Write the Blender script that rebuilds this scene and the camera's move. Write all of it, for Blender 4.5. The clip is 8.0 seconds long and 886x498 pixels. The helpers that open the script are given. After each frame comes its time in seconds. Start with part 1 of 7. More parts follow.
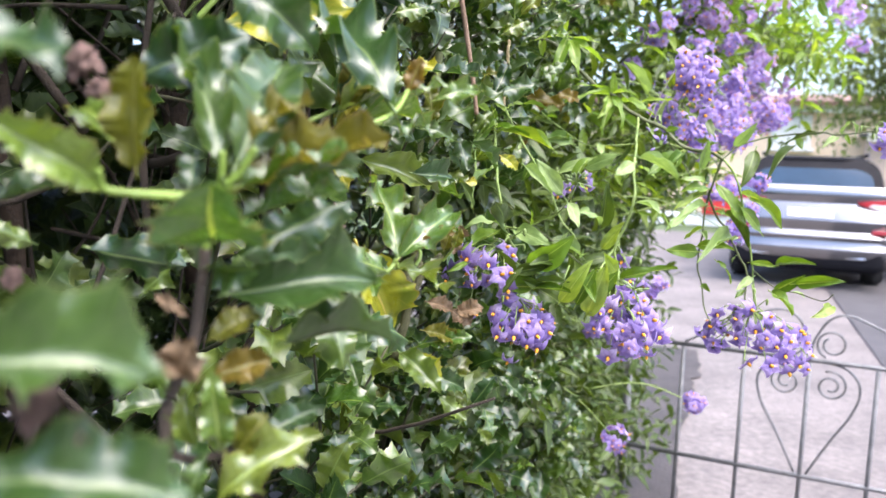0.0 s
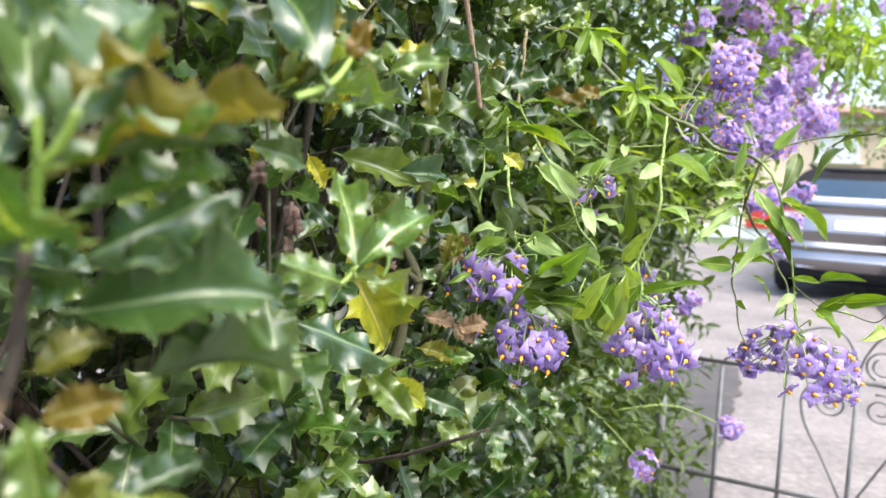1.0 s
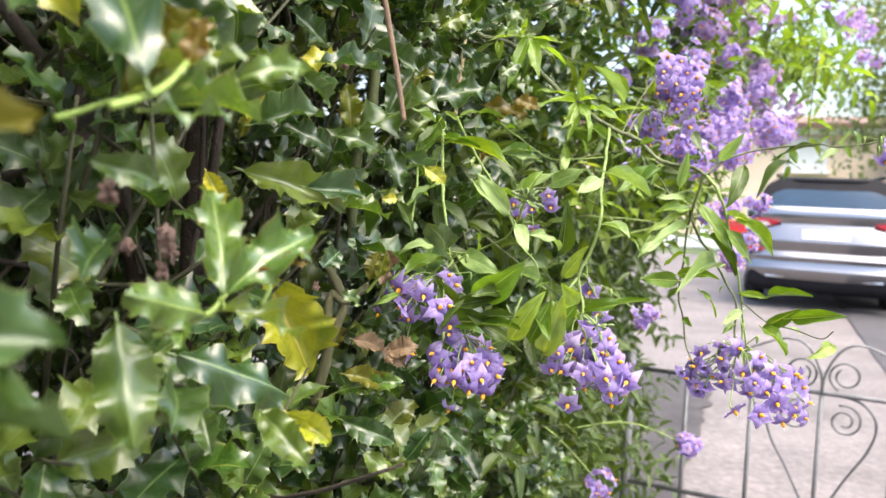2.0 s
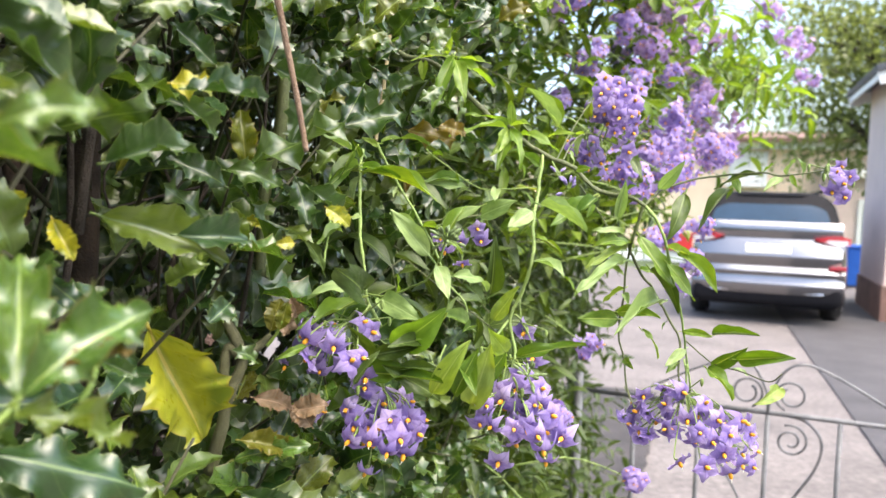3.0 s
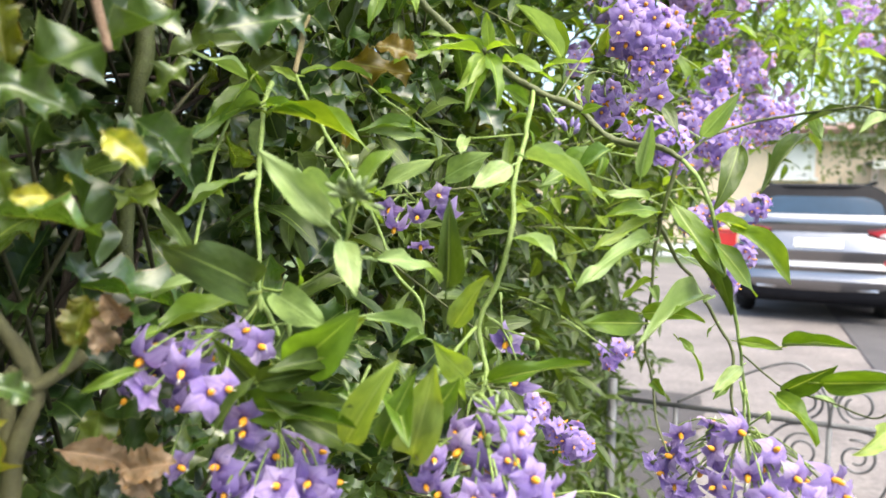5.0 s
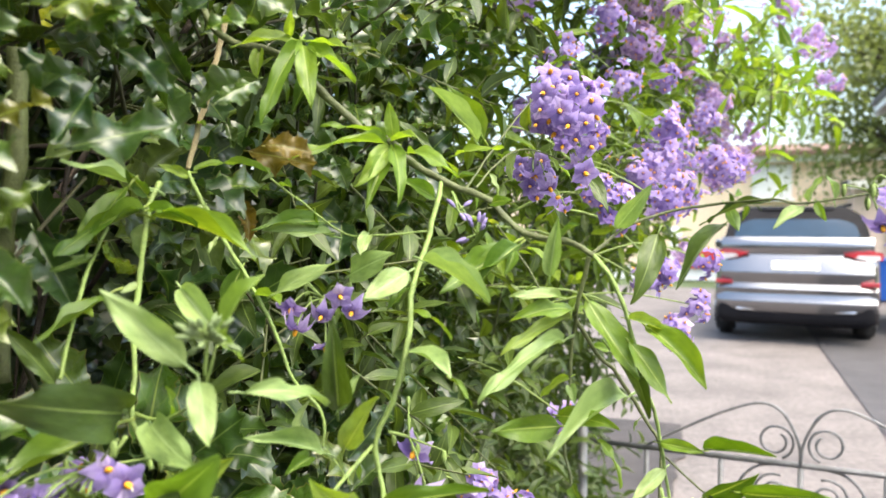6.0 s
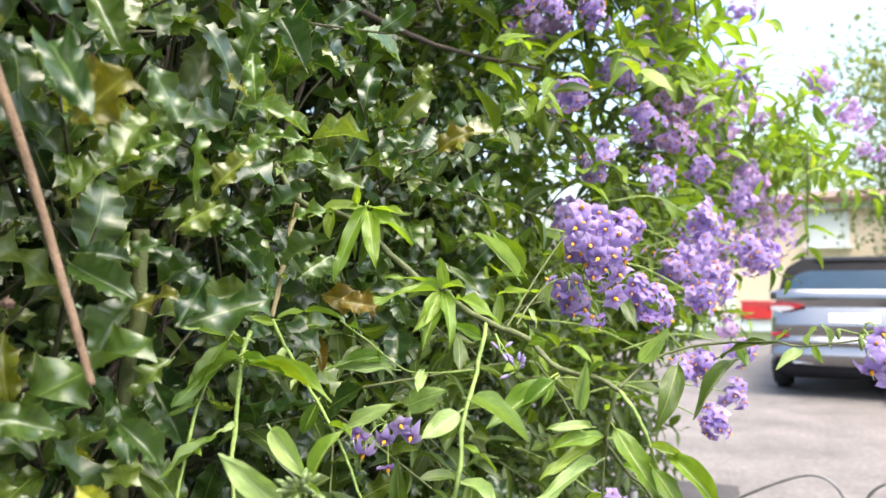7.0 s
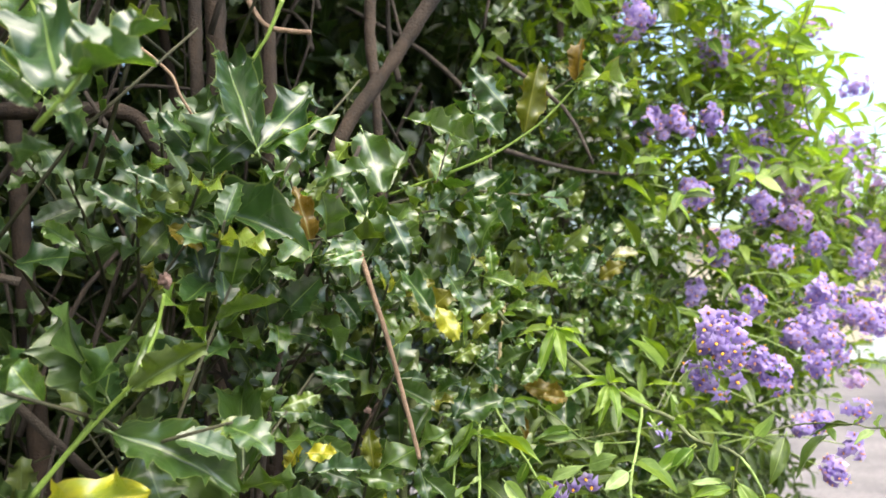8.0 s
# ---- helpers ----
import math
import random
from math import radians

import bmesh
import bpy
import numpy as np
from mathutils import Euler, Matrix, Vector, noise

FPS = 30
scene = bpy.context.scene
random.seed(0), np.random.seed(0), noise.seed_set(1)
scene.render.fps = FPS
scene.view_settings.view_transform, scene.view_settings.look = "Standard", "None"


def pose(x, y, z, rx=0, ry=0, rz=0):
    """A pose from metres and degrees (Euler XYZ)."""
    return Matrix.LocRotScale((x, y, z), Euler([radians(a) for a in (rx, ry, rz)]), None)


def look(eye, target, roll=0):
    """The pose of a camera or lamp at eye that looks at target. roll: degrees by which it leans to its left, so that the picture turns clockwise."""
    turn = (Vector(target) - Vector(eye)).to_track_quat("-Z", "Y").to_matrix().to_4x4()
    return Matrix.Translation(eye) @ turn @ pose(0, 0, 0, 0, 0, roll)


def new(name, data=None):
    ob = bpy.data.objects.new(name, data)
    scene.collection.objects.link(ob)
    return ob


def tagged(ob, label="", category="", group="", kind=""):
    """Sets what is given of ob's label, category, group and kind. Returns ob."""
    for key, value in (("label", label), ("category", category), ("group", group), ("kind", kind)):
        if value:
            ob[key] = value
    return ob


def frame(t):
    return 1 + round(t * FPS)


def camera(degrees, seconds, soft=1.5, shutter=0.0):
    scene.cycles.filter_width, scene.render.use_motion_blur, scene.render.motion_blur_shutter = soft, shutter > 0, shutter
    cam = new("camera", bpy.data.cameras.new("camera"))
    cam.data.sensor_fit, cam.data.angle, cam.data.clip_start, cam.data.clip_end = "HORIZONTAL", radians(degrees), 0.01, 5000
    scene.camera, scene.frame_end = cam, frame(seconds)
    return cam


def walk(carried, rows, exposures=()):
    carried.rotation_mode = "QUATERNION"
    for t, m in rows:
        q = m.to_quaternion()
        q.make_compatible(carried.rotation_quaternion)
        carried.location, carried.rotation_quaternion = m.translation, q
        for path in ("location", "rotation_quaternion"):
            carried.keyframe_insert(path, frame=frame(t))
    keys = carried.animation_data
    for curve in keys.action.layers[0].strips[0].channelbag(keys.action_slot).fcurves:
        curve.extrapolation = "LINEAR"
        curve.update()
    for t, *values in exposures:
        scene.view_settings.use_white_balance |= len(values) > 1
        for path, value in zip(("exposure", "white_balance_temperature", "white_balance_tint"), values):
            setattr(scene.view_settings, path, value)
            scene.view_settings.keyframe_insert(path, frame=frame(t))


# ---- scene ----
cam = camera(60.3, 8.0)
METRES, EYE, TILT, LEAN, TURN = 1.15, 1.5, -6.9, -2.0, 0.0
ROWS = [
    (0.0, 0.0, 0.0, 0.0, 0.0, 0.0, 0.0),
    (0.5, 0.0265, 0.0447, 0.0028, 1.06, 0.41, -0.86),
    (1.0, 0.0356, 0.0761, -0.0007, 2.9, 0.74, -0.77),
    (2.5, 0.0924, 0.1338, 0.0159, -0.89, 2.22, 0.29),
    (3.0, 0.1072, 0.1836, 0.0321, -2.48, 2.72, 0.55),
    (3.5, 0.1501, 0.3048, 0.0267, -1.33, 3.02, 0.58),
    (4.0, 0.1481, 0.3515, 0.0009, 0.82, 2.44, -0.04),
    (5.5, 0.2095, 0.4285, 0.0494, -0.12, 3.25, 1.57),
    (6.0, 0.2358, 0.4321, 0.0769, -0.65, 4.49, 2.0),
    (6.5, 0.2489, 0.4031, 0.1012, 0.57, 6.51, 2.39),
    (7.0, 0.2409, 0.3386, 0.1345, 3.09, 8.43, 2.41),
    (7.5, 0.2254, 0.2021, 0.1778, 6.81, 9.85, 2.34),
    (8.0, 0.2131, 0.03, 0.1846, 12.4, 11.05, 2.58),
]
walk(cam, [(t, pose(0, 0, EYE, TILT, LEAN, TURN) @ pose(METRES * x, METRES * y, METRES * z, 90 + pitch, roll, yaw)) for t, x, y, z, yaw, pitch, roll in ROWS],
     exposures=[(0.0, 2.23, 5950, 15), (1.0, 2.23, 6220, 8), (2.5, 2.17, 6500, 12), (3.0, 2.12, 6450, 10), (4.0, 2.05, 6300, 6), (5.5, 2.14, 6650, 6), (8.0, 2.16, 6500, 6)])
cam.data.dof.use_dof = True
cam.data.dof.focus_distance = 0.78
cam.data.dof.aperture_fstop = 7.5

# ---- world, sun, exposure ----
SUN_AZ, SUN_EL = 132.0, 62.0          # degrees from +y towards +x, and above the horizon
sun_dir = Vector((math.sin(radians(SUN_AZ)) * math.cos(radians(SUN_EL)),
                  math.cos(radians(SUN_AZ)) * math.cos(radians(SUN_EL)), math.sin(radians(SUN_EL))))
world = bpy.data.worlds.new("sky")
scene.world = world
world.use_nodes = True
wn = world.node_tree.nodes
sky = wn.new("ShaderNodeTexSky")
sky.sky_type = "NISHITA"
sky.sun_disc = False
sky.sun_elevation = radians(SUN_EL)
sky.sun_rotation = radians(SUN_AZ)
sky.air_density, sky.dust_density = 1.0, 5.0
world.node_tree.links.new(sky.outputs[0], wn["Background"].inputs[0])
wn["Background"].inputs[1].default_value = 0.15
sun = new("sun", bpy.data.lights.new("sun", "SUN"))
sun.data.energy, sun.data.angle, sun.data.color = 1.0, radians(75), (1.0, 0.93, 0.82)
sun.matrix_world = look(sun_dir * 30, (0, 0, 0))


# ---- materials ----
def nodes_of(name):
    m = bpy.data.materials.new(name)
    m.use_nodes = True
    nt = m.node_tree
    return m, nt, nt.nodes["Principled BSDF"], nt.nodes["Material Output"]


def ramp(nt, fac, stops):
    r = nt.nodes.new("ShaderNodeValToRGB")
    while len(r.color_ramp.elements) < len(stops):
        r.color_ramp.elements.new(0.5)
    for e, (p, c) in zip(r.color_ramp.elements, stops):
        e.position, e.color = p, (*c, 1)
    nt.links.new(fac, r.inputs[0])
    return r.outputs[0]


def calc(nt, op, a, b=0.0, c=None):
    n = nt.nodes.new("ShaderNodeMath")
    n.operation = op
    for i, v in enumerate((a, b) if c is None else (a, b, c)):
        if isinstance(v, (int, float)):
            n.inputs[i].default_value = v
        else:
            nt.links.new(v, n.inputs[i])
    return n.outputs[0]


def blend(nt, fac, a, b, mode="MIX"):
    n = nt.nodes.new("ShaderNodeMix")
    n.data_type, n.blend_type = "RGBA", mode
    for i, v in ((0, fac), (6, a), (7, b)):
        if isinstance(v, (int, float)):
            n.inputs[i].default_value = v
        elif isinstance(v, tuple):
            n.inputs[i].default_value = (*v, 1)
        else:
            nt.links.new(v, n.inputs[i])
    return n.outputs[2]


def noise_of(nt, scale, detail=3.0, coords="Object", rough=0.6):
    tc = nt.nodes.new("ShaderNodeTexCoord")
    n = nt.nodes.new("ShaderNodeTexNoise")
    n.inputs["Scale"].default_value, n.inputs["Detail"].default_value, n.inputs["Roughness"].default_value = scale, detail, rough
    nt.links.new(tc.outputs[coords], n.inputs["Vector"])
    return n.outputs[0]


def bumped(nt, bsdf, height, strength, distance=0.01):
    b = nt.nodes.new("ShaderNodeBump")
    b.inputs["Strength"].default_value, b.inputs["Distance"].default_value = strength, distance
    nt.links.new(height, b.inputs["Height"])
    nt.links.new(b.outputs[0], bsdf.inputs["Normal"])


def each_random(nt):
    """One random number for each object and each separate piece of a mesh."""
    oi = nt.nodes.new("ShaderNodeObjectInfo")
    g = nt.nodes.new("ShaderNodeNewGeometry")
    return calc(nt, "FRACT", calc(nt, "ADD", oi.outputs["Random"], g.outputs["Random Per Island"]))


def skin_noise(nt, uv, shift, scale, detail):
    """Noise across one leaf, another pattern on each."""
    n = nt.nodes.new("ShaderNodeTexNoise")
    n.noise_dimensions = "4D"
    n.inputs["Scale"].default_value, n.inputs["Detail"].default_value = scale, detail
    nt.links.new(uv, n.inputs["Vector"])
    nt.links.new(calc(nt, "MULTIPLY", shift, 40.0), n.inputs["W"])
    return n.outputs[0]


def leaf_material(name, stops, vein, rough, translucent, tint, veins=7.0, edge=None, spots=0.0, coat=0.0, side_vein=0.12, patch=None):
    """A leaf's skin: u runs across from edge to edge, v from stalk to tip."""
    m, nt, bsdf, out = nodes_of(name)
    rnd = each_random(nt)
    col = ramp(nt, rnd, stops)
    uv = nt.nodes.new("ShaderNodeUVMap")
    sep = nt.nodes.new("ShaderNodeSeparateXYZ")
    nt.links.new(uv.outputs[0], sep.inputs[0])
    across = calc(nt, "ABSOLUTE", calc(nt, "SUBTRACT", sep.outputs[0], 0.5))
    mid = calc(nt, "LESS_THAN", across, calc(nt, "MULTIPLY_ADD", sep.outputs[1], -0.02, 0.035))
    slant = calc(nt, "SUBTRACT", sep.outputs[1], calc(nt, "MULTIPLY", across, 0.55))
    wave = calc(nt, "ABSOLUTE", calc(nt, "SUBTRACT", calc(nt, "FRACT", calc(nt, "MULTIPLY", slant, veins)), 0.5))
    side = calc(nt, "MULTIPLY", calc(nt, "LESS_THAN", wave, 0.04), side_vein)
    blotch = skin_noise(nt, uv.outputs[0], rnd, 5.0, 4.0)
    col = blend(nt, 1.0, col, ramp(nt, blotch, [(0.3, (0.72, 0.76, 0.7)), (0.7, (1.2, 1.15, 1.1))]), "MULTIPLY")
    if patch:
        col = blend(nt, ramp(nt, skin_noise(nt, uv.outputs[0], rnd, 2.6, 3.0), [(0.5, (0, 0, 0)), (0.64, (0.8,) * 3)]), col, patch)
    if spots:
        spot = calc(nt, "GREATER_THAN", skin_noise(nt, uv.outputs[0], rnd, 7.0, 3.0), 1.0 - spots)
        col = blend(nt, calc(nt, "MULTIPLY", spot, 0.8), col, (0.16, 0.09, 0.03))
    col = blend(nt, calc(nt, "MAXIMUM", calc(nt, "MULTIPLY", mid, 0.8), side), col, vein)
    if edge:
        col = blend(nt, calc(nt, "MULTIPLY", calc(nt, "GREATER_THAN", across, 0.475), 0.4), col, edge)
    nt.links.new(col, bsdf.inputs["Base Color"])
    nt.links.new(ramp(nt, skin_noise(nt, uv.outputs[0], rnd, 9.0, 3.0), [(0.3, (rough * 0.75,) * 3), (0.75, (rough * 1.5,) * 3)]), bsdf.inputs["Roughness"])
    bsdf.inputs["Coat Weight"].default_value = coat
    bsdf.inputs["Coat Roughness"].default_value = 0.27
    bsdf.inputs["Coat IOR"].default_value = 1.6
    height = calc(nt, "ADD", calc(nt, "MULTIPLY", wave, side_vein * 1.8), calc(nt, "ADD", calc(nt, "MULTIPLY", blotch, 0.6), calc(nt, "MULTIPLY", mid, -0.6)))
    bumped(nt, bsdf, height, 0.6, 0.003)
    tr = nt.nodes.new("ShaderNodeBsdfTranslucent")
    nt.links.new(blend(nt, 1.0, col, tint, "MULTIPLY"), tr.inputs[0])
    mix = nt.nodes.new("ShaderNodeMixShader")
    mix.inputs[0].default_value = translucent
    nt.links.new(bsdf.outputs[0], mix.inputs[1])
    nt.links.new(tr.outputs[0], mix.inputs[2])
    nt.links.new(mix.outputs[0], out.inputs[0])
    return m


def solid(name, base, rough=0.5, metal=0.0, var=0.15, scale=8.0, bump=0.0, grain=0.0, coat=0.0):
    """A surface with stains at one scale and grain at a finer one."""
    m, nt, bsdf, out = nodes_of(name)
    big, fine = noise_of(nt, scale, 5.0), noise_of(nt, scale * 14, 3.0)
    lo, hi = tuple(c * (1 - var) for c in base), tuple(min(1, c * (1 + var)) for c in base)
    col = ramp(nt, big, [(0.3, lo), (0.7, hi)])
    if grain:
        col = blend(nt, 1.0, col, ramp(nt, fine, [(0.3, (1 - grain,) * 3), (0.7, (1 + grain * 0.4,) * 3)]), "MULTIPLY")
    nt.links.new(col, bsdf.inputs["Base Color"])
    nt.links.new(ramp(nt, fine, [(0.2, (rough * 0.8,) * 3), (0.8, (min(1, rough * 1.2),) * 3)]), bsdf.inputs["Roughness"])
    bsdf.inputs["Metallic"].default_value = metal
    bsdf.inputs["Coat Weight"].default_value = coat
    if bump:
        bumped(nt, bsdf, fine, bump, 0.01)
    return m


HOLLY = leaf_material("holly_leaf", [(0.0, (0.018, 0.05, 0.014)), (0.5, (0.033, 0.075, 0.014)), (0.85, (0.058, 0.105, 0.016)), (1.0, (0.11, 0.155, 0.02))],
                      (0.15, 0.22, 0.06), 0.36, 0.22, (1.9, 1.9, 0.6), 5.0, (0.2, 0.25, 0.07), 0.0, 0.62)
HOLLY_OLD = leaf_material("holly_old_leaf", [(0.0, (0.028, 0.057, 0.015)), (0.6, (0.048, 0.09, 0.017)), (1.0, (0.092, 0.125, 0.021))],
                          (0.12, 0.17, 0.06), 0.42, 0.2, (1.7, 1.8, 0.7), 5.0, (0.16, 0.19, 0.07), 0.25, 0.35)
HOLLY_YOUNG = leaf_material("holly_young_leaf", [(0.0, (0.055, 0.125, 0.02)), (0.5, (0.09, 0.165, 0.026)), (0.85, (0.13, 0.19, 0.03)), (1.0, (0.15, 0.15, 0.026))],
                            (0.3, 0.4, 0.08), 0.26, 0.3, (1.7, 1.6, 0.6), 5.0, (0.28, 0.2, 0.08), 0.0, 0.8)
HOLLY_BRONZE = leaf_material("holly_bronze_leaf", [(0.0, (0.095, 0.118, 0.012)), (0.7, (0.125, 0.115, 0.013)), (1.0, (0.145, 0.095, 0.016))],
                             (0.22, 0.22, 0.05), 0.3, 0.35, (1.5, 1.4, 0.7), 5.0, (0.3, 0.2, 0.08))
HOLLY_YELLOW = leaf_material("holly_yellow_leaf", [(0.0, (0.37, 0.35, 0.018)), (1.0, (0.31, 0.34, 0.025))],
                             (0.6, 0.5, 0.1), 0.3, 0.3, (1.2, 1.2, 0.8), 5.0, (0.35, 0.25, 0.05), 0.3, 0.5, 0.12, (0.15, 0.21, 0.02))
HOLLY_DEAD = leaf_material("holly_dead_leaf", [(0.0, (0.16, 0.108, 0.06)), (1.0, (0.23, 0.165, 0.108))],
                           (0.3, 0.2, 0.12), 0.6, 0.15, (1.2, 1.1, 0.9), 5.0, None, 0.4)
VINE = leaf_material("vine_leaf", [(0.0, (0.064, 0.135, 0.014)), (0.5, (0.115, 0.205, 0.02)), (0.85, (0.175, 0.28, 0.032)), (1.0, (0.25, 0.35, 0.075))],
                     (0.36, 0.46, 0.13), 0.4, 0.38, (1.7, 1.5, 0.4), 8.0, side_vein=0.05)
# dark vine leaves; the colour also stands in for shade low in the bank
VINE_DARK = leaf_material("vine_dark_shade_leaf", [(0.0, (0.035, 0.066, 0.014)), (1.0, (0.082, 0.13, 0.022))],
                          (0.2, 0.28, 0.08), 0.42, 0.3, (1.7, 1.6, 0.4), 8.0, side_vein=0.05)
VINE_PALE = leaf_material("vine_pale_leaf", [(0.0, (0.2, 0.3, 0.1)), (1.0, (0.3, 0.4, 0.155))],
                          (0.34, 0.46, 0.2), 0.42, 0.3, (1.4, 1.5, 0.7), 8.0, side_vein=0.05)
VINE_LIGHT = leaf_material("vine_light_leaf", [(0.0, (0.13, 0.235, 0.03)), (1.0, (0.24, 0.34, 0.05))],
                           (0.32, 0.44, 0.1), 0.42, 0.46, (1.6, 1.6, 0.5), 8.0, side_vein=0.05)
TREE_LEAF = leaf_material("tree_leaf", [(0.0, (0.12, 0.14, 0.06)), (0.7, (0.2, 0.23, 0.09)), (1.0, (0.3, 0.33, 0.13))],
                          (0.2, 0.25, 0.1), 0.5, 0.45, (1.4, 1.5, 0.8), 6.0)
STEM_GREEN = solid("green_stem", (0.225, 0.32, 0.08), 0.5, 0, 0.35, 60, 0.3, 0.3)
STEM_DARK = solid("vine_stem", (0.10, 0.12, 0.04), 0.55, 0, 0.3, 40, 0.3, 0.3)
HOLLY_STEM = solid("holly_green_stem", (0.2, 0.3, 0.05), 0.4, 0, 0.25, 40, 0.2, 0.2)
HOLLY_WOOD = solid("olive_holly_bark", (0.105, 0.105, 0.045), 0.6, 0, 0.4, 60, 0.5, 0.35)
HOLLY_TWIG = solid("holly_twig_bark", (0.055, 0.055, 0.024), 0.65, 0, 0.35, 60, 0.4, 0.3)
TWIG_DARK = solid("dark_twig_bark", (0.05, 0.037, 0.026), 0.8, 0, 0.35, 40, 0.6, 0.3)
TWIG_PALE = solid("pale_twig", (0.3, 0.25, 0.13), 0.7, 0, 0.3, 50, 0.5, 0.3)
SEED = solid("dried_flower", (0.34, 0.22, 0.18), 0.85, 0, 0.45, 220, 0.8, 0.4)
BUD_GREEN = solid("green_bud", (0.15, 0.21, 0.08), 0.6, 0, 0.35, 300, 0.2, 0.2)
BUD_VIOLET = solid("violet_bud", (0.25, 0.2, 0.42), 0.6, 0, 0.3, 300, 0.2, 0.2)
STYLE = solid("pale_style", (0.7, 0.68, 0.55), 0.5, 0, 0.1, 200)
BARK = solid("bark", (0.042, 0.027, 0.017), 0.85, 0, 0.55, 22, 0.45, 0.45)
TWIG_BARK = solid("twig_bark", (0.36, 0.24, 0.16), 0.75, 0, 0.3, 50, 0.6, 0.35)
IRON = solid("painted_iron", (0.17, 0.175, 0.18), 0.4, 0.3, 0.3, 20, 0.3, 0.25)
TARMAC = solid("drive_concrete", (0.156, 0.138, 0.13), 0.85, 0, 0.3, 1.6, 0.6, 0.45)
FOOT_SHADE_DIRT = solid("hedge_foot_shade_dirt", (0.05, 0.044, 0.043), 0.9, 0, 0.35, 4, 0.8, 0.45)
STRIP_DARK = solid("side_strip_dark", (0.06, 0.057, 0.06), 0.85, 0, 0.25, 2, 0.5, 0.3)
WALL_BRICK = solid("brown_brick", (0.22, 0.13, 0.10), 0.85, 0, 0.25, 5, 0.5, 0.3)
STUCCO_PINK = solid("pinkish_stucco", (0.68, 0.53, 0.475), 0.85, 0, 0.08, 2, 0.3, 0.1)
STUCCO_CREAM = solid("cream_stucco", (0.86, 0.68, 0.5), 0.85, 0, 0.08, 2, 0.3, 0.1)
SLATE = solid("slate", (0.07, 0.075, 0.085), 0.6, 0, 0.3, 5, 0.4, 0.3)
WHITE_PAINT = solid("white_paint", (0.8, 0.8, 0.78), 0.5, 0, 0.06, 3, 0.1, 0.05)
ROOF_TILE = solid("roof_tile", (0.22, 0.13, 0.1), 0.8, 0, 0.3, 4, 0.5, 0.3)
GRASS = solid("grass", (0.075, 0.11, 0.03), 0.8, 0, 0.35, 3, 0.8, 0.4)


def car_paint():
    m, nt, bsdf, out = nodes_of("silver_car_paint")
    nt.links.new(ramp(nt, noise_of(nt, 1.2, 3.0), [(0.3, (0.22, 0.22, 0.23)), (0.7, (0.26, 0.26, 0.27))]), bsdf.inputs["Base Color"])
    bsdf.inputs["Metallic"].default_value, bsdf.inputs["Roughness"].default_value = 0.92, 0.2
    bsdf.inputs["Coat Weight"].default_value, bsdf.inputs["Coat Roughness"].default_value = 1.0, 0.06
    return m


SILVER = car_paint()
BLACK_TRIM = solid("black_trim", (0.009, 0.009, 0.011), 0.6, 0, 0.2, 10, 0.1, 0.1)
BLACK_TRIM.node_tree.nodes["Principled BSDF"].inputs["Specular IOR Level"].default_value = 0.12
RUBBER = solid("tyre_rubber", (0.018, 0.018, 0.018), 0.85, 0, 0.2, 10, 0.3, 0.2)
ALLOY = solid("alloy", (0.5, 0.5, 0.5), 0.3, 0.9, 0.1, 10, 0, 0.1)
CHROME = solid("chrome", (0.75, 0.75, 0.75), 0.15, 1.0, 0.05, 10)
RED_LENS = solid("red_lens", (0.38, 0.03, 0.04), 0.15, 0, 0.1, 10, 0, 0, 1.0)
CLEAR_LENS = solid("clear_lens", (0.7, 0.66, 0.66), 0.15, 0.2, 0.1, 10, 0, 0, 1.0)
RED_PAINT = solid("red_paint", (0.6, 0.03, 0.03), 0.35, 0, 0.1, 5, 0, 0, 0.5)
BLUE_PLASTIC = solid("blue_plastic", (0.02, 0.12, 0.5), 0.45, 0, 0.1, 5, 0.1, 0.1)
# yellow plate made pale: the glare is put into its colour
PLATE = solid("number_plate", (0.72, 0.7, 0.55), 0.4, 0, 0.05, 5)
CAR_GLASS = solid("car_glass", (0.02, 0.045, 0.08), 0.08, 0.0, 0.1, 3)
CAR_GLASS.node_tree.nodes["Principled BSDF"].inputs["IOR"].default_value = 1.22
WINDOW_GLASS = solid("window_glass", (0.05, 0.06, 0.07), 0.06, 0.0, 0.2, 2, 0, 0, 1.0)


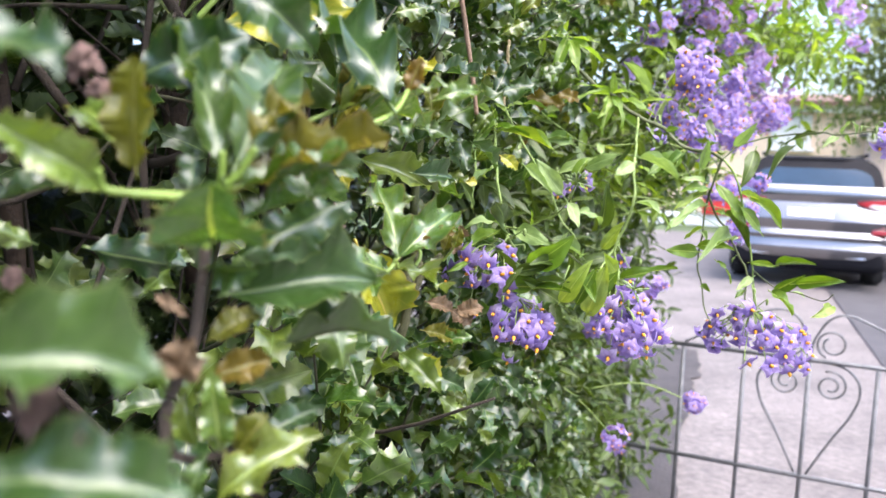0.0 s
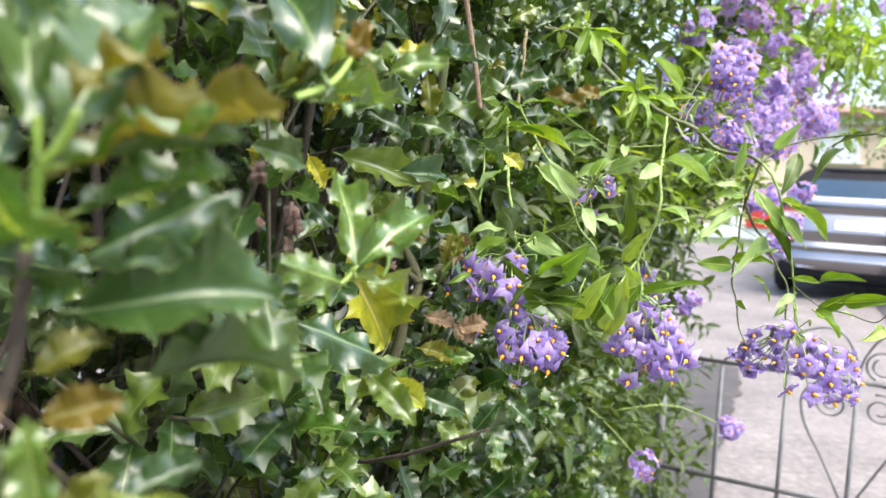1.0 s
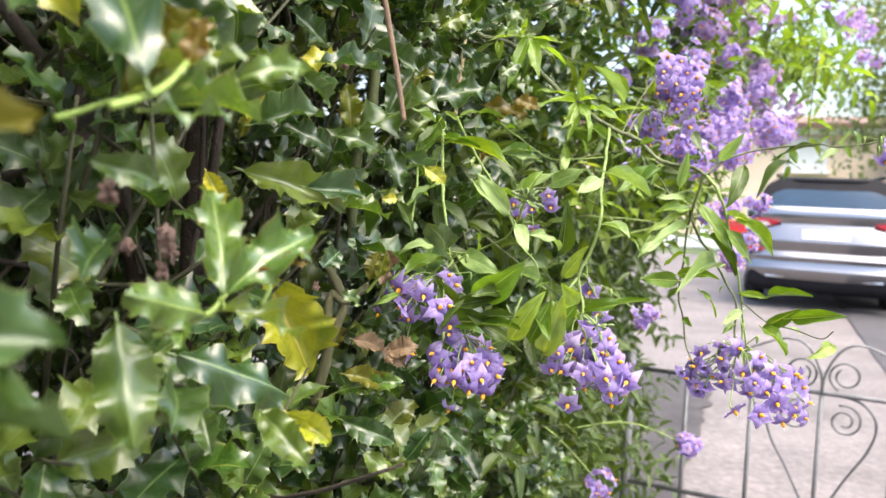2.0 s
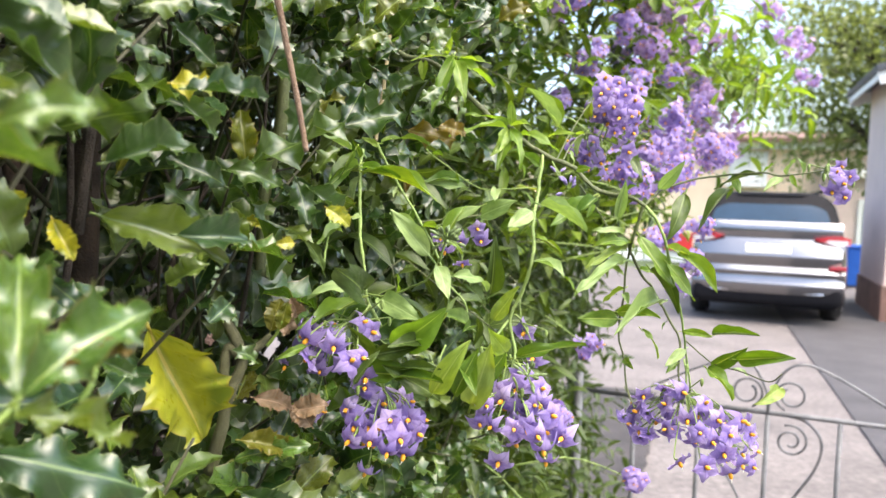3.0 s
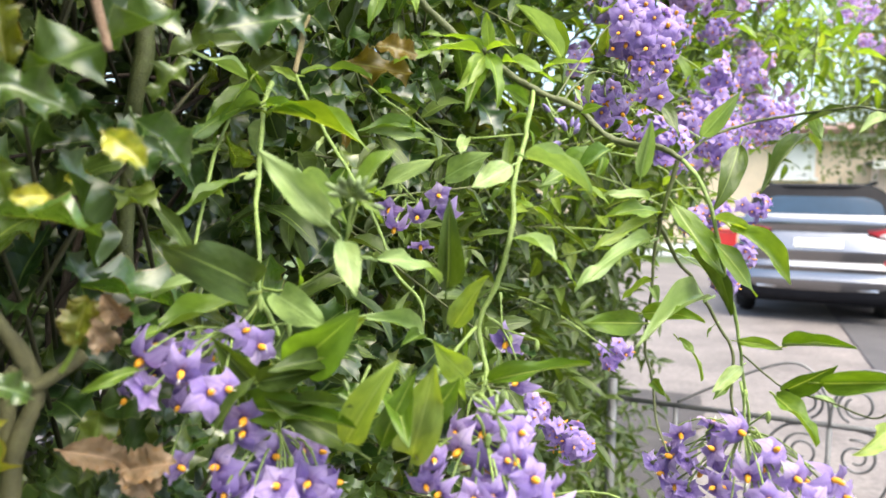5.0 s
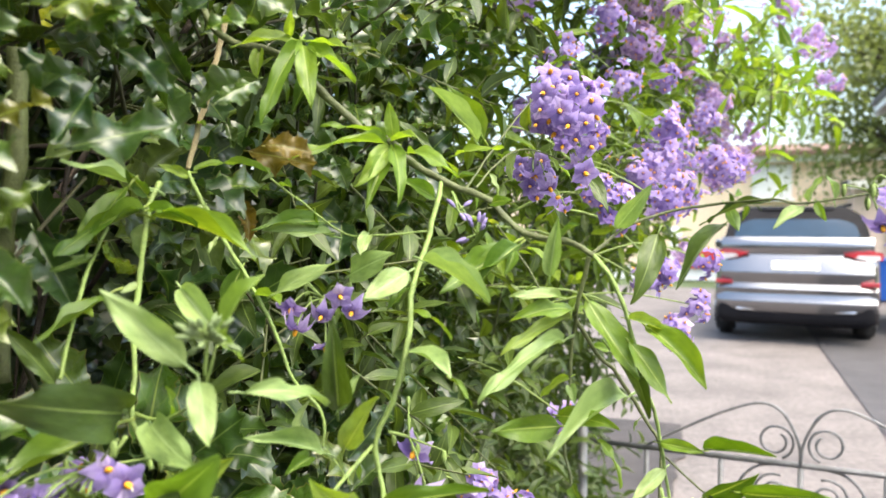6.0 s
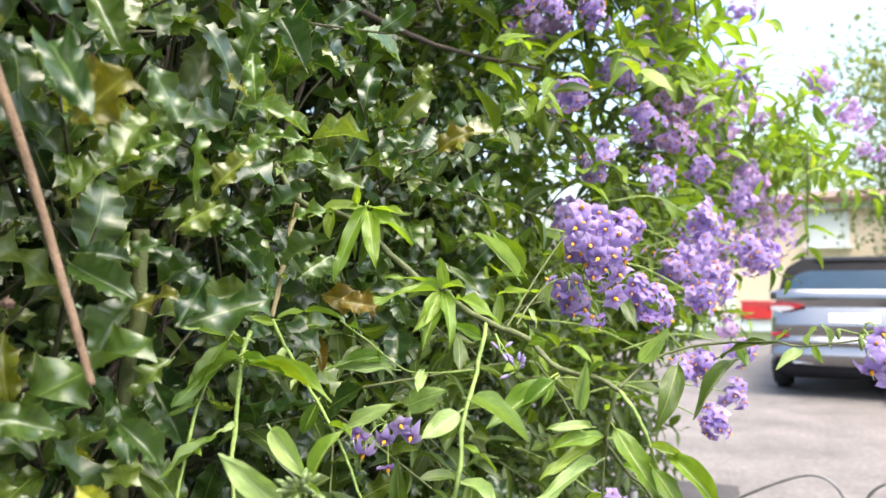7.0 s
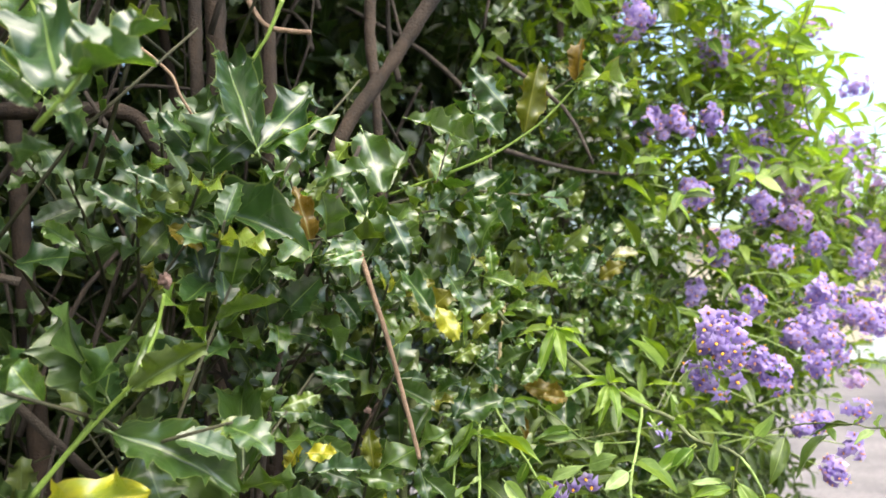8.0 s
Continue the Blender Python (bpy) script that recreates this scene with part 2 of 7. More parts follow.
def petal_material(name, stops):
    m, nt, bsdf, out = nodes_of(name)
    rnd = each_random(nt)
    uv = nt.nodes.new("ShaderNodeUVMap")
    sep = nt.nodes.new("ShaderNodeSeparateXYZ")
    nt.links.new(uv.outputs[0], sep.inputs[0])
    col = ramp(nt, rnd, stops)
    across = calc(nt, "ABSOLUTE", calc(nt, "SUBTRACT", sep.outputs[0], 0.5))
    col = blend(nt, calc(nt, "MULTIPLY", calc(nt, "LESS_THAN", across, 0.07), 0.35), col, (0.17, 0.09, 0.45))
    col = blend(nt, calc(nt, "MULTIPLY", calc(nt, "MULTIPLY", sep.outputs[1], sep.outputs[1]), 0.45), col, (0.52, 0.44, 0.74))
    col = blend(nt, calc(nt, "MULTIPLY", calc(nt, "LESS_THAN", sep.outputs[1], 0.14), 0.7), col, (0.1, 0.05, 0.3))
    col = blend(nt, 1.0, col, ramp(nt, noise_of(nt, 160.0, 3.0), [(0.3, (0.85, 0.85, 0.9)), (0.7, (1.12, 1.1, 1.06))]), "MULTIPLY")
    nt.links.new(col, bsdf.inputs["Base Color"])
    bsdf.inputs["Roughness"].default_value = 0.6
    bumped(nt, bsdf, noise_of(nt, 300.0, 2.0), 0.3, 0.001)
    tr = nt.nodes.new("ShaderNodeBsdfTranslucent")
    nt.links.new(blend(nt, 1.0, col, (1.25, 1.15, 1.2), "MULTIPLY"), tr.inputs[0])
    mix = nt.nodes.new("ShaderNodeMixShader")
    mix.inputs[0].default_value = 0.46
    nt.links.new(bsdf.outputs[0], mix.inputs[1])
    nt.links.new(tr.outputs[0], mix.inputs[2])
    nt.links.new(mix.outputs[0], out.inputs[0])
    return m


PETAL = petal_material("lavender_petal", [(0.0, (0.22, 0.158, 0.445)), (0.5, (0.325, 0.243, 0.54)), (0.85, (0.45, 0.352, 0.635)), (1.0, (0.6, 0.5, 0.735))])
# the same petals, paler and pinker: distant haze and glare put into the colour
PETAL_HAZE = petal_material("hazed_lavender_petal", [(0.0, (0.38, 0.25, 0.55)), (0.5, (0.52, 0.36, 0.64)), (1.0, (0.7, 0.54, 0.76))])
ANTHER = solid("orange_anther", (0.85, 0.39, 0.018), 0.5, 0, 0.15, 300, 0.2, 0.1)


# ---- mesh helpers ----
def mesh_of(name, verts, quads, uvs=None, mats=(), idx=None, smooth=True):
    """A mesh from arrays: verts (n, 3), quads (m, 4), uvs (n, 2) for each vertex, idx: each face's material."""
    me = bpy.data.meshes.new(name)
    verts, quads = np.asarray(verts, dtype=np.float32), np.asarray(quads, dtype=np.int32)
    me.vertices.add(len(verts))
    me.vertices.foreach_set("co", verts.ravel())
    me.loops.add(quads.size)
    me.loops.foreach_set("vertex_index", quads.ravel())
    me.polygons.add(len(quads))
    me.polygons.foreach_set("loop_start", np.arange(0, quads.size, 4, dtype=np.int32))
    me.polygons.foreach_set("use_smooth", np.full(len(quads), smooth))
    if uvs is not None:
        layer = me.uv_layers.new(name="UVMap")
        layer.data.foreach_set("uv", np.asarray(uvs, dtype=np.float32)[quads.ravel()].ravel())
    for m in mats:
        me.materials.append(m)
    if idx is not None:
        me.polygons.foreach_set("material_index", np.asarray(idx, dtype=np.int32))
    me.update(calc_edges=True)
    return me


def thing(name, place, label, category, group="", kind=""):
    return tagged(new(name), label, category, group, kind) if place is None else place_empty(name, place, label, category, group, kind)


def place_empty(name, place, label, category, group, kind):
    e = new(name)
    e.empty_display_size = 0.1
    e.matrix_world = place if isinstance(place, Matrix) else Matrix.Translation(place)
    return tagged(e, label, category, group, kind)


def part_of(name, me, parent, m=None, label="", kind=""):
    """A mesh object under a thing; m is its pose in the world."""
    ob = new(name, me)
    if parent is not None:
        ob.parent = parent
        ob.matrix_parent_inverse = world_of(parent).inverted()
    ob.matrix_basis = m if m is not None else Matrix.Identity(4)
    return tagged(ob, label, kind=kind)


def world_of(ob):
    m = ob.matrix_basis
    return m if ob.parent is None else world_of(ob.parent) @ ob.matrix_parent_inverse @ m


def from_bm(name, bm, mat, smooth=False):
    me = bpy.data.meshes.new(name)
    bm.to_mesh(me)
    bm.free()
    for p in me.polygons:
        p.use_smooth = smooth
    me.materials.append(mat)
    return me


def box(size, at=(0, 0, 0), bevel=0.0, turn=None):
    bm = bmesh.new()
    bmesh.ops.create_cube(bm, size=1.0)
    bmesh.ops.scale(bm, vec=size, verts=bm.verts)
    if bevel:
        bmesh.ops.bevel(bm, geom=list(bm.edges), offset=bevel, segments=2, affect="EDGES", profile=0.6)
    m = Matrix.Translation(at) @ (turn.to_4x4() if turn else Matrix.Identity(4))
    bmesh.ops.transform(bm, matrix=m, verts=bm.verts)
    return bm


def tube(points, radii, sides=8, knots=None):
    """Verts, quads and uvs of a round stem along points; the ends taper shut."""
    pts = np.array(points, float)
    n = len(pts)
    if knots:
        t = np.linspace(0, n - 1, knots)
        out = []
        for v in t:
            i = min(int(v), n - 2)
            f = v - i
            p0, p1, p2, p3 = pts[max(i - 1, 0)], pts[i], pts[i + 1], pts[min(i + 2, n - 1)]
            out.append(0.5 * (2 * p1 + (p2 - p0) * f + (2 * p0 - 5 * p1 + 4 * p2 - p3) * f * f + (3 * p1 - p0 - 3 * p2 + p3) * f ** 3))
        radii = np.interp(t, np.linspace(0, n - 1, len(radii)), radii)
        pts, n = np.array(out), knots
    else:
        radii = np.interp(np.linspace(0, 1, n), np.linspace(0, 1, len(radii)), radii)
    tan = np.gradient(pts, axis=0)
    tan /= np.linalg.norm(tan, axis=1)[:, None] + 1e-9
    side = np.cross(tan, (0.31, 0.2, 0.93))
    side /= np.linalg.norm(side, axis=1)[:, None] + 1e-9
    up = np.cross(side, tan)
    a = np.linspace(0, 2 * math.pi, sides, endpoint=False)
    ring = side[:, None] * np.cos(a)[None, :, None] + up[:, None] * np.sin(a)[None, :, None]
    rr = np.array(radii)[:, None, None]
    v = (pts[:, None] + ring * rr).reshape(-1, 3)
    v = np.vstack([v, (pts[0][None] + ring[0] * radii[0] * 0.05), (pts[-1][None] + ring[-1] * radii[-1] * 0.05)])
    q = []
    for i in range(n - 1):
        for j in range(sides):
            k = (j + 1) % sides
            q.append((i * sides + j, i * sides + k, (i + 1) * sides + k, (i + 1) * sides + j))
    s0, s1 = n * sides, (n + 1) * sides
    for j in range(sides):
        k = (j + 1) % sides
        q.append((s0 + j, s0 + k, k, j))
        q.append(((n - 1) * sides + j, (n - 1) * sides + k, s1 + k, s1 + j))
    return v, np.array(q)


def joined(pieces):
    """One set of arrays out of several (verts, quads) or (verts, quads, uvs)."""
    vs, qs, us, o = [], [], [], 0
    for p in pieces:
        vs.append(p[0])
        qs.append(np.asarray(p[1]) + o)
        us.append(p[2] if len(p) > 2 else np.zeros((len(p[0]), 2)))
        o += len(p[0])
    return np.vstack(vs), np.vstack(qs), np.vstack(us)


def leaf_grid(outline, fold, droop, wave, rows, cols, rng, teeth=0.0, n_teeth=5, stalk=0.08):
    """A leaf of length 1 along y with its upper side to +z: outline(v) is its half width, with spines where teeth are given."""
    us = np.linspace(-1, 1, 2 * cols + 1)
    ts = np.linspace(0, 1, rows)
    ph, tw = rng.uniform(0, 6.28), rng.uniform(-0.25, 0.25)
    roll = rng.uniform(-0.5, 0.5) if teeth else rng.uniform(-0.6, 0.6)
    V, UV = [], []
    for t in ts:
        w = outline(t)
        for u in us:
            a = abs(u)
            x, y, z = u * w, t, 0.0
            if teeth:
                s = (t * n_teeth + (0.5 if u > 0 else 0.0)) % 1.0
                spike = abs(2 * s - 1) ** 3.0
                env = min(1, t * 6) * (1 if t < 0.9 else max(0.0, (1 - t) / 0.1))
                x += math.copysign(teeth * env * (spike - 0.25), u) * a ** 2.5
                y += 0.05 * env * spike * a ** 3
                flip = 1 if int(t * n_teeth + (1.0 if u > 0 else 0.5)) % 2 else -1
                z += wave * env * math.cos(t * n_teeth * math.pi + ph + (1.57 if u > 0 else 0)) * a ** 1.8 + 0.07 * flip * env * spike * a ** 3
                z += 0.03 * math.sin(t * 5.5 + ph * 2) * (1 - a)
            else:
                z += wave * (math.sin(t * 7 + ph + (1.3 if u > 0 else 0)) + 0.35 * math.sin(t * 17 + ph * 3 + u)) * a ** 2
            z += fold * a * w * 1.6 + droop * 1.3 * (t - t * t)
            c, s = math.cos(roll * (t - 0.3)), math.sin(roll * (t - 0.3))
            x, z = x * c - z * s, x * s + z * c
            x += tw * 0.25 * (t * t - t)
            V.append((x, y, z))
            UV.append((0.5 + 0.5 * u, t))
    n = 2 * cols + 1
    Q = [(i * n + j, i * n + j + 1, (i + 1) * n + j + 1, (i + 1) * n + j) for i in range(rows - 1) for j in range(2 * cols)]
    V, Q, UV = np.array(V), np.array(Q), np.array(UV)
    if stalk:
        sv, sq = tube([(0, -stalk, -0.25 * stalk), (0, -stalk * 0.4, -0.01), (0, 0.05, -0.008)], [0.018, 0.016, 0.012], 5)
        return joined([(V, Q, UV), (sv, sq, np.full((len(sv), 2), 0.5) * (1, 0))])
    return V, Q, UV


def holly_outline(t):
    return 0.004 + 0.235 * math.sin(math.pi * t ** 0.9) ** 0.8


def vine_outline(t):
    return 0.006 + 0.182 * math.sin(math.pi * t ** 0.86) ** 0.68 * (1.08 - 0.26 * t) * (1 - 0.45 * t ** 7)


rng = np.random.default_rng(4)
HOLLY_FINE = [leaf_grid(holly_outline, f, d, w, 41, 4, rng, 0.115, k) for f, d, w, k in
              ((0.5, 0.16, 0.09, 5), (0.3, 0.32, 0.12, 5), (0.75, 0.1, 0.1, 4), (0.4, 0.42, 0.11, 5), (0.15, -0.2, 0.13, 4), (0.95, 0.2, 0.08, 5), (-0.35, 0.3, 0.1, 5), (0.6, -0.1, 0.12, 5))]
VINE_FINE = [leaf_grid(vine_outline, f, d, w, 17, 3, rng, stalk=0.14) for f, d, w in
             ((0.3, 0.14, 0.05), (0.2, 0.28, 0.06), (0.5, 0.2, 0.05), (0.25, -0.1, 0.06), (0.65, 0.32, 0.05), (0.2, 0.4, 0.06), (0.9, 0.14, 0.05), (0.4, 0.22, 0.07), (0.1, 0.16, 0.05))]
HOLLY_MID = [leaf_grid(holly_outline, f, d, w, 21, 2, rng, 0.09, k, 0) for f, d, w, k in
             ((0.35, 0.10, 0.05, 5), (0.25, 0.22, 0.08, 5), (0.55, 0.05, 0.06, 5), (0.3, 0.3, 0.07, 5), (0.15, -0.1, 0.08, 5))]
VINE_MID = [leaf_grid(vine_outline, f, d, w, 7, 1, rng, stalk=0) for f, d, w in ((0.3, 0.1, 0.02), (0.2, 0.25, 0.03), (0.5, 0.15, 0.02), (0.2, 0.35, 0.03))]
TREE_ROUGH = [leaf_grid(vine_outline, f, d, w, 3, 1, rng, stalk=0) for f, d, w in ((0.3, 0.1, 0.02), (0.2, 0.25, 0.03), (0.5, 0.15, 0.02))]


def turn_to(axis, normal):
    """Columns x, y, z: y along axis, z as near to normal as it goes."""
    y = np.asarray(axis, float)
    y = y / (np.linalg.norm(y) + 1e-9)
    x = np.cross(y, normal)
    if np.linalg.norm(x) < 1e-4:
        x = np.cross(y, (0.3, 0.9, 0.2))
    x = x / np.linalg.norm(x)
    return np.stack([x, y, np.cross(x, y)], axis=1)


def strewn(templates, items):
    """Joins leaves into one set of arrays: items are (template, place, axis, normal, length, width factor)."""
    out = []
    for k, p, a, n, l, w in items:
        v, q, u = templates[k % len(templates)]
        r = turn_to(a, n) * (l * w, l, l)
        out.append((v @ r.T + np.asarray(p), q, u))
    return joined(out)


def leaf_pose(p, a, n, l, w):
    r = turn_to(a, n) * (l * w, l, l)
    m = Matrix(r.tolist()).to_4x4()
    m.translation = Vector([float(c) for c in p])
    return m


# ---- ground and far setting ----
HEAD = np.array((0.36, 0.933, 0.0))       # along the drive, away from the gate
ACROSS = np.array((0.933, -0.36, 0.0))    # across the drive, to the right


def v3(a):
    return Vector([float(c) for c in a])


def on_drive(origin, along, across, z=0.0):
    return v3(np.array(origin) + HEAD * along + ACROSS * across + np.array((0, 0, z)))


DRIVE_TURN = math.degrees(math.atan2(-0.36, 0.933))   # turns local x to ACROSS and local y to HEAD


def ground_sheet():
    bm = bmesh.new()
    bmesh.ops.create_grid(bm, x_segments=60, y_segments=60, size=1.0)
    for v in bm.verts:
        r = max(abs(v.co.x), abs(v.co.y))
        v.co.x, v.co.y = v.co.x * 6 * (1 + 60 * r ** 4), v.co.y * 6 * (1 + 60 * r ** 4) + 6
        v.co.z = -0.02 + 0.004 * noise.noise(v.co * 0.8)
    return tagged(new("ground", from_bm("ground", bm, GRASS, True)), "mown grass and verge around the drive", "ground", kind="structure")


def drive_slab():
    bm = bmesh.new()
    bmesh.ops.create_grid(bm, x_segments=40, y_segments=120, size=1.0)
    for v in bm.verts:
        a, s = v.co.x * 6.0 + 1.6, v.co.y * 11.0 + 7.2
        v.co = on_drive((0, 0, 0), s, a)
        v.co.z = 0.006 * noise.noise(v.co * 1.2)
    return tagged(new("drive", from_bm("drive", bm, TARMAC, True)), "pale worn concrete driveway with fine grit", "driveway", kind="structure")


# a darker strip laid just above the drive, along the garage
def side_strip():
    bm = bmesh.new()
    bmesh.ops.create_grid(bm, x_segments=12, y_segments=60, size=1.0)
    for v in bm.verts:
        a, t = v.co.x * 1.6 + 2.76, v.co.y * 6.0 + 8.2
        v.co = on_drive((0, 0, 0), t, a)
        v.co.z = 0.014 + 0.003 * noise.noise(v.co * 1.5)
    return tagged(new("side_strip", from_bm("side_strip", bm, STRIP_DARK, True)), "dark strip beside the garage", "pavement", kind="structure")


def unseen_back_wall():
    """Added unseen: closes the place behind the walk and darkens the car's reflections."""
    bm = box((60, 0.3, 5.0), (0, -11.0, 2.5), 0.02)
    return tagged(new("wall_south", from_bm("wall_south", bm, WALL_BRICK)), "plain brown brick wall, unseen, added behind the walk for dark reflections", "wall", kind="structure")


# dark strip over the drive: hedge shade and dirt put into one colour
def hedge_foot():
    bm = bmesh.new()
    bmesh.ops.create_grid(bm, x_segments=16, y_segments=240, size=1.0)
    for v in bm.verts:
        a, t = v.co.x * 1.2 - 1.38, v.co.y * 5.0 + 1.4
        if v.co.x > 0.99:
            a += 0.08 * noise.noise(Vector((t * 1.3, 2.0, 0))) + 0.05 * noise.noise(Vector((t * 7.0, 5.0, 0)))
        v.co = on_drive((0, 0, 0), t, a)
        v.co.z = 0.014 + 0.006 * noise.noise(v.co * 4)
    return tagged(new("hedge_foot", from_bm("hedge_foot", bm, FOOT_SHADE_DIRT, True)), "dark grey strip at the foot of the hedge, its shade and dirt put into the colour", "soil", kind="structure")


ground_sheet()
hedge_foot()
unseen_back_wall()
drive_slab()
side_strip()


# ---- garage on the right of the drive ----
def garage():
    """Its long wall runs beside the drive and ends at the far corner, where local x points away from the drive and y along it."""
    o = Matrix.Translation((7.22, 11.84, 0)) @ Matrix.Rotation(radians(DRIVE_TURN - 2.0), 4, "Z")
    g = place_empty("garage", o, "garage with pinkish stucco, brown brick plinth and dark slate roof", "garage", "", "")
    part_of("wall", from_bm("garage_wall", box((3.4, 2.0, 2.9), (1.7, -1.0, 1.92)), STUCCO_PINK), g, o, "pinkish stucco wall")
    part_of("plinth", from_bm("garage_plinth", box((3.46, 2.06, 0.48), (1.7, -1.0, 0.24), 0.01), WALL_BRICK), g, o, "brown brick plinth")
    for sgn in (-1, 1):
        turn = Matrix.Rotation(sgn * radians(18), 3, "Y")
        part_of("roof", from_bm("garage_roof", box((2.15, 2.7, 0.09), (1.7 + sgn * 0.98, -1.0, 3.62), 0.01, turn), SLATE), g, o, "dark slate roof slope")
        for y in (-2.28, 0.28):
            part_of("bargeboard", from_bm("bargeboard", box((2.1, 0.04, 0.18), (1.7 + sgn * 0.97, y, 3.5), 0.005, turn), WHITE_PAINT), g, o, "white painted bargeboard")
        part_of("fascia", from_bm("garage_fascia", box((0.03, 2.5, 0.16), (1.7 + sgn * 1.95, -1.0, 3.24), 0.004), WHITE_PAINT), g, o, "white fascia board under the eave")
    bm = bmesh.new()
    tri = [bm.verts.new(c) for c in ((0, -0.002, 3.37), (3.4, -0.002, 3.37), (1.7, -0.002, 3.88))]
    bm.faces.new(tri)
    ex = bmesh.ops.extrude_face_region(bm, geom=list(bm.faces))
    bmesh.ops.translate(bm, vec=(0, -1.99, 0), verts=[e for e in ex["geom"] if isinstance(e, bmesh.types.BMVert)])
    bmesh.ops.recalc_face_normals(bm, faces=bm.faces)
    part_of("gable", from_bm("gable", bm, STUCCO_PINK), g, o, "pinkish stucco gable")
    return g


garage()


# ---- house behind the car ----
def window_unit(parent, o, x, z, w, h, y):
    f = part_of("window", from_bm("window_frame", box((w, 0.08, h), (x, y, z), 0.01), WHITE_PAINT), parent, o, "white framed window")
    n = 2 if w > 1 else 1
    for i in range(n):
        pw = (w - 0.08 * (n + 1)) / n
        part_of("pane", from_bm("pane", box((pw, 0.02, h - 0.16), (x - w / 2 + 0.08 + pw / 2 + i * (pw + 0.08), y - 0.045, z)), WINDOW_GLASS), f, o)
    part_of("sill", from_bm("sill", box((w + 0.16, 0.2, 0.08), (x, y - 0.08, z - h / 2 - 0.04), 0.01), WHITE_PAINT), f, o)
    return f


def house():
    o = Matrix.Translation((10.6, 24.4, 0)) @ Matrix.Rotation(radians(DRIVE_TURN), 4, "Z") @ Matrix.Scale(1.16, 4)
    h = place_empty("house", o, "cream stucco house with white windows, low behind trees", "house", "", "")
    part_of("wall", from_bm("house_wall", box((14, 7, 3.0), (0, 3.5, 1.5)), STUCCO_CREAM), h, o)
    for sgn in (-1, 1):
        part_of("roof", from_bm("house_roof", box((14.6, 4.1, 0.14), (0, 3.5 + sgn * 1.98, 3.28), 0.01, Matrix.Rotation(-sgn * radians(7), 3, "X")), ROOF_TILE), h, o)
    part_of("fascia", from_bm("fascia", box((14.6, 0.05, 0.2), (0, -0.3, 2.9), 0.01), WHITE_PAINT), h, o, "white fascia board")
    # one window, a white sheet for its glare; low wing with white framed door
    f = window_unit(h, o, 0.3, 2.3, 1.0, 0.9, -0.02)
    part_of("glare_sheet", from_bm("glare_sheet", box((0.84, 0.01, 0.74), (0.3, -0.085, 2.3)), WHITE_PAINT), f, o, "white sheet standing in for glare on the window")
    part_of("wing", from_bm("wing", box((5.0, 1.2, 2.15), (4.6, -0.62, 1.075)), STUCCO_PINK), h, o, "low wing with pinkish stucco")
    part_of("wing_roof", from_bm("wing_roof", box((5.3, 1.5, 0.08), (4.6, -0.7, 2.22), 0.01), SLATE), h, o, "flat dark roof of the wing")
    part_of("wing_fascia", from_bm("wing_fascia", box((5.3, 0.04, 0.2), (4.6, -1.47, 2.14), 0.01), WHITE_PAINT), h, o, "white fascia of the wing")
    d = part_of("door", from_bm("door_frame", box((0.9, 0.08, 1.5), (3.3, -1.24, 0.75), 0.01), WHITE_PAINT), h, o, "white framed glazed door")
    part_of("pane", from_bm("door_pane", box((0.66, 0.02, 1.2), (3.3, -1.29, 0.78)), WINDOW_GLASS), d, o)
    return h


house()


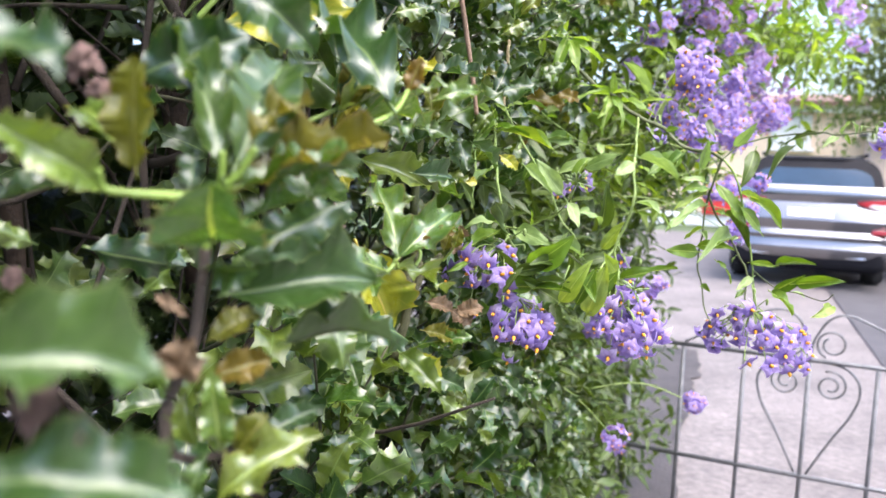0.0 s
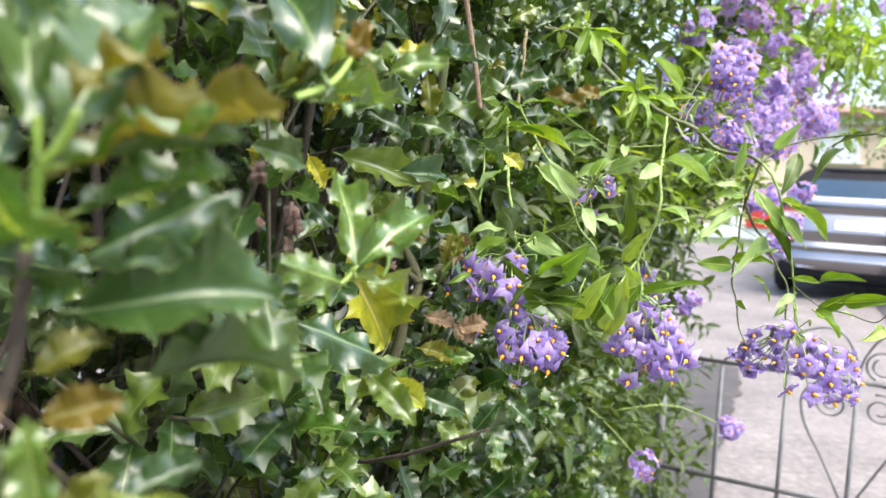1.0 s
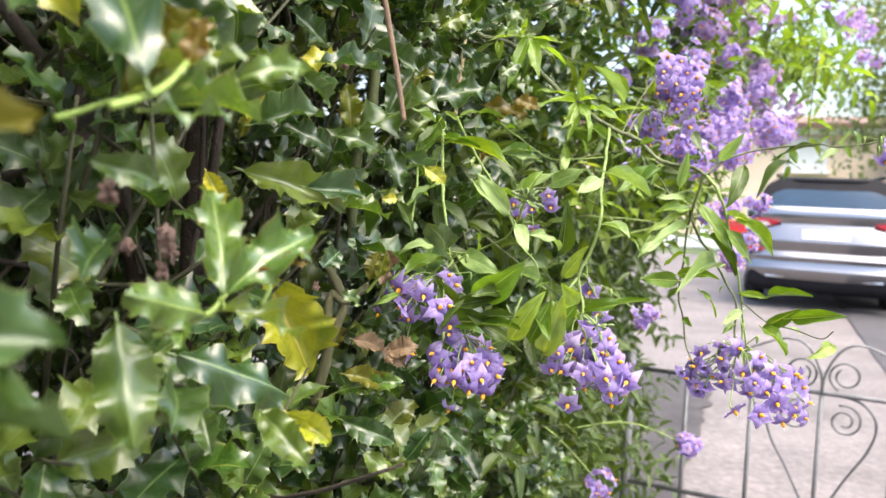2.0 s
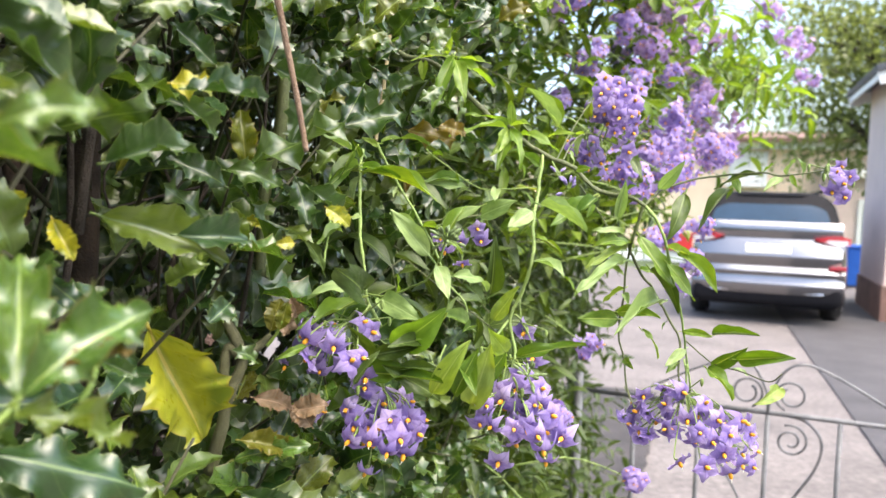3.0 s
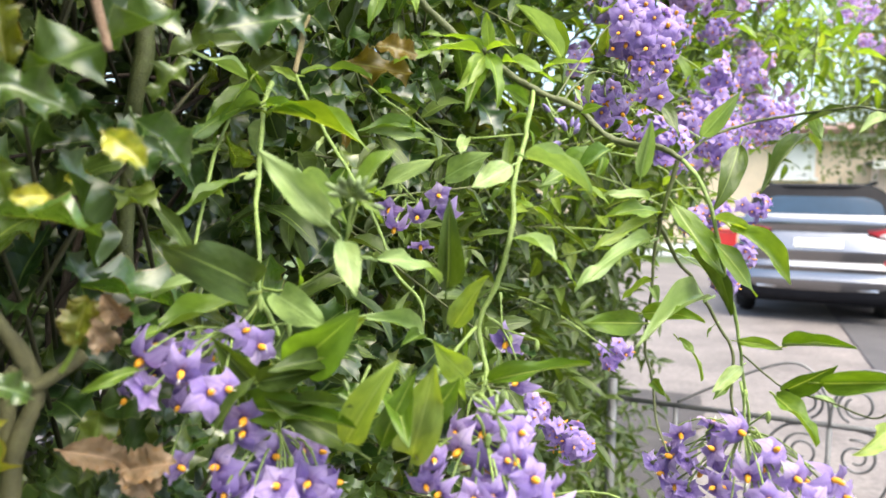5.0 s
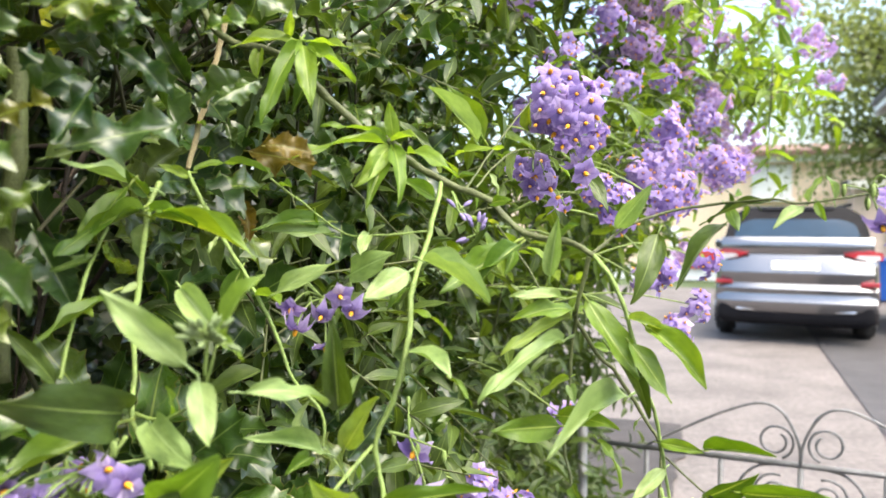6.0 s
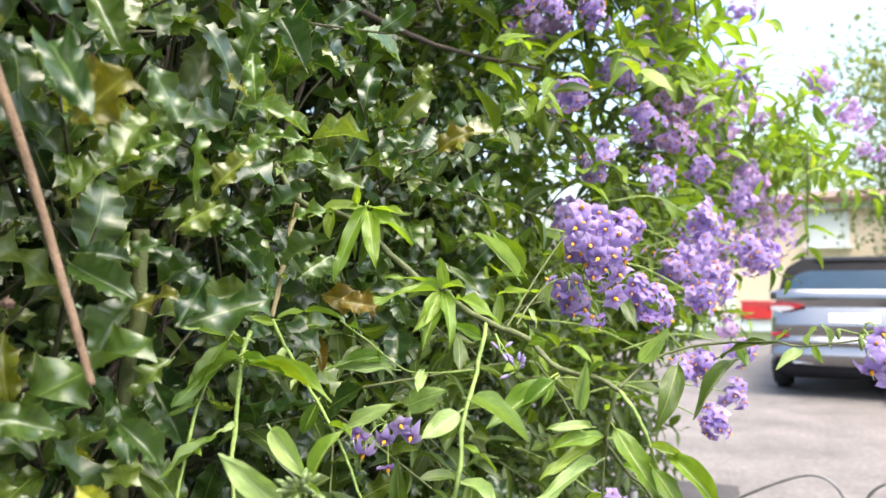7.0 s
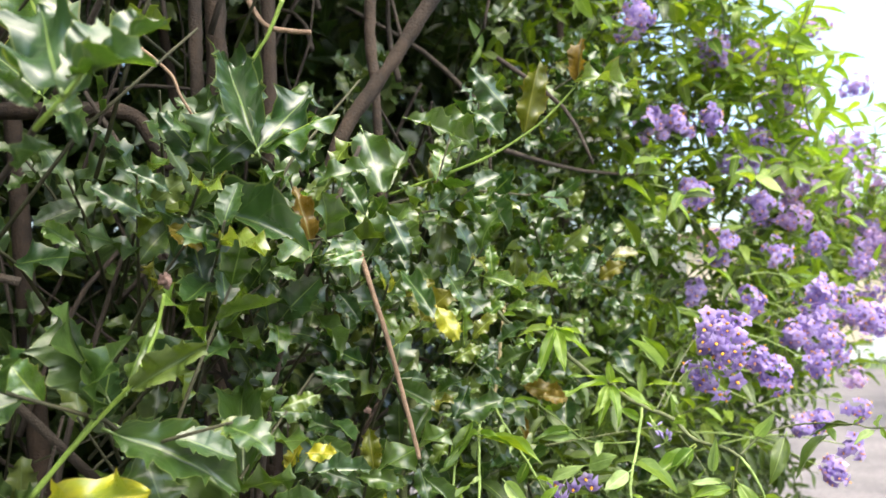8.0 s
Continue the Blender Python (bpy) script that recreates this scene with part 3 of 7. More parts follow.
# ---- wrought iron gate ----
def gate():
    s0 = np.array((0.936, 2.82, 0.0))
    o = Matrix.Translation(v3(s0)) @ Matrix.Rotation(math.atan2(-0.42, 0.9075), 4, "Z")
    g = place_empty("garden_gate", o, "wrought iron garden gate with scrolls, dull grey paint", "gate", "", "")
    sp, top, low = 0.215, 0.83, 0.40
    nb = 6

    def rod(name, pts, r, knots=None, sides=6, label=""):
        v, q = tube(pts, [r], sides, knots)
        part_of(name, mesh_of(name, v, q, None, [IRON]), g, o, label)

    rod("post", [(-0.2, 0, 0.0), (-0.2, 0, top + 0.06)], 0.016)
    for i in range(nb):
        rod("bar", [(i * sp, 0, 0.08), (i * sp, 0, top)], 0.0075)
    rod("top_rail", [(-0.2, 0, top), (nb * sp, 0, top)], 0.009)
    rod("middle_rail", [(-0.2, 0, low), (nb * sp, 0, low)], 0.009)
    rod("bottom_rail", [(-0.2, 0, 0.09), (nb * sp, 0, 0.09)], 0.009)
    for mid in (2 * sp, 6 * sp):
        for sgn in (-1, 1):
            if mid > 3 * sp and sgn > 0:
                continue
            rod("hoop", [(mid, -0.006, top), (mid + sgn * 0.008, -0.006, top + 0.07), (mid + sgn * 0.05, -0.006, top + 0.15), (mid + sgn * 0.11, -0.006, top + 0.172),
                         (mid + sgn * 0.2, -0.006, top + 0.14), (mid + sgn * 0.32, -0.006, top + 0.075), (mid + sgn * 0.425, -0.006, top + 0.012)], 0.0045, 34)
            curl = []
            for k in range(30):
                a = -1.2 + k / 29 * 2.7 * math.pi
                r = 0.052 * (1 - 0.5 * k / 29)
                curl.append((mid + sgn * (0.068 - r * math.cos(a)), 0.006, top + 0.062 + r * math.sin(a)))
            rod("scroll", curl, 0.0042)
            rod("scroll", [(mid + sgn * 0.05, 0.006, top - 0.004), (mid + sgn * 0.12, 0.006, top - 0.02), (mid + sgn * 0.165, 0.006, top - 0.08), (mid + sgn * 0.15, 0.006, top - 0.17),
                           (mid + sgn * 0.09, 0.006, top - 0.28), (mid + sgn * 0.02, 0.006, low + 0.01)], 0.0045, 30)
            curl = []
            for k in range(34):
                a = 1.2 + k / 33 * 3.3 * math.pi
                r = 0.055 * (1 - 0.72 * k / 33)
                curl.append((mid + sgn * (0.072 - r * math.cos(a)), -0.006, top - 0.085 + r * math.sin(a)))
            rod("scroll", curl, 0.0042)
    return g


gate()


# ---- car ----
def car(place, turn, paint, label):
    o = Matrix.Translation(place) @ Matrix.Rotation(turn, 4, "Z")
    c = place_empty("car", o, label, "car", "", "")

    def ring(y, zb, zt, hw, tuck, n=10):
        """A cross section: sides lean in by tuck towards the top."""
        pts = []
        for side in (1, -1):
            seq = np.linspace(0, 1, n)
            for t in (seq if side == 1 else seq[::-1]):
                z = zb + (zt - zb) * t
                r = 1 - 0.10 * max(0, 1 - t / 0.12) ** 2 - 0.2 * max(0, (t - 0.72) / 0.28) ** 2.4
                pts.append((side * (hw - tuck * t) * r, y, z))
        return pts

    def loft(rings, mat, name, label=""):
        n = len(rings[0])
        v = [p for r in rings for p in r]
        q = [(i * n + j, i * n + (j + 1) % n, (i + 1) * n + (j + 1) % n, (i + 1) * n + j) for i in range(len(rings) - 1) for j in range(n)]
        h = n // 2
        for b, flip in ((0, 0), ((len(rings) - 1) * n, 1)):
            for j in range(h - 1):
                f = (b + j, b + j + 1, b + n - 2 - j, b + n - 1 - j)
                q.append(f if flip else f[::-1])
        return part_of(name, mesh_of(name, v, q, None, [mat]), c, o, label)

    loft([ring(0.0, 0.62, 1.12, 0.86, 0.03), ring(0.03, 0.5, 1.16, 0.905, 0.03), ring(0.14, 0.42, 1.17, 0.93, 0.035), ring(0.8, 0.36, 1.12, 0.94, 0.04),
          ring(2.6, 0.34, 1.06, 0.94, 0.04), ring(3.9, 0.36, 1.0, 0.93, 0.06), ring(4.5, 0.42, 0.9, 0.86, 0.08), ring(4.66, 0.5, 0.8, 0.75, 0.08)], paint, "body")
    loft([ring(0.1, 1.12, 1.2, 0.86, 0.02), ring(0.24, 1.12, 1.4, 0.86, 0.13), ring(0.42, 1.12, 1.6, 0.86, 0.22), ring(0.62, 1.12, 1.665, 0.86, 0.24), ring(1.8, 1.1, 1.69, 0.87, 0.24),
          ring(2.7, 1.08, 1.62, 0.87, 0.24), ring(3.5, 1.0, 1.08, 0.85, 0.05)], BLACK_TRIM, "cabin", "dark glazed cabin")
    loft([ring(0.48, 1.56, 1.655, 0.6, 0.06, 6), ring(1.8, 1.62, 1.70, 0.62, 0.06, 6), ring(2.6, 1.56, 1.64, 0.58, 0.06, 6)], BLACK_TRIM, "roof", "dark roof panel")
    loft([ring(-0.03, 0.34, 0.50, 0.83, 0.0, 6), ring(-0.02, 0.24, 0.53, 0.86, 0.0, 6), ring(0.2, 0.22, 0.52, 0.92, 0.0, 6)], BLACK_TRIM, "rear_skirt", "dark plastic lower bumper")
    def slanted(y0, z0, w0, y1, z1, w1, deep):
        """A leaning four-sided plate, deep into the body."""
        bm = bmesh.new()
        n = 8
        steps = (0.0, 0.12, 0.35, 0.58, 0.74, 0.86, 0.94, 1.0)
        rows = [[bm.verts.new(((w0 + (w1 - w0) * k - 0.16 * max(0, (k - 0.58) / 0.42) ** 2.2) * u, y0 + (y1 - y0) * k + 0.03 * u * u, z0 + (z1 - z0) * k)) for u in np.linspace(-1, 1, n + 1)] for k in steps]
        for i in range(len(steps) - 1):
            for j in range(n):
                bm.faces.new((rows[i][j], rows[i][j + 1], rows[i + 1][j + 1], rows[i + 1][j]))
        ex = bmesh.ops.extrude_face_region(bm, geom=list(bm.faces))
        bmesh.ops.translate(bm, vec=(0, deep, -deep * 0.6), verts=[e for e in ex["geom"] if isinstance(e, bmesh.types.BMVert)])
        bmesh.ops.recalc_face_normals(bm, faces=bm.faces)
        return bm

    def swept(prof, half, curve):
        bm = bmesh.new()
        cols = np.linspace(-1, 1, 21)
        grid = [[bm.verts.new((half * u, y + curve * abs(u) ** 5, z)) for u in cols] for y, z in prof]
        for i in range(len(prof) - 1):
            for k in range(20):
                bm.faces.new((grid[i][k], grid[i][k + 1], grid[i + 1][k + 1], grid[i + 1][k]))
        return bm

    part_of("window_surround", from_bm("window_surround", slanted(0.06, 1.26, 0.82, 0.36, 1.665, 0.72, 0.2), BLACK_TRIM), c, o, "black rear window surround")
    part_of("rear_window", from_bm("rear_window", slanted(0.058, 1.29, 0.70, 0.215, 1.52, 0.64, 0.1), CAR_GLASS), c, o, "dark bluish rear window glass")
    part_of("spoiler", from_bm("spoiler", swept([(0.40, 1.615), (0.325, 1.625), (0.315, 1.64), (0.36, 1.662), (0.60, 1.682)], 0.56, 0.12), BLACK_TRIM, True), c, o, "dark roof spoiler")
    part_of("tailgate", from_bm("tailgate", swept([(-0.05, 0.74), (-0.075, 0.80), (-0.125, 0.87), (-0.12, 0.885), (-0.012, 1.085), (-0.005, 1.1), (-0.03, 1.115), (-0.034, 1.2), (-0.02, 1.262), (0.02, 1.30)], 0.84, 0.07), paint, True), c, o, "tailgate with a broad pressed shelf")
    part_of("bumper", from_bm("bumper", swept([(-0.02, 0.38), (-0.06, 0.43), (-0.10, 0.52), (-0.095, 0.53), (-0.05, 0.61), (-0.05, 0.66), (-0.095, 0.67), (-0.09, 0.68), (-0.045, 0.75)], 0.885, 0.09), paint, True), c, o, "stepped rear bumper")
    for sgn in (-1, 1):
        def wedge(shape, y, deep):
            bm = bmesh.new()
            f = bm.faces.new([bm.verts.new((sgn * x, y + 0.08 * (x / 0.9) ** 4, z)) for x, z in shape])
            ex = bmesh.ops.extrude_face_region(bm, geom=[f])
            bmesh.ops.translate(bm, vec=(0, deep, 0), verts=[e for e in ex["geom"] if isinstance(e, bmesh.types.BMVert)])
            bmesh.ops.recalc_face_normals(bm, faces=bm.faces)
            return bm

        lamp = part_of("tail_lamp", from_bm("tail_lamp", wedge([(0.52, 1.105), (0.66, 1.05), (0.80, 1.03), (0.93, 1.04), (0.93, 1.125), (0.80, 1.15), (0.66, 1.135)], -0.06, 0.16), RED_LENS), c, o, "red tail lamp")
        part_of("lens", from_bm("tail_lens", wedge([(0.63, 1.07), (0.70, 1.05), (0.80, 1.035), (0.90, 1.045), (0.90, 1.095), (0.68, 1.10)], -0.07, 0.03), CLEAR_LENS), lamp, o, "clear lens")
        part_of("reflector", from_bm("reflector", box((0.2, 0.06, 0.05), (sgn * 0.80, -0.02, 0.755), 0.01), RED_LENS), c, o, "red bumper reflector")
        part_of("exhaust_trim", from_bm("exhaust_trim", box((0.22, 0.04, 0.028), (sgn * 0.55, -0.03, 0.42), 0.012), CHROME), c, o, "bright exhaust trim")
        part_of("roof_rail", from_bm("roof_rail", box((0.04, 1.9, 0.04), (sgn * 0.62, 1.6, 1.70), 0.015), BLACK_TRIM), c, o)
        part_of("mirror", from_bm("mirror", box((0.2, 0.1, 0.14), (sgn * 1.02, 2.85, 1.12), 0.03), paint), c, o)
        for y in (0.85, 3.65):
            bm = bmesh.new()
            bmesh.ops.create_cone(bm, cap_ends=True, segments=28, radius1=0.345, radius2=0.345, depth=0.23)
            bmesh.ops.bevel(bm, geom=[e for e in bm.edges if len(e.link_faces) == 2 and e.calc_face_angle(0) > 1], offset=0.04, segments=3, affect="EDGES")
            bmesh.ops.transform(bm, matrix=Matrix.Translation((sgn * 0.815, y, 0.345)) @ Matrix.Rotation(math.pi / 2, 4, "Y"), verts=bm.verts)
            w = part_of("wheel", from_bm("tyre", bm, RUBBER, True), c, o, "black tyre")
            bm = bmesh.new()
            bmesh.ops.create_cone(bm, cap_ends=True, segments=20, radius1=0.23, radius2=0.21, depth=0.03)
            bmesh.ops.transform(bm, matrix=Matrix.Translation((sgn * 0.94, y, 0.345)) @ Matrix.Rotation(math.pi / 2, 4, "Y"), verts=bm.verts)
            part_of("rim", from_bm("rim", bm, ALLOY, True), w, o, "alloy rim")
    part_of("number_plate", from_bm("number_plate", box((0.52, 0.012, 0.11), (0, -0.09, 0.965), 0.003, Matrix.Rotation(radians(-24), 3, "X")), PLATE), c, o, "plain number plate, its yellow paled for glare")
    part_of("wiper", from_bm("wiper", box((0.42, 0.02, 0.02), (0.1, 0.1, 1.325), 0.005), BLACK_TRIM), c, o)
    return c


car((4.66, 9.62, 0), -0.43, SILVER, "silver grey sport utility car parked with its tail to the gate")


def garden_wall():
    o = Matrix.Translation((6.67, 19.22, 0)) @ Matrix.Rotation(radians(DRIVE_TURN), 4, "Z")
    w = place_empty("garden_wall", o, "low white painted garden wall before the house", "wall", "", "")
    part_of("body", from_bm("garden_wall", box((5.0, 0.2, 0.3), (0, 0, 0.15), 0.01), WHITE_PAINT), w, o)
    part_of("pier", from_bm("garden_pier", box((0.26, 0.28, 1.3), (-0.35, 0, 0.65), 0.02), WHITE_PAINT), w, o, "white pier")
    return w


def storage_box():
    o = Matrix.Translation((6.92, 19.12, 0.304)) @ Matrix.Rotation(radians(DRIVE_TURN), 4, "Z")
    b = place_empty("storage_box", o, "red plastic storage box on the low white wall", "box", "", "")
    part_of("body", from_bm("box_body", box((0.7, 0.4, 0.36), (0, 0, 0.18), 0.03), RED_PAINT), b, o)
    part_of("lid", from_bm("box_lid", box((0.74, 0.44, 0.06), (0, 0, 0.4), 0.02), RED_PAINT), b, o)
    return b


garden_wall()
storage_box()


def wheelie_bin():
    o = Matrix.Translation((8.62, 14.25, 0)) @ Matrix.Rotation(radians(DRIVE_TURN), 4, "Z") @ Matrix.Scale(0.78, 4)
    b = place_empty("wheeled_bin", o, "blue plastic wheeled bin standing beside the garage", "bin", "", "")
    bm = box((0.5, 0.55, 0.9), (0, 0, 0.5), 0.03)
    for v in bm.verts:
        k = 0.86 + 0.14 * v.co.z
        v.co.x, v.co.y = v.co.x * k, v.co.y * k
    part_of("body", from_bm("bin_body", bm, BLUE_PLASTIC), b, o)
    part_of("lid", from_bm("bin_lid", box((0.54, 0.6, 0.07), (0, 0, 0.99), 0.03), BLUE_PLASTIC), b, o)
    for sgn in (-1, 1):
        bm = bmesh.new()
        bmesh.ops.create_cone(bm, cap_ends=True, segments=16, radius1=0.1, radius2=0.1, depth=0.05)
        bmesh.ops.transform(bm, matrix=Matrix.Translation((sgn * 0.24, 0.24, 0.1)) @ Matrix.Rotation(math.pi / 2, 4, "Y"), verts=bm.verts)
        part_of("wheel", from_bm("bin_wheel", bm, RUBBER), b, o)
    return b


wheelie_bin()


# ---- trees in the distance ----
def tree(place, height, spread, seed, label, leaves=2600, size=0.22, low=0.2):
    r = np.random.default_rng(seed)
    p = np.array(place, float)
    t = place_empty("tree", v3(p), label, "tree", "", "")
    pieces = [tube([p, p + (0.1, 0, height * 0.25), p + (-0.1, 0.1, height * 0.5), p + (0.05, 0, height * 0.8)], [height * 0.035, height * 0.02, height * 0.008], 8, 10)]
    ends = []
    for i in range(16):
        z0 = height * r.uniform(low, 0.72)
        a = r.uniform(0, 6.28)
        d = np.array((math.cos(a), math.sin(a), r.uniform(0.15, 0.7)))
        l = spread * r.uniform(0.5, 1.0) * (1.1 - 0.5 * z0 / height)
        s = p + (0, 0, z0)
        e = s + d * l
        m = s + d * l * 0.5 + (0, 0, r.uniform(-0.2, 0.3))
        pieces.append(tube([s, m, e], [height * 0.014, height * 0.007, 0.01], 6, 7))
        ends += [m, e, e * 0.6 + m * 0.4]
        for k in range(3):
            e2 = m + (e - m) * r.uniform(0, 0.8) + r.normal(0, 1, 3) * spread * 0.25
            pieces.append(tube([m + (e - m) * 0.2, (m + e2) / 2 + r.normal(0, 0.1, 3), e2], [height * 0.006, height * 0.003, 0.008], 5, 5))
            ends.append(e2)
    v, q, u = joined(pieces)
    part_of("trunk", mesh_of("trunk", v, q, None, [BARK]), t)
    items = []
    ends = np.array(ends)
    for i in range(leaves):
        c = ends[r.integers(len(ends))] + r.normal(0, 1, 3) * spread * 0.16
        items.append((i, c, r.normal(0, 1, 3) + (0, 0, -0.3), r.normal(0, 0.6, 3) + (0, 0, 1), size * r.uniform(0.6, 1.3), r.uniform(1.2, 2.2)))
    v, q, u = strewn(TREE_ROUGH, items)
    part_of("crown", mesh_of("crown", v, q, u, [TREE_LEAF]), t, None, "", "stuff")
    return t


tree((11.0, 17.0, 0), 7.6, 3.4, 3, "broad garden tree with bare lower limbs and grey-green crown", 17000, 0.17, 0.3)

# ---- the hedge: its face runs beside the drive ----
FACE = np.array((-0.06, 0.55, 0.0))    # a point of the holly's face
OUT = ACROSS                             # the way it faces
VIEW = np.array((0.12, -1.0, 0.1))       # the way that leaves on show turn their upper side


def hedge_point(along, depth, z):
    return FACE + HEAD * along - OUT * depth + np.array((0, 0, z))


def spin(axis, angle, ref):
    """A unit vector square to axis, turned by angle."""
    x = np.cross(axis, ref)
    x /= np.linalg.norm(x) + 1e-9
    y = np.cross(axis, x)
    return x * math.cos(angle) + y * math.sin(angle)


def unit(a):
    a = np.asarray(a, float)
    return a / (np.linalg.norm(a) + 1e-9)


def turned_up(axis, phi):
    """A leaf's normal: towards the open side, turned by phi degrees to the sky."""
    a = unit(axis)
    n = unit(VIEW - a * np.dot(VIEW, a))
    w = np.cross(a, n)
    if w[2] < 0:
        w = -w
    return n * math.cos(radians(phi)) + w * math.sin(radians(phi))


holly = place_empty("holly_bush", v3(hedge_point(0.3, 0.5, 0)), "dense holly hedge with glossy spiny green and yellow leaves", "bush", "", "")
HOLLY_MESH = {}
pick = np.random.default_rng(77)


def holly_leaf(k, mat, p, a, n, l, w=1.0, label=""):
    key = (k % len(HOLLY_FINE), mat.name)
    if key not in HOLLY_MESH:
        v, q, u = HOLLY_FINE[key[0]]
        HOLLY_MESH[key] = mesh_of("holly_leaf", v, q, u, [mat])
    return part_of("leaf", HOLLY_MESH[key], holly, leaf_pose(p, a, n, l, w), label)


LEAF_WORDS = {"holly_yellow_leaf": "yellowed holly leaf", "holly_dead_leaf": "brown dead holly leaf", "holly_bronze_leaf": "young bronze holly leaf"}


def hedge_leaf(mat, base, tip, phi, ratio):
    a = np.array(tip) - np.array(base)
    l = float(np.linalg.norm(a))
    return holly_leaf(int(pick.integers(100)), mat, base, a, turned_up(a, phi), l, ratio / 0.6, LEAF_WORDS.get(mat.name, ""))


def holly_stem(points, radii, mat):
    v, q = tube(points, radii, 8, 6 * len(points))
    v = v + np.array([noise.noise_vector(v3(p * 60)) for p in v]) * radii[0] * 0.25
    return part_of("branch" if radii[0] > 0.005 else "twig", mesh_of("holly_stem", v, q, None, [mat]), holly)


def seed_head(seed, place, radius):
    """A dried flower head: a crumpled pinkish knot of scales."""
    bm = bmesh.new()
    bmesh.ops.create_icosphere(bm, subdivisions=4, radius=radius * 0.8)
    for v in bm.verts:
        k = noise.noise(v.co * (2.2 / radius) + Vector((seed, 0, 0))) + 0.7 * abs(noise.noise(v.co * (5.5 / radius) + Vector((0, seed, 0))))
        v.co *= 0.62 + 0.85 * k
        v.co.z *= 1.25
        v.co += Vector(place)
    return part_of("seed_head", from_bm("seed_head", bm, SEED, True), holly, None, "dried pinkish brown flower head")


def holly_shoots(count, seed, along, depth, height, wide=(0.046, 0.078)):
    """Shoots strewn through a stretch of the hedge: each gives its twig and leaves."""
    r = np.random.default_rng(seed)
    leaves, twigs = [], []
    for i in range(count):
        d = depth[0] + (depth[1] - depth[0]) * r.uniform() ** 1.2
        p = hedge_point(r.uniform(*along), d, r.uniform(*height))
        axis = unit(OUT * r.uniform(0.1, 1.0) + np.array((0, 0, 1)) * r.uniform(-0.1, 1.0) + HEAD * r.normal(-0.25, 0.6))
        l = r.uniform(0.07, 0.15)
        e = p + axis * l
        if 1.9 < p[2] < 2.45 and np.dot(p - FACE, HEAD) < 0.85 and d < 0.85 and r.uniform() < 0.9:
            continue    # the hedge is bare and twiggy inside, up here
        twigs.append(tube([p - axis * 0.12 - np.array((0, 0, 0.04)), p, e], [0.0022, 0.0019, 0.0012], 5))
        n = int(l / 0.016)
        for j in range(n):
            f = (j + 0.5) / n
            side = spin(axis, j * 2.4 + i, (0.1, 0.2, 1))
            a = unit(side + axis * (0.45 + 0.5 * f) + r.normal(0, 0.15, 3))
            nn = unit(axis * 1.0 + np.array((0, 0, 0.7)) - side * 0.2 + OUT * 0.3 + r.normal(0, 0.25, 3))
            leaves.append((r.integers(100), p + axis * l * f, a, nn, r.uniform(*wide) * (0.75 + 0.25 * (1 - f)), r.uniform(0.85, 1.15)))
    return leaves, twigs


mid_leaves, mid_twigs = holly_shoots(400, 11, (0.0, 1.3), (0.09, 0.28), (0.8, 2.2), (0.05, 0.082))
deep_leaves, deep_twigs = holly_shoots(1000, 12, (-0.9, 2.2), (0.24, 0.95), (0.2, 3.0), (0.055, 0.085))
# cap shoots roof the hedge, added to shade the bare hollow below
cap_leaves, cap_twigs = holly_shoots(1200, 13, (-1.2, 2.0), (0.08, 1.3), (2.45, 3.4), (0.06, 0.1))
back_leaves, back_twigs = holly_shoots(2600, 14, (-1.4, 2.4), (0.8, 1.6), (0.1, 3.4), (0.06, 0.09))
more, _ = holly_shoots(1500, 16, (-1.2, 2.0), (0.9, 1.7), (1.5, 3.4), (0.06, 0.09))
low, _ = holly_shoots(1900, 17, (-1.6, 0.9), (0.9, 1.7), (0.1, 2.6), (0.07, 0.11))
wall, _ = holly_shoots(1700, 18, (-1.8, 2.6), (1.3, 2.0), (0.9, 3.4), (0.1, 0.15))
behind, _ = holly_shoots(550, 20, (0.9, 2.3), (0.55, 1.4), (1.9, 3.0), (0.09, 0.13))
back_leaves += more + low + wall + behind
v, q, u = strewn(TREE_ROUGH, [(k, p, a, n, l, w * 1.7) for k, p, a, n, l, w in back_leaves + cap_leaves])
part_of("foliage", mesh_of("holly_back", v, q, u, [HOLLY_OLD]), holly, None, "", "stuff")
r = np.random.default_rng(15)
bare = []
for i in range(310):
    p = hedge_point(r.uniform(-0.7, 1.0), r.uniform(0.16, 0.8), r.uniform(1.0, 2.7))
    d = unit(r.normal(0, 0.6, 3) + np.array((0, 0, 0.8)))
    l = r.uniform(0.15, 0.5)
    w = r.uniform(0.0015, 0.006)
    bare.append(tube([p, p + d * l * 0.5 + r.normal(0, 0.015, 3), p + d * l + r.normal(0, 0.03, 3)], [w, w * 0.8, w * 0.5], 6, 7))
v, q, u = joined(bare)
part_of("bare_twig", mesh_of("holly_bare_twigs", v, q, None, [TWIG_DARK]), holly, None, "", "stuff")


def before_spray(p):
    """Where the vine's spray hangs, the holly keeps back."""
    return np.dot(p - FACE, HEAD) > 0.22 and np.dot(FACE - p, OUT) < 0.07 and 1.15 < p[2] < 1.72


mid_twigs = [x for x in mid_twigs if not any(before_spray(p) for p in x[0][::5])]
v, q, u = joined(mid_twigs + deep_twigs)
part_of("twig", mesh_of("holly_twigs", v, q, None, [HOLLY_TWIG]), holly, None, "", "stuff")
v, q, u = strewn(HOLLY_MID, deep_leaves)
part_of("foliage", mesh_of("holly_foliage", v, q, u, [HOLLY_OLD]), holly, None, "", "stuff")
# a bare hollow in the face, shaded by the shoots before it
thin = np.random.default_rng(21)


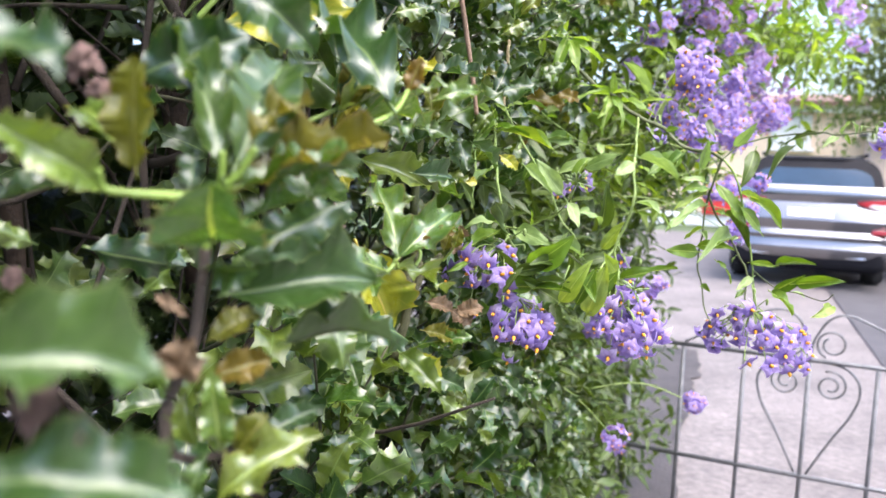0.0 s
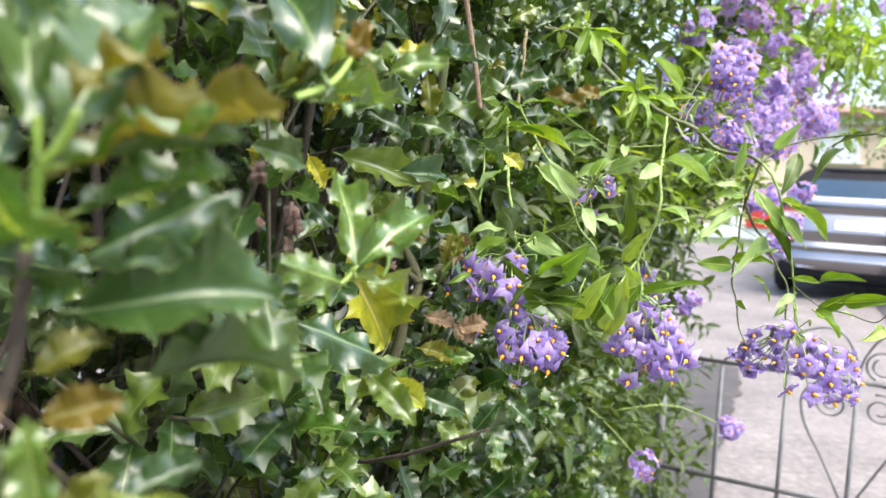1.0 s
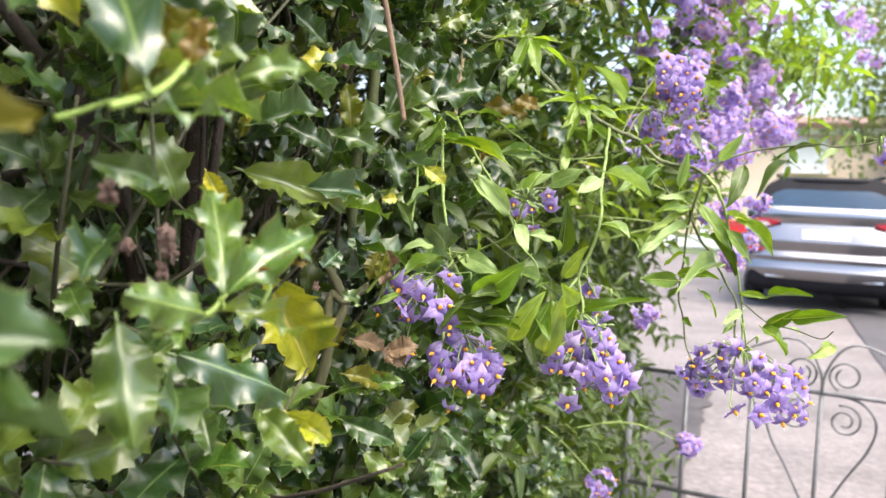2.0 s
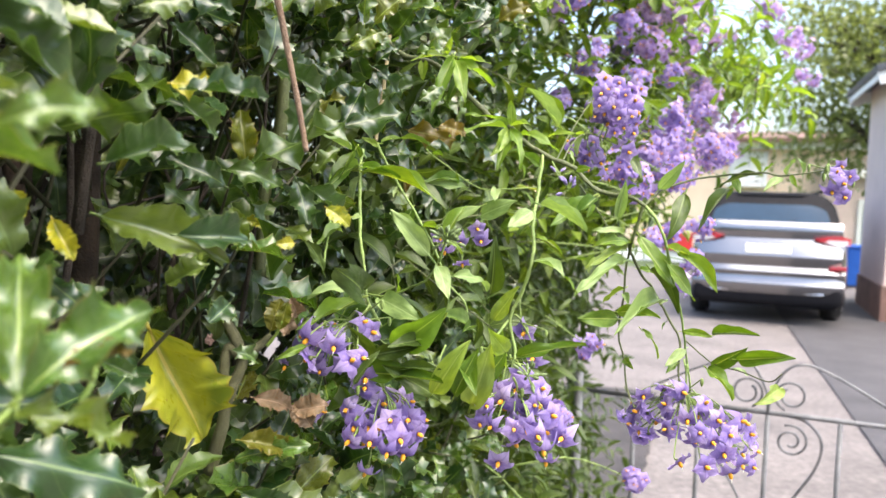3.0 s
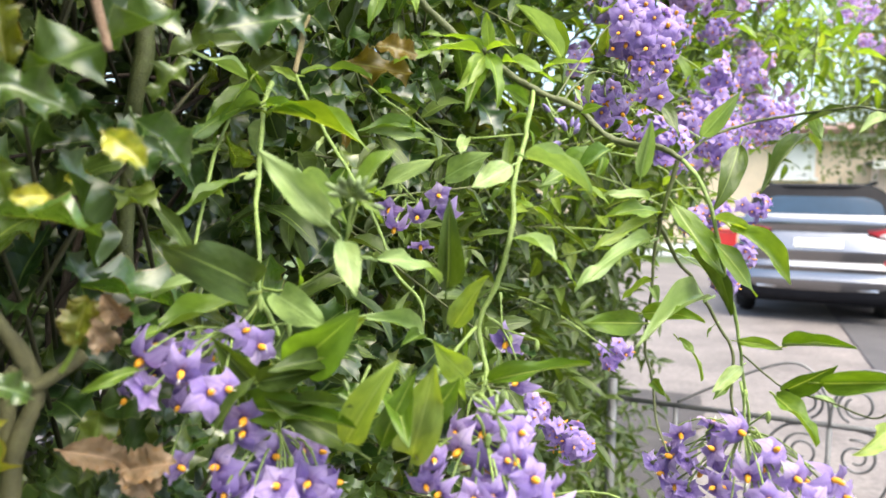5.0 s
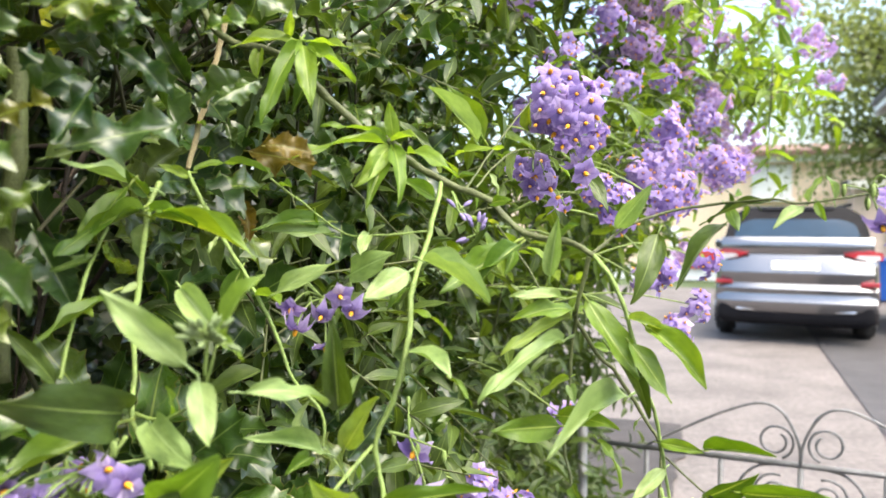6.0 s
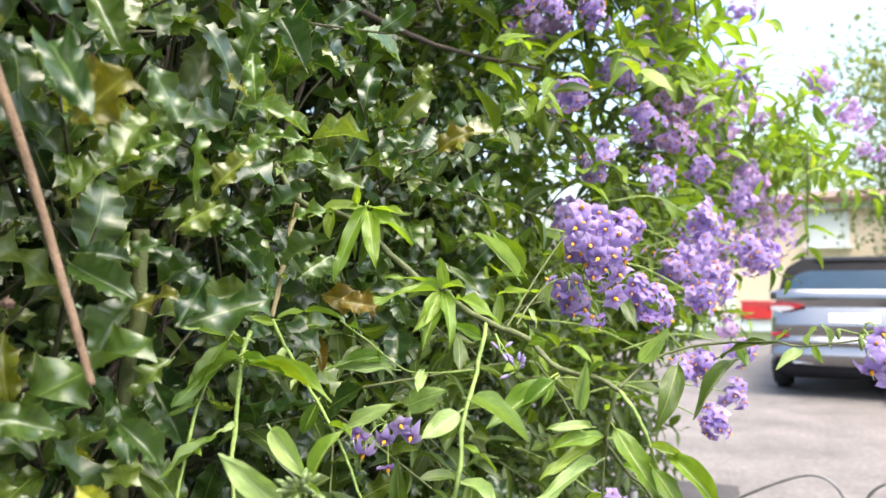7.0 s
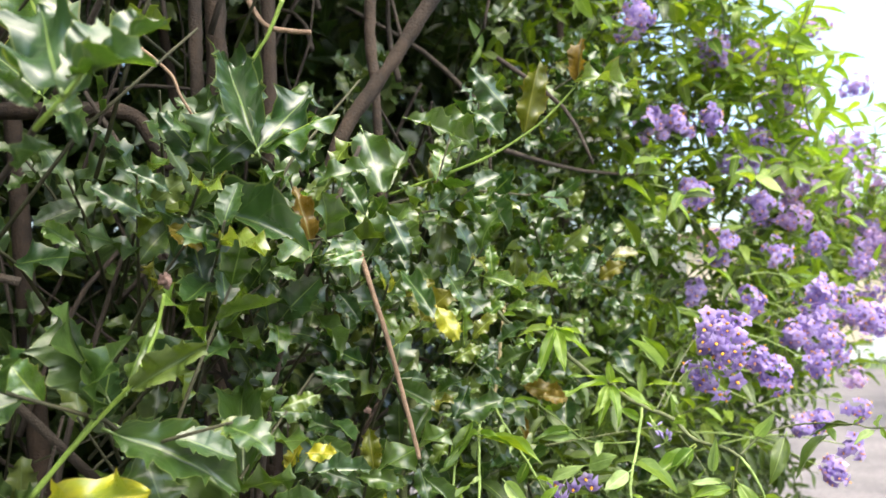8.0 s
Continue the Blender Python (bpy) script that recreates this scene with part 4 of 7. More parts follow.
def stays(p):
    s = np.dot(p - FACE, HEAD)
    if before_spray(p) or np.linalg.norm(p - np.array((-0.05, 0.81, 1.335))) < 0.05:
        return False
    if s < 0.55 and 1.3 < p[2] < 1.66:
        return thin.uniform() < 0.35
    return thin.uniform() < 0.15 if s < 0.55 and p[2] > 1.88 else True


mid_leaves = [x for x in mid_leaves if stays(x[1])]
young = [x for i, x in enumerate(mid_leaves) if i % 7 == 0]
old = [x for i, x in enumerate(mid_leaves) if i % 7]
v, q, u = strewn(HOLLY_MID, old)
part_of("foliage", mesh_of("holly_face", v, q, u, [HOLLY]), holly, None, "", "stuff")
v, q, u = strewn(HOLLY_MID, young)
part_of("young_foliage", mesh_of("holly_young", v, q, u, [HOLLY_YOUNG]), holly, None, "", "stuff")


def slatted_fence():
    """Dark boards on posts behind the hedge."""
    o = Matrix.Translation(v3(hedge_point(-2.0, 2.2, 0))) @ Matrix.Rotation(math.atan2(HEAD[1], HEAD[0]), 4, "Z")
    f = place_empty("fence", o, "dark weathered timber fence of level slats behind the hedge", "fence", "", "")
    for i in range(4):
        part_of("post", from_bm("fence_post", box((0.09, 0.09, 2.75), (0.1 + 1.6 * i, 0.07, 1.375), 0.008), BARK), f, o)
    slat = from_bm("fence_slat", box((5.0, 0.022, 0.075), (2.5, 0, 0), 0.004), TWIG_DARK)
    for i in range(24):
        part_of("slat", slat, f, o @ Matrix.Translation((0, 0.003 * math.sin(i * 2.3), 0.12 + 0.11 * i)))


slatted_fence()


def trunks():
    r = np.random.default_rng(31)
    for i in range(10):
        b = hedge_point(r.uniform(-0.6, 1.8), r.uniform(0.35, 0.8), 0)
        e = b + HEAD * r.normal(0, 0.3) + OUT * r.normal(0, 0.15) + np.array((0, 0, r.uniform(1.6, 2.8)))
        m = (b + e) / 2 + r.normal(0, 0.08, 3)
        v, q = tube([b, m, e], [0.028, 0.018, 0.008], 8, 12)
        part_of("branch", mesh_of("branch", v, q, None, [BARK]), holly)


trunks()
# the foremost shoot
holly_stem([(-0.108, 0.300, 1.376), (-0.109, 0.300, 1.395), (-0.102, 0.305, 1.413), (-0.099, 0.310, 1.431), (-0.096, 0.310, 1.459)], [0.0028, 0.0022], TWIG_DARK)
holly_stem([(-0.096, 0.310, 1.459), (-0.092, 0.308, 1.470), (-0.086, 0.302, 1.484), (-0.079, 0.300, 1.491), (-0.073, 0.298, 1.501)], [0.0018, 0.0014], HOLLY_STEM)
holly_stem([(-0.094, 0.310, 1.464), (-0.090, 0.306, 1.481), (-0.087, 0.302, 1.490), (-0.086, 0.300, 1.499)], [0.0018, 0.0014], HOLLY_STEM)
holly_stem([(-0.100, 0.300, 1.481), (-0.118, 0.290, 1.482), (-0.126, 0.285, 1.484), (-0.126, 0.280, 1.491)], [0.0020, 0.0014], HOLLY_STEM)
holly_stem([(-0.110, 0.300, 1.376), (-0.099, 0.305, 1.371), (-0.087, 0.310, 1.373), (-0.084, 0.310, 1.376)], [0.0020, 0.0012], TWIG_DARK)
hedge_leaf(HOLLY, (-0.091, 0.330, 1.437), (-0.029, 0.360, 1.439), 18, 0.54)
hedge_leaf(HOLLY, (-0.083, 0.320, 1.455), (-0.041, 0.345, 1.478), 19, 0.52)
hedge_leaf(HOLLY_YOUNG, (-0.082, 0.315, 1.472), (-0.041, 0.335, 1.486), 62, 0.36)
hedge_leaf(HOLLY_BRONZE, (-0.082, 0.305, 1.484), (-0.023, 0.335, 1.508), 35, 0.30)
hedge_leaf(HOLLY_YOUNG, (-0.080, 0.302, 1.486), (-0.034, 0.325, 1.497), 62, 0.26)
hedge_leaf(HOLLY_YOUNG, (-0.090, 0.300, 1.464), (-0.081, 0.268, 1.488), -20, 1.15)
hedge_leaf(HOLLY, (-0.099, 0.300, 1.485), (-0.102, 0.315, 1.500), 40, 0.55)
hedge_leaf(HOLLY, (-0.087, 0.302, 1.491), (-0.118, 0.345, 1.549), 27, 0.24)
hedge_leaf(HOLLY, (-0.082, 0.305, 1.494), (-0.073, 0.350, 1.540), -8, 0.52)
hedge_leaf(HOLLY, (-0.086, 0.310, 1.498), (-0.104, 0.365, 1.545), 23, 0.50)
hedge_leaf(HOLLY_BRONZE, (-0.075, 0.300, 1.501), (-0.053, 0.315, 1.520), 45, 0.40)
hedge_leaf(HOLLY_BRONZE, (-0.116, 0.290, 1.491), (-0.114, 0.285, 1.533), 8, 0.44)
hedge_leaf(HOLLY_YOUNG, (-0.126, 0.285, 1.484), (-0.151, 0.255, 1.508), 25, 0.46)
hedge_leaf(HOLLY, (-0.128, 0.285, 1.483), (-0.158, 0.270, 1.480), 70, 0.30)
hedge_leaf(HOLLY_YOUNG, (-0.131, 0.310, 1.499), (-0.153, 0.330, 1.516), 30, 0.62)
hedge_leaf(HOLLY, (-0.130, 0.330, 1.529), (-0.087, 0.345, 1.550), -5, 0.66)
hedge_leaf(HOLLY, (-0.114, 0.400, 1.586), (-0.070, 0.420, 1.553), 10, 0.62)
hedge_leaf(HOLLY, (-0.067, 0.330, 1.416), (-0.020, 0.345, 1.415), 68, 0.24)
hedge_leaf(HOLLY, (-0.093, 0.312, 1.452), (-0.071, 0.300, 1.452), -30, 0.60)
hedge_leaf(HOLLY_BRONZE, (-0.093, 0.312, 1.405), (-0.071, 0.322, 1.411), 20, 0.66)
hedge_leaf(HOLLY_BRONZE, (-0.095, 0.312, 1.421), (-0.076, 0.325, 1.429), 30, 0.60)
hedge_leaf(HOLLY_DEAD, (-0.102, 0.300, 1.409), (-0.094, 0.290, 1.427), 10, 0.95)
hedge_leaf(HOLLY_DEAD, (-0.101, 0.300, 1.410), (-0.113, 0.285, 1.416), 40, 0.55)
hedge_leaf(HOLLY_DEAD, (-0.102, 0.305, 1.432), (-0.117, 0.310, 1.440), 30, 0.35)
hedge_leaf(HOLLY_YOUNG, (-0.089, 0.308, 1.374), (-0.091, 0.300, 1.411), 10, 0.42)
hedge_leaf(HOLLY, (-0.099, 0.305, 1.377), (-0.104, 0.310, 1.399), 0, 0.55)
hedge_leaf(HOLLY_BRONZE, (-0.083, 0.310, 1.373), (-0.070, 0.315, 1.388), 10, 0.70)
hedge_leaf(HOLLY_YOUNG, (-0.088, 0.300, 1.356), (-0.048, 0.320, 1.378), 35, 0.46)
hedge_leaf(HOLLY, (-0.097, 0.295, 1.355), (-0.092, 0.300, 1.377), 15, 0.50)
hedge_leaf(HOLLY, (-0.075, 0.330, 1.373), (-0.056, 0.350, 1.380), 40, 0.50)
hedge_leaf(HOLLY, (-0.108, 0.165, 1.451), (-0.067, 0.185, 1.440), 39, 0.62)
hedge_leaf(HOLLY, (-0.105, 0.165, 1.422), (-0.061, 0.185, 1.412), 42, 0.60)
hedge_leaf(HOLLY, (-0.125, 0.190, 1.525), (-0.091, 0.190, 1.524), 28, 0.62)
hedge_leaf(HOLLY, (-0.203, 0.440, 1.440), (-0.154, 0.460, 1.429), -25, 0.55)
hedge_leaf(HOLLY, (-0.214, 0.400, 1.447), (-0.229, 0.380, 1.458), 30, 0.50)
seed_head(9, (-0.139, 0.300, 1.532), 0.0075)
seed_head(10, (-0.134, 0.300, 1.521), 0.0052)
seed_head(8, (-0.095, 0.175, 1.439), 0.0068)
seed_head(13, (-0.086, 0.175, 1.431), 0.0045)
seed_head(14, (-0.164, 0.290, 1.448), 0.0050)
hedge_leaf(HOLLY, (-0.161, 0.450, 1.430), (-0.144, 0.440, 1.449), 30, 0.50)
hedge_leaf(HOLLY, (-0.197, 0.500, 1.403), (-0.167, 0.500, 1.434), 30, 0.50)
hedge_leaf(HOLLY_BRONZE, (-0.067, 0.490, 1.526), (-0.038, 0.500, 1.570), 10, 0.46)
hedge_leaf(HOLLY_YOUNG, (-0.066, 0.490, 1.526), (-0.019, 0.500, 1.550), 35, 0.34)
hedge_leaf(HOLLY, (-0.069, 0.490, 1.523), (-0.074, 0.500, 1.588), 35, 0.30)
hedge_leaf(HOLLY_YOUNG, (-0.052, 0.490, 1.524), (-0.009, 0.510, 1.519), 50, 0.28)
hedge_leaf(HOLLY, (-0.054, 0.500, 1.530), (-0.034, 0.520, 1.562), 40, 0.40)
holly_stem([(-0.091, 0.470, 1.515), (-0.085, 0.480, 1.519), (-0.067, 0.490, 1.528), (-0.049, 0.490, 1.538)], [0.0018, 0.0012], HOLLY_STEM)
holly_stem([(-0.039, 0.410, 1.516), (-0.030, 0.420, 1.521), (-0.025, 0.430, 1.527), (-0.021, 0.440, 1.537)], [0.0018, 0.0012], HOLLY_STEM)
holly_stem([(-0.039, 0.890, 1.323), (-0.034, 0.890, 1.373), (-0.020, 0.890, 1.368), (0.003, 0.900, 1.384)], [0.005, 0.0036], HOLLY_WOOD)
holly_stem([(-0.051, 0.900, 1.257), (-0.033, 0.890, 1.329), (-0.022, 0.892, 1.368), (-0.044, 0.885, 1.412)], [0.0066, 0.0042], HOLLY_WOOD)
holly_stem([(0.036, 0.861, 1.548), (0.027, 0.85, 1.60), (0.011, 0.836, 1.68), (-0.012, 0.82, 1.772)], [0.0024, 0.003], TWIG_BARK)
# leaves of the hedge's lower face
holly_stem([(-0.057, 0.495, 1.412), (-0.035, 0.510, 1.422), (-0.030, 0.516, 1.429), (-0.026, 0.518, 1.433)], [0.0018, 0.0013], HOLLY_STEM)
hedge_leaf(HOLLY_YOUNG, (-0.029, 0.516, 1.429), (-0.052, 0.565, 1.483), 27, 0.34)
hedge_leaf(HOLLY_YOUNG, (-0.027, 0.516, 1.431), (0.009, 0.560, 1.460), 13, 0.46)
hedge_leaf(HOLLY_BRONZE, (-0.017, 0.520, 1.434), (0.011, 0.535, 1.447), 70, 0.24)
hedge_leaf(HOLLY_YOUNG, (-0.035, 0.510, 1.421), (-0.061, 0.470, 1.437), 25, 0.50)
hedge_leaf(HOLLY_YOUNG, (-0.046, 0.503, 1.420), (-0.040, 0.485, 1.409), 20, 0.50)
hedge_leaf(HOLLY_YOUNG, (-0.035, 0.515, 1.421), (0.006, 0.540, 1.403), 55, 0.26)
hedge_leaf(HOLLY, (-0.084, 0.600, 1.377), (-0.026, 0.655, 1.336), 46, 0.48)
hedge_leaf(HOLLY_YELLOW, (-0.093, 0.860, 1.396), (-0.056, 0.890, 1.291), 22, 0.62)
holly_stem([(-0.017, 0.545, 1.421), (-0.014, 0.550, 1.428), (-0.016, 0.560, 1.434)], [0.0014, 0.0012], HOLLY_STEM)
hedge_leaf(HOLLY, (-0.019, 0.830, 1.423), (-0.028, 0.800, 1.412), -10, 0.70)
hedge_leaf(HOLLY, (-0.002, 0.850, 1.372), (-0.017, 0.830, 1.385), 40, 0.60)
hedge_leaf(HOLLY_DEAD, (0.023, 0.900, 1.316), (0.055, 0.900, 1.321), 20, 0.75)
hedge_leaf(HOLLY_DEAD, (0.040, 0.900, 1.301), (0.024, 0.900, 1.324), 10, 0.80)
hedge_leaf(HOLLY_YELLOW, (0.036, 0.800, 1.475), (0.024, 0.790, 1.475), 10, 0.70)
hedge_leaf(HOLLY_BRONZE, (0.016, 0.860, 1.397), (0.023, 0.860, 1.421), 5, 0.60)
holly_stem([(0.004, 0.870, 1.381), (0.013, 0.865, 1.393), (0.019, 0.860, 1.404)], [0.0016, 0.0012], HOLLY_STEM)
hedge_leaf(HOLLY_YELLOW, (-0.027, 0.660, 1.324), (0.005, 0.660, 1.303), 10, 0.62)
hedge_leaf(HOLLY_YELLOW, (-0.028, 0.660, 1.322), (-0.006, 0.650, 1.298), 20, 0.50)
hedge_leaf(HOLLY, (-0.029, 0.600, 1.342), (0.005, 0.580, 1.316), 15, 0.52)
hedge_leaf(HOLLY, (-0.077, 0.500, 1.418), (-0.060, 0.480, 1.360), 15, 0.55)
hedge_leaf(HOLLY, (-0.056, 0.500, 1.487), (-0.076, 0.470, 1.497), 20, 0.50)
hedge_leaf(HOLLY, (-0.077, 0.720, 1.495), (-0.001, 0.750, 1.464), 20, 0.40)
hedge_leaf(HOLLY, (-0.067, 0.700, 1.529), (-0.015, 0.720, 1.538), 20, 0.50)
hedge_leaf(HOLLY_YOUNG, (-0.006, 0.460, 1.533), (0.020, 0.480, 1.541), 10, 0.46)
hedge_leaf(HOLLY_BRONZE, (-0.021, 0.440, 1.536), (-0.014, 0.440, 1.555), 5, 0.62)
hedge_leaf(HOLLY, (-0.030, 0.420, 1.528), (-0.080, 0.500, 1.585), 25, 0.35)
hedge_leaf(HOLLY_YOUNG, (-0.021, 0.440, 1.528), (0.003, 0.450, 1.542), 60, 0.26)
hedge_leaf(HOLLY_YOUNG, (-0.035, 0.430, 1.517), (-0.008, 0.460, 1.520), 65, 0.26)
hedge_leaf(HOLLY_YELLOW, (-0.129, 0.700, 1.508), (-0.143, 0.700, 1.479), 10, 0.55)
hedge_leaf(HOLLY_YELLOW, (-0.126, 0.700, 1.512), (-0.116, 0.700, 1.493), 30, 0.60)
hedge_leaf(HOLLY_YELLOW, (-0.149, 1.360, 1.769), (-0.141, 1.360, 1.707), 10, 0.50)
hedge_leaf(HOLLY_YELLOW, (-0.099, 0.700, 1.493), (-0.086, 0.700, 1.467), 15, 0.55)
hedge_leaf(HOLLY_BRONZE, (-0.014, 0.860, 1.535), (-0.019, 0.860, 1.581), 10, 0.52)
hedge_leaf(HOLLY_BRONZE, (0.005, 0.880, 1.392), (0.014, 0.880, 1.421), 5, 0.62)
hedge_leaf(HOLLY_YOUNG, (0.060, 0.950, 1.645), (0.101, 0.950, 1.660), 5, 0.62)
hedge_leaf(HOLLY, (-0.015, 0.860, 1.535), (0.067, 0.880, 1.578), 40, 0.35)
hedge_leaf(HOLLY, (-0.028, 0.850, 1.530), (0.015, 0.870, 1.517), 20, 0.50)
hedge_leaf(HOLLY, (-0.025, 0.860, 1.500), (-0.014, 0.860, 1.463), 0, 0.55)
hedge_leaf(HOLLY_BRONZE, (-0.016, 0.860, 1.301), (0.024, 0.880, 1.288), 30, 0.50)
hedge_leaf(HOLLY_YOUNG, (-0.023, 0.870, 1.279), (0.029, 0.880, 1.288), 30, 0.40)
hedge_leaf(HOLLY, (-0.017, 0.870, 1.251), (0.036, 0.880, 1.227), 10, 0.50)
hedge_leaf(HOLLY, (0.006, 0.860, 1.223), (0.039, 0.860, 1.196), 20, 0.55)
hedge_leaf(HOLLY, (-0.072, 0.550, 1.349), (-0.078, 0.550, 1.370), 20, 0.50)
hedge_leaf(HOLLY, (-0.076, 0.620, 1.340), (-0.061, 0.600, 1.313), 20, 0.50)
hedge_leaf(HOLLY, (0.046, 0.900, 1.202), (0.073, 0.900, 1.238), 20, 0.50)
hedge_leaf(HOLLY_DEAD, (-0.013, 0.900, 1.327), (0.019, 0.920, 1.312), 30, 0.55)
hedge_leaf(HOLLY, (-0.060, 0.800, 1.441), (-0.027, 0.800, 1.457), 20, 0.50)
hedge_leaf(HOLLY, (-0.079, 0.750, 1.614), (-0.052, 0.780, 1.607), 40, 0.45)
hedge_leaf(HOLLY, (-0.052, 0.800, 1.583), (-0.028, 0.820, 1.553), 30, 0.45)
hedge_leaf(HOLLY, (0.004, 0.900, 1.630), (0.034, 0.920, 1.624), 20, 0.50)
hedge_leaf(HOLLY, (0.041, 0.920, 1.602), (0.016, 0.900, 1.555), 20, 0.50)
hedge_leaf(HOLLY_YOUNG, (0.023, 0.930, 1.591), (0.062, 0.930, 1.604), 30, 0.40)
hedge_leaf(HOLLY, (0.078, 0.920, 1.231), (0.114, 0.920, 1.202), 25, 0.50)
hedge_leaf(HOLLY, (-0.106, 0.550, 1.453), (-0.095, 0.500, 1.438), 20, 0.50)
hedge_leaf(HOLLY, (-0.089, 0.550, 1.388), (-0.069, 0.550, 1.407), 20, 0.50)
hedge_leaf(HOLLY, (-0.079, 0.700, 1.437), (-0.095, 0.680, 1.459), 20, 0.50)
hedge_leaf(HOLLY, (-0.070, 0.700, 1.405), (-0.046, 0.700, 1.393), 20, 0.45)
hedge_leaf(HOLLY, (-0.003, 1.050, 1.579), (0.069, 1.080, 1.600), 25, 0.42)
hedge_leaf(HOLLY, (0.018, 0.930, 1.525), (0.032, 0.920, 1.484), 10, 0.60)
hedge_leaf(HOLLY, (0.011, 0.920, 1.512), (0.007, 0.900, 1.520), 20, 0.50)
hedge_leaf(HOLLY_YELLOW, (0.060, 0.800, 1.503), (0.078, 0.800, 1.489), 10, 0.70)
hedge_leaf(HOLLY, (0.003, 1.020, 1.529), (0.029, 1.020, 1.475), 10, 0.50)
hedge_leaf(HOLLY, (0.044, 1.120, 1.651), (0.076, 1.100, 1.595), 40, 0.35)
hedge_leaf(HOLLY_BRONZE, (0.119, 1.140, 1.592), (0.177, 1.130, 1.582), 15, 0.50)
hedge_leaf(HOLLY_BRONZE, (0.110, 1.160, 1.551), (0.119, 1.140, 1.517), 10, 0.40)
hedge_leaf(HOLLY, (0.098, 1.150, 1.617), (0.107, 1.140, 1.594), 30, 0.40)
hedge_leaf(HOLLY, (0.214, 1.750, 1.788), (0.291, 1.720, 1.773), 15, 0.45)
hedge_leaf(HOLLY_YELLOW, (0.181, 1.780, 1.781), (0.186, 1.770, 1.742), 20, 0.50)
hedge_leaf(HOLLY, (0.173, 1.170, 1.582), (0.198, 1.160, 1.585), 20, 0.50)
hedge_leaf(HOLLY, (0.197, 1.170, 1.562), (0.186, 1.160, 1.590), 10, 0.60)
hedge_leaf(HOLLY_DEAD, (0.025, 0.900, 1.403), (0.022, 0.880, 1.422), 20, 0.60)
hedge_leaf(HOLLY_DEAD, (0.018, 0.900, 1.387), (0.013, 0.880, 1.408), 20, 0.60)
hedge_leaf(HOLLY, (0.013, 1.100, 1.650), (0.048, 1.100, 1.649), 50, 0.40)
hedge_leaf(HOLLY, (-0.104, 0.900, 1.371), (-0.059, 0.900, 1.317), 25, 0.50)
hedge_leaf(HOLLY, (-0.028, 0.720, 1.484), (0.010, 0.760, 1.478), 20, 0.50)
hedge_leaf(HOLLY_YOUNG, (-0.010, 0.880, 1.283), (0.042, 0.880, 1.291), 20, 0.45)
hedge_leaf(HOLLY_DEAD, (0.016, 0.920, 1.314), (0.038, 0.920, 1.297), 20, 0.70)
hedge_leaf(HOLLY_YELLOW, (-0.011, 0.950, 1.481), (-0.033, 0.950, 1.486), 10, 0.60)
hedge_leaf(HOLLY_BRONZE, (0.007, 0.900, 1.397), (0.008, 0.900, 1.416), 10, 0.60)
# leaves beside the spray
hedge_leaf(HOLLY_YOUNG, (0.117, 1.000, 1.702), (0.155, 1.000, 1.700), 25, 0.45)
hedge_leaf(HOLLY_YOUNG, (0.087, 0.930, 1.670), (0.116, 0.930, 1.698), 20, 0.50)
hedge_leaf(HOLLY_YOUNG, (0.078, 0.920, 1.668), (0.083, 0.920, 1.714), 40, 0.40)
hedge_leaf(HOLLY_YOUNG, (0.048, 0.900, 1.694), (0.077, 0.900, 1.704), 20, 0.50)
hedge_leaf(HOLLY_YOUNG, (0.096, 0.950, 1.688), (0.123, 0.950, 1.712), 20, 0.50)
hedge_leaf(HOLLY, (0.041, 0.900, 1.627), (0.067, 0.900, 1.635), 20, 0.50)
hedge_leaf(HOLLY_YOUNG, (0.105, 0.970, 1.707), (0.124, 0.970, 1.729), 20, 0.50)
hedge_leaf(HOLLY_YOUNG, (0.066, 0.920, 1.646), (0.096, 0.930, 1.663), 20, 0.60)
hedge_leaf(HOLLY, (0.088, 0.950, 1.637), (0.112, 0.960, 1.654), 30, 0.50)
hedge_leaf(HOLLY, (0.058, 0.950, 1.578), (0.115, 0.980, 1.597), 15, 0.50)
hedge_leaf(HOLLY_BRONZE, (0.231, 1.200, 1.737), (0.270, 1.200, 1.760), 15, 0.60)
hedge_leaf(HOLLY, (0.183, 1.150, 1.746), (0.211, 1.150, 1.740), 20, 0.50)
hedge_leaf(HOLLY, (0.236, 1.200, 1.694), (0.291, 1.200, 1.688), 55, 0.30)
hedge_leaf(HOLLY, (0.033, 0.900, 1.518), (0.062, 0.900, 1.486), 30, 0.50)
hedge_leaf(HOLLY_YOUNG, (0.125, 1.000, 1.655), (0.160, 1.000, 1.661), 30, 0.35)
hedge_leaf(HOLLY, (0.082, 0.970, 1.638), (0.111, 0.980, 1.609), 20, 0.40)
hedge_leaf(HOLLY, (0.105, 1.000, 1.661), (0.141, 1.000, 1.684), 30, 0.50)
hedge_leaf(HOLLY, (0.040, 0.950, 1.607), (0.072, 0.950, 1.621), 20, 0.50)
hedge_leaf(HOLLY_YOUNG, (0.131, 1.050, 1.729), (0.179, 1.060, 1.727), 40, 0.35)
hedge_leaf(HOLLY, (0.132, 1.080, 1.706), (0.169, 1.100, 1.692), 15, 0.55)
hedge_leaf(HOLLY, (0.057, 0.930, 1.555), (0.035, 0.920, 1.529), 20, 0.50)
hedge_leaf(HOLLY_BRONZE, (0.152, 1.050, 1.588), (0.184, 1.060, 1.584), 15, 0.60)
hedge_leaf(HOLLY, (0.132, 1.000, 1.611), (0.155, 1.020, 1.628), 15, 0.50)
hedge_leaf(HOLLY, (0.035, 0.900, 1.667), (0.060, 0.900, 1.679), 20, 0.50)
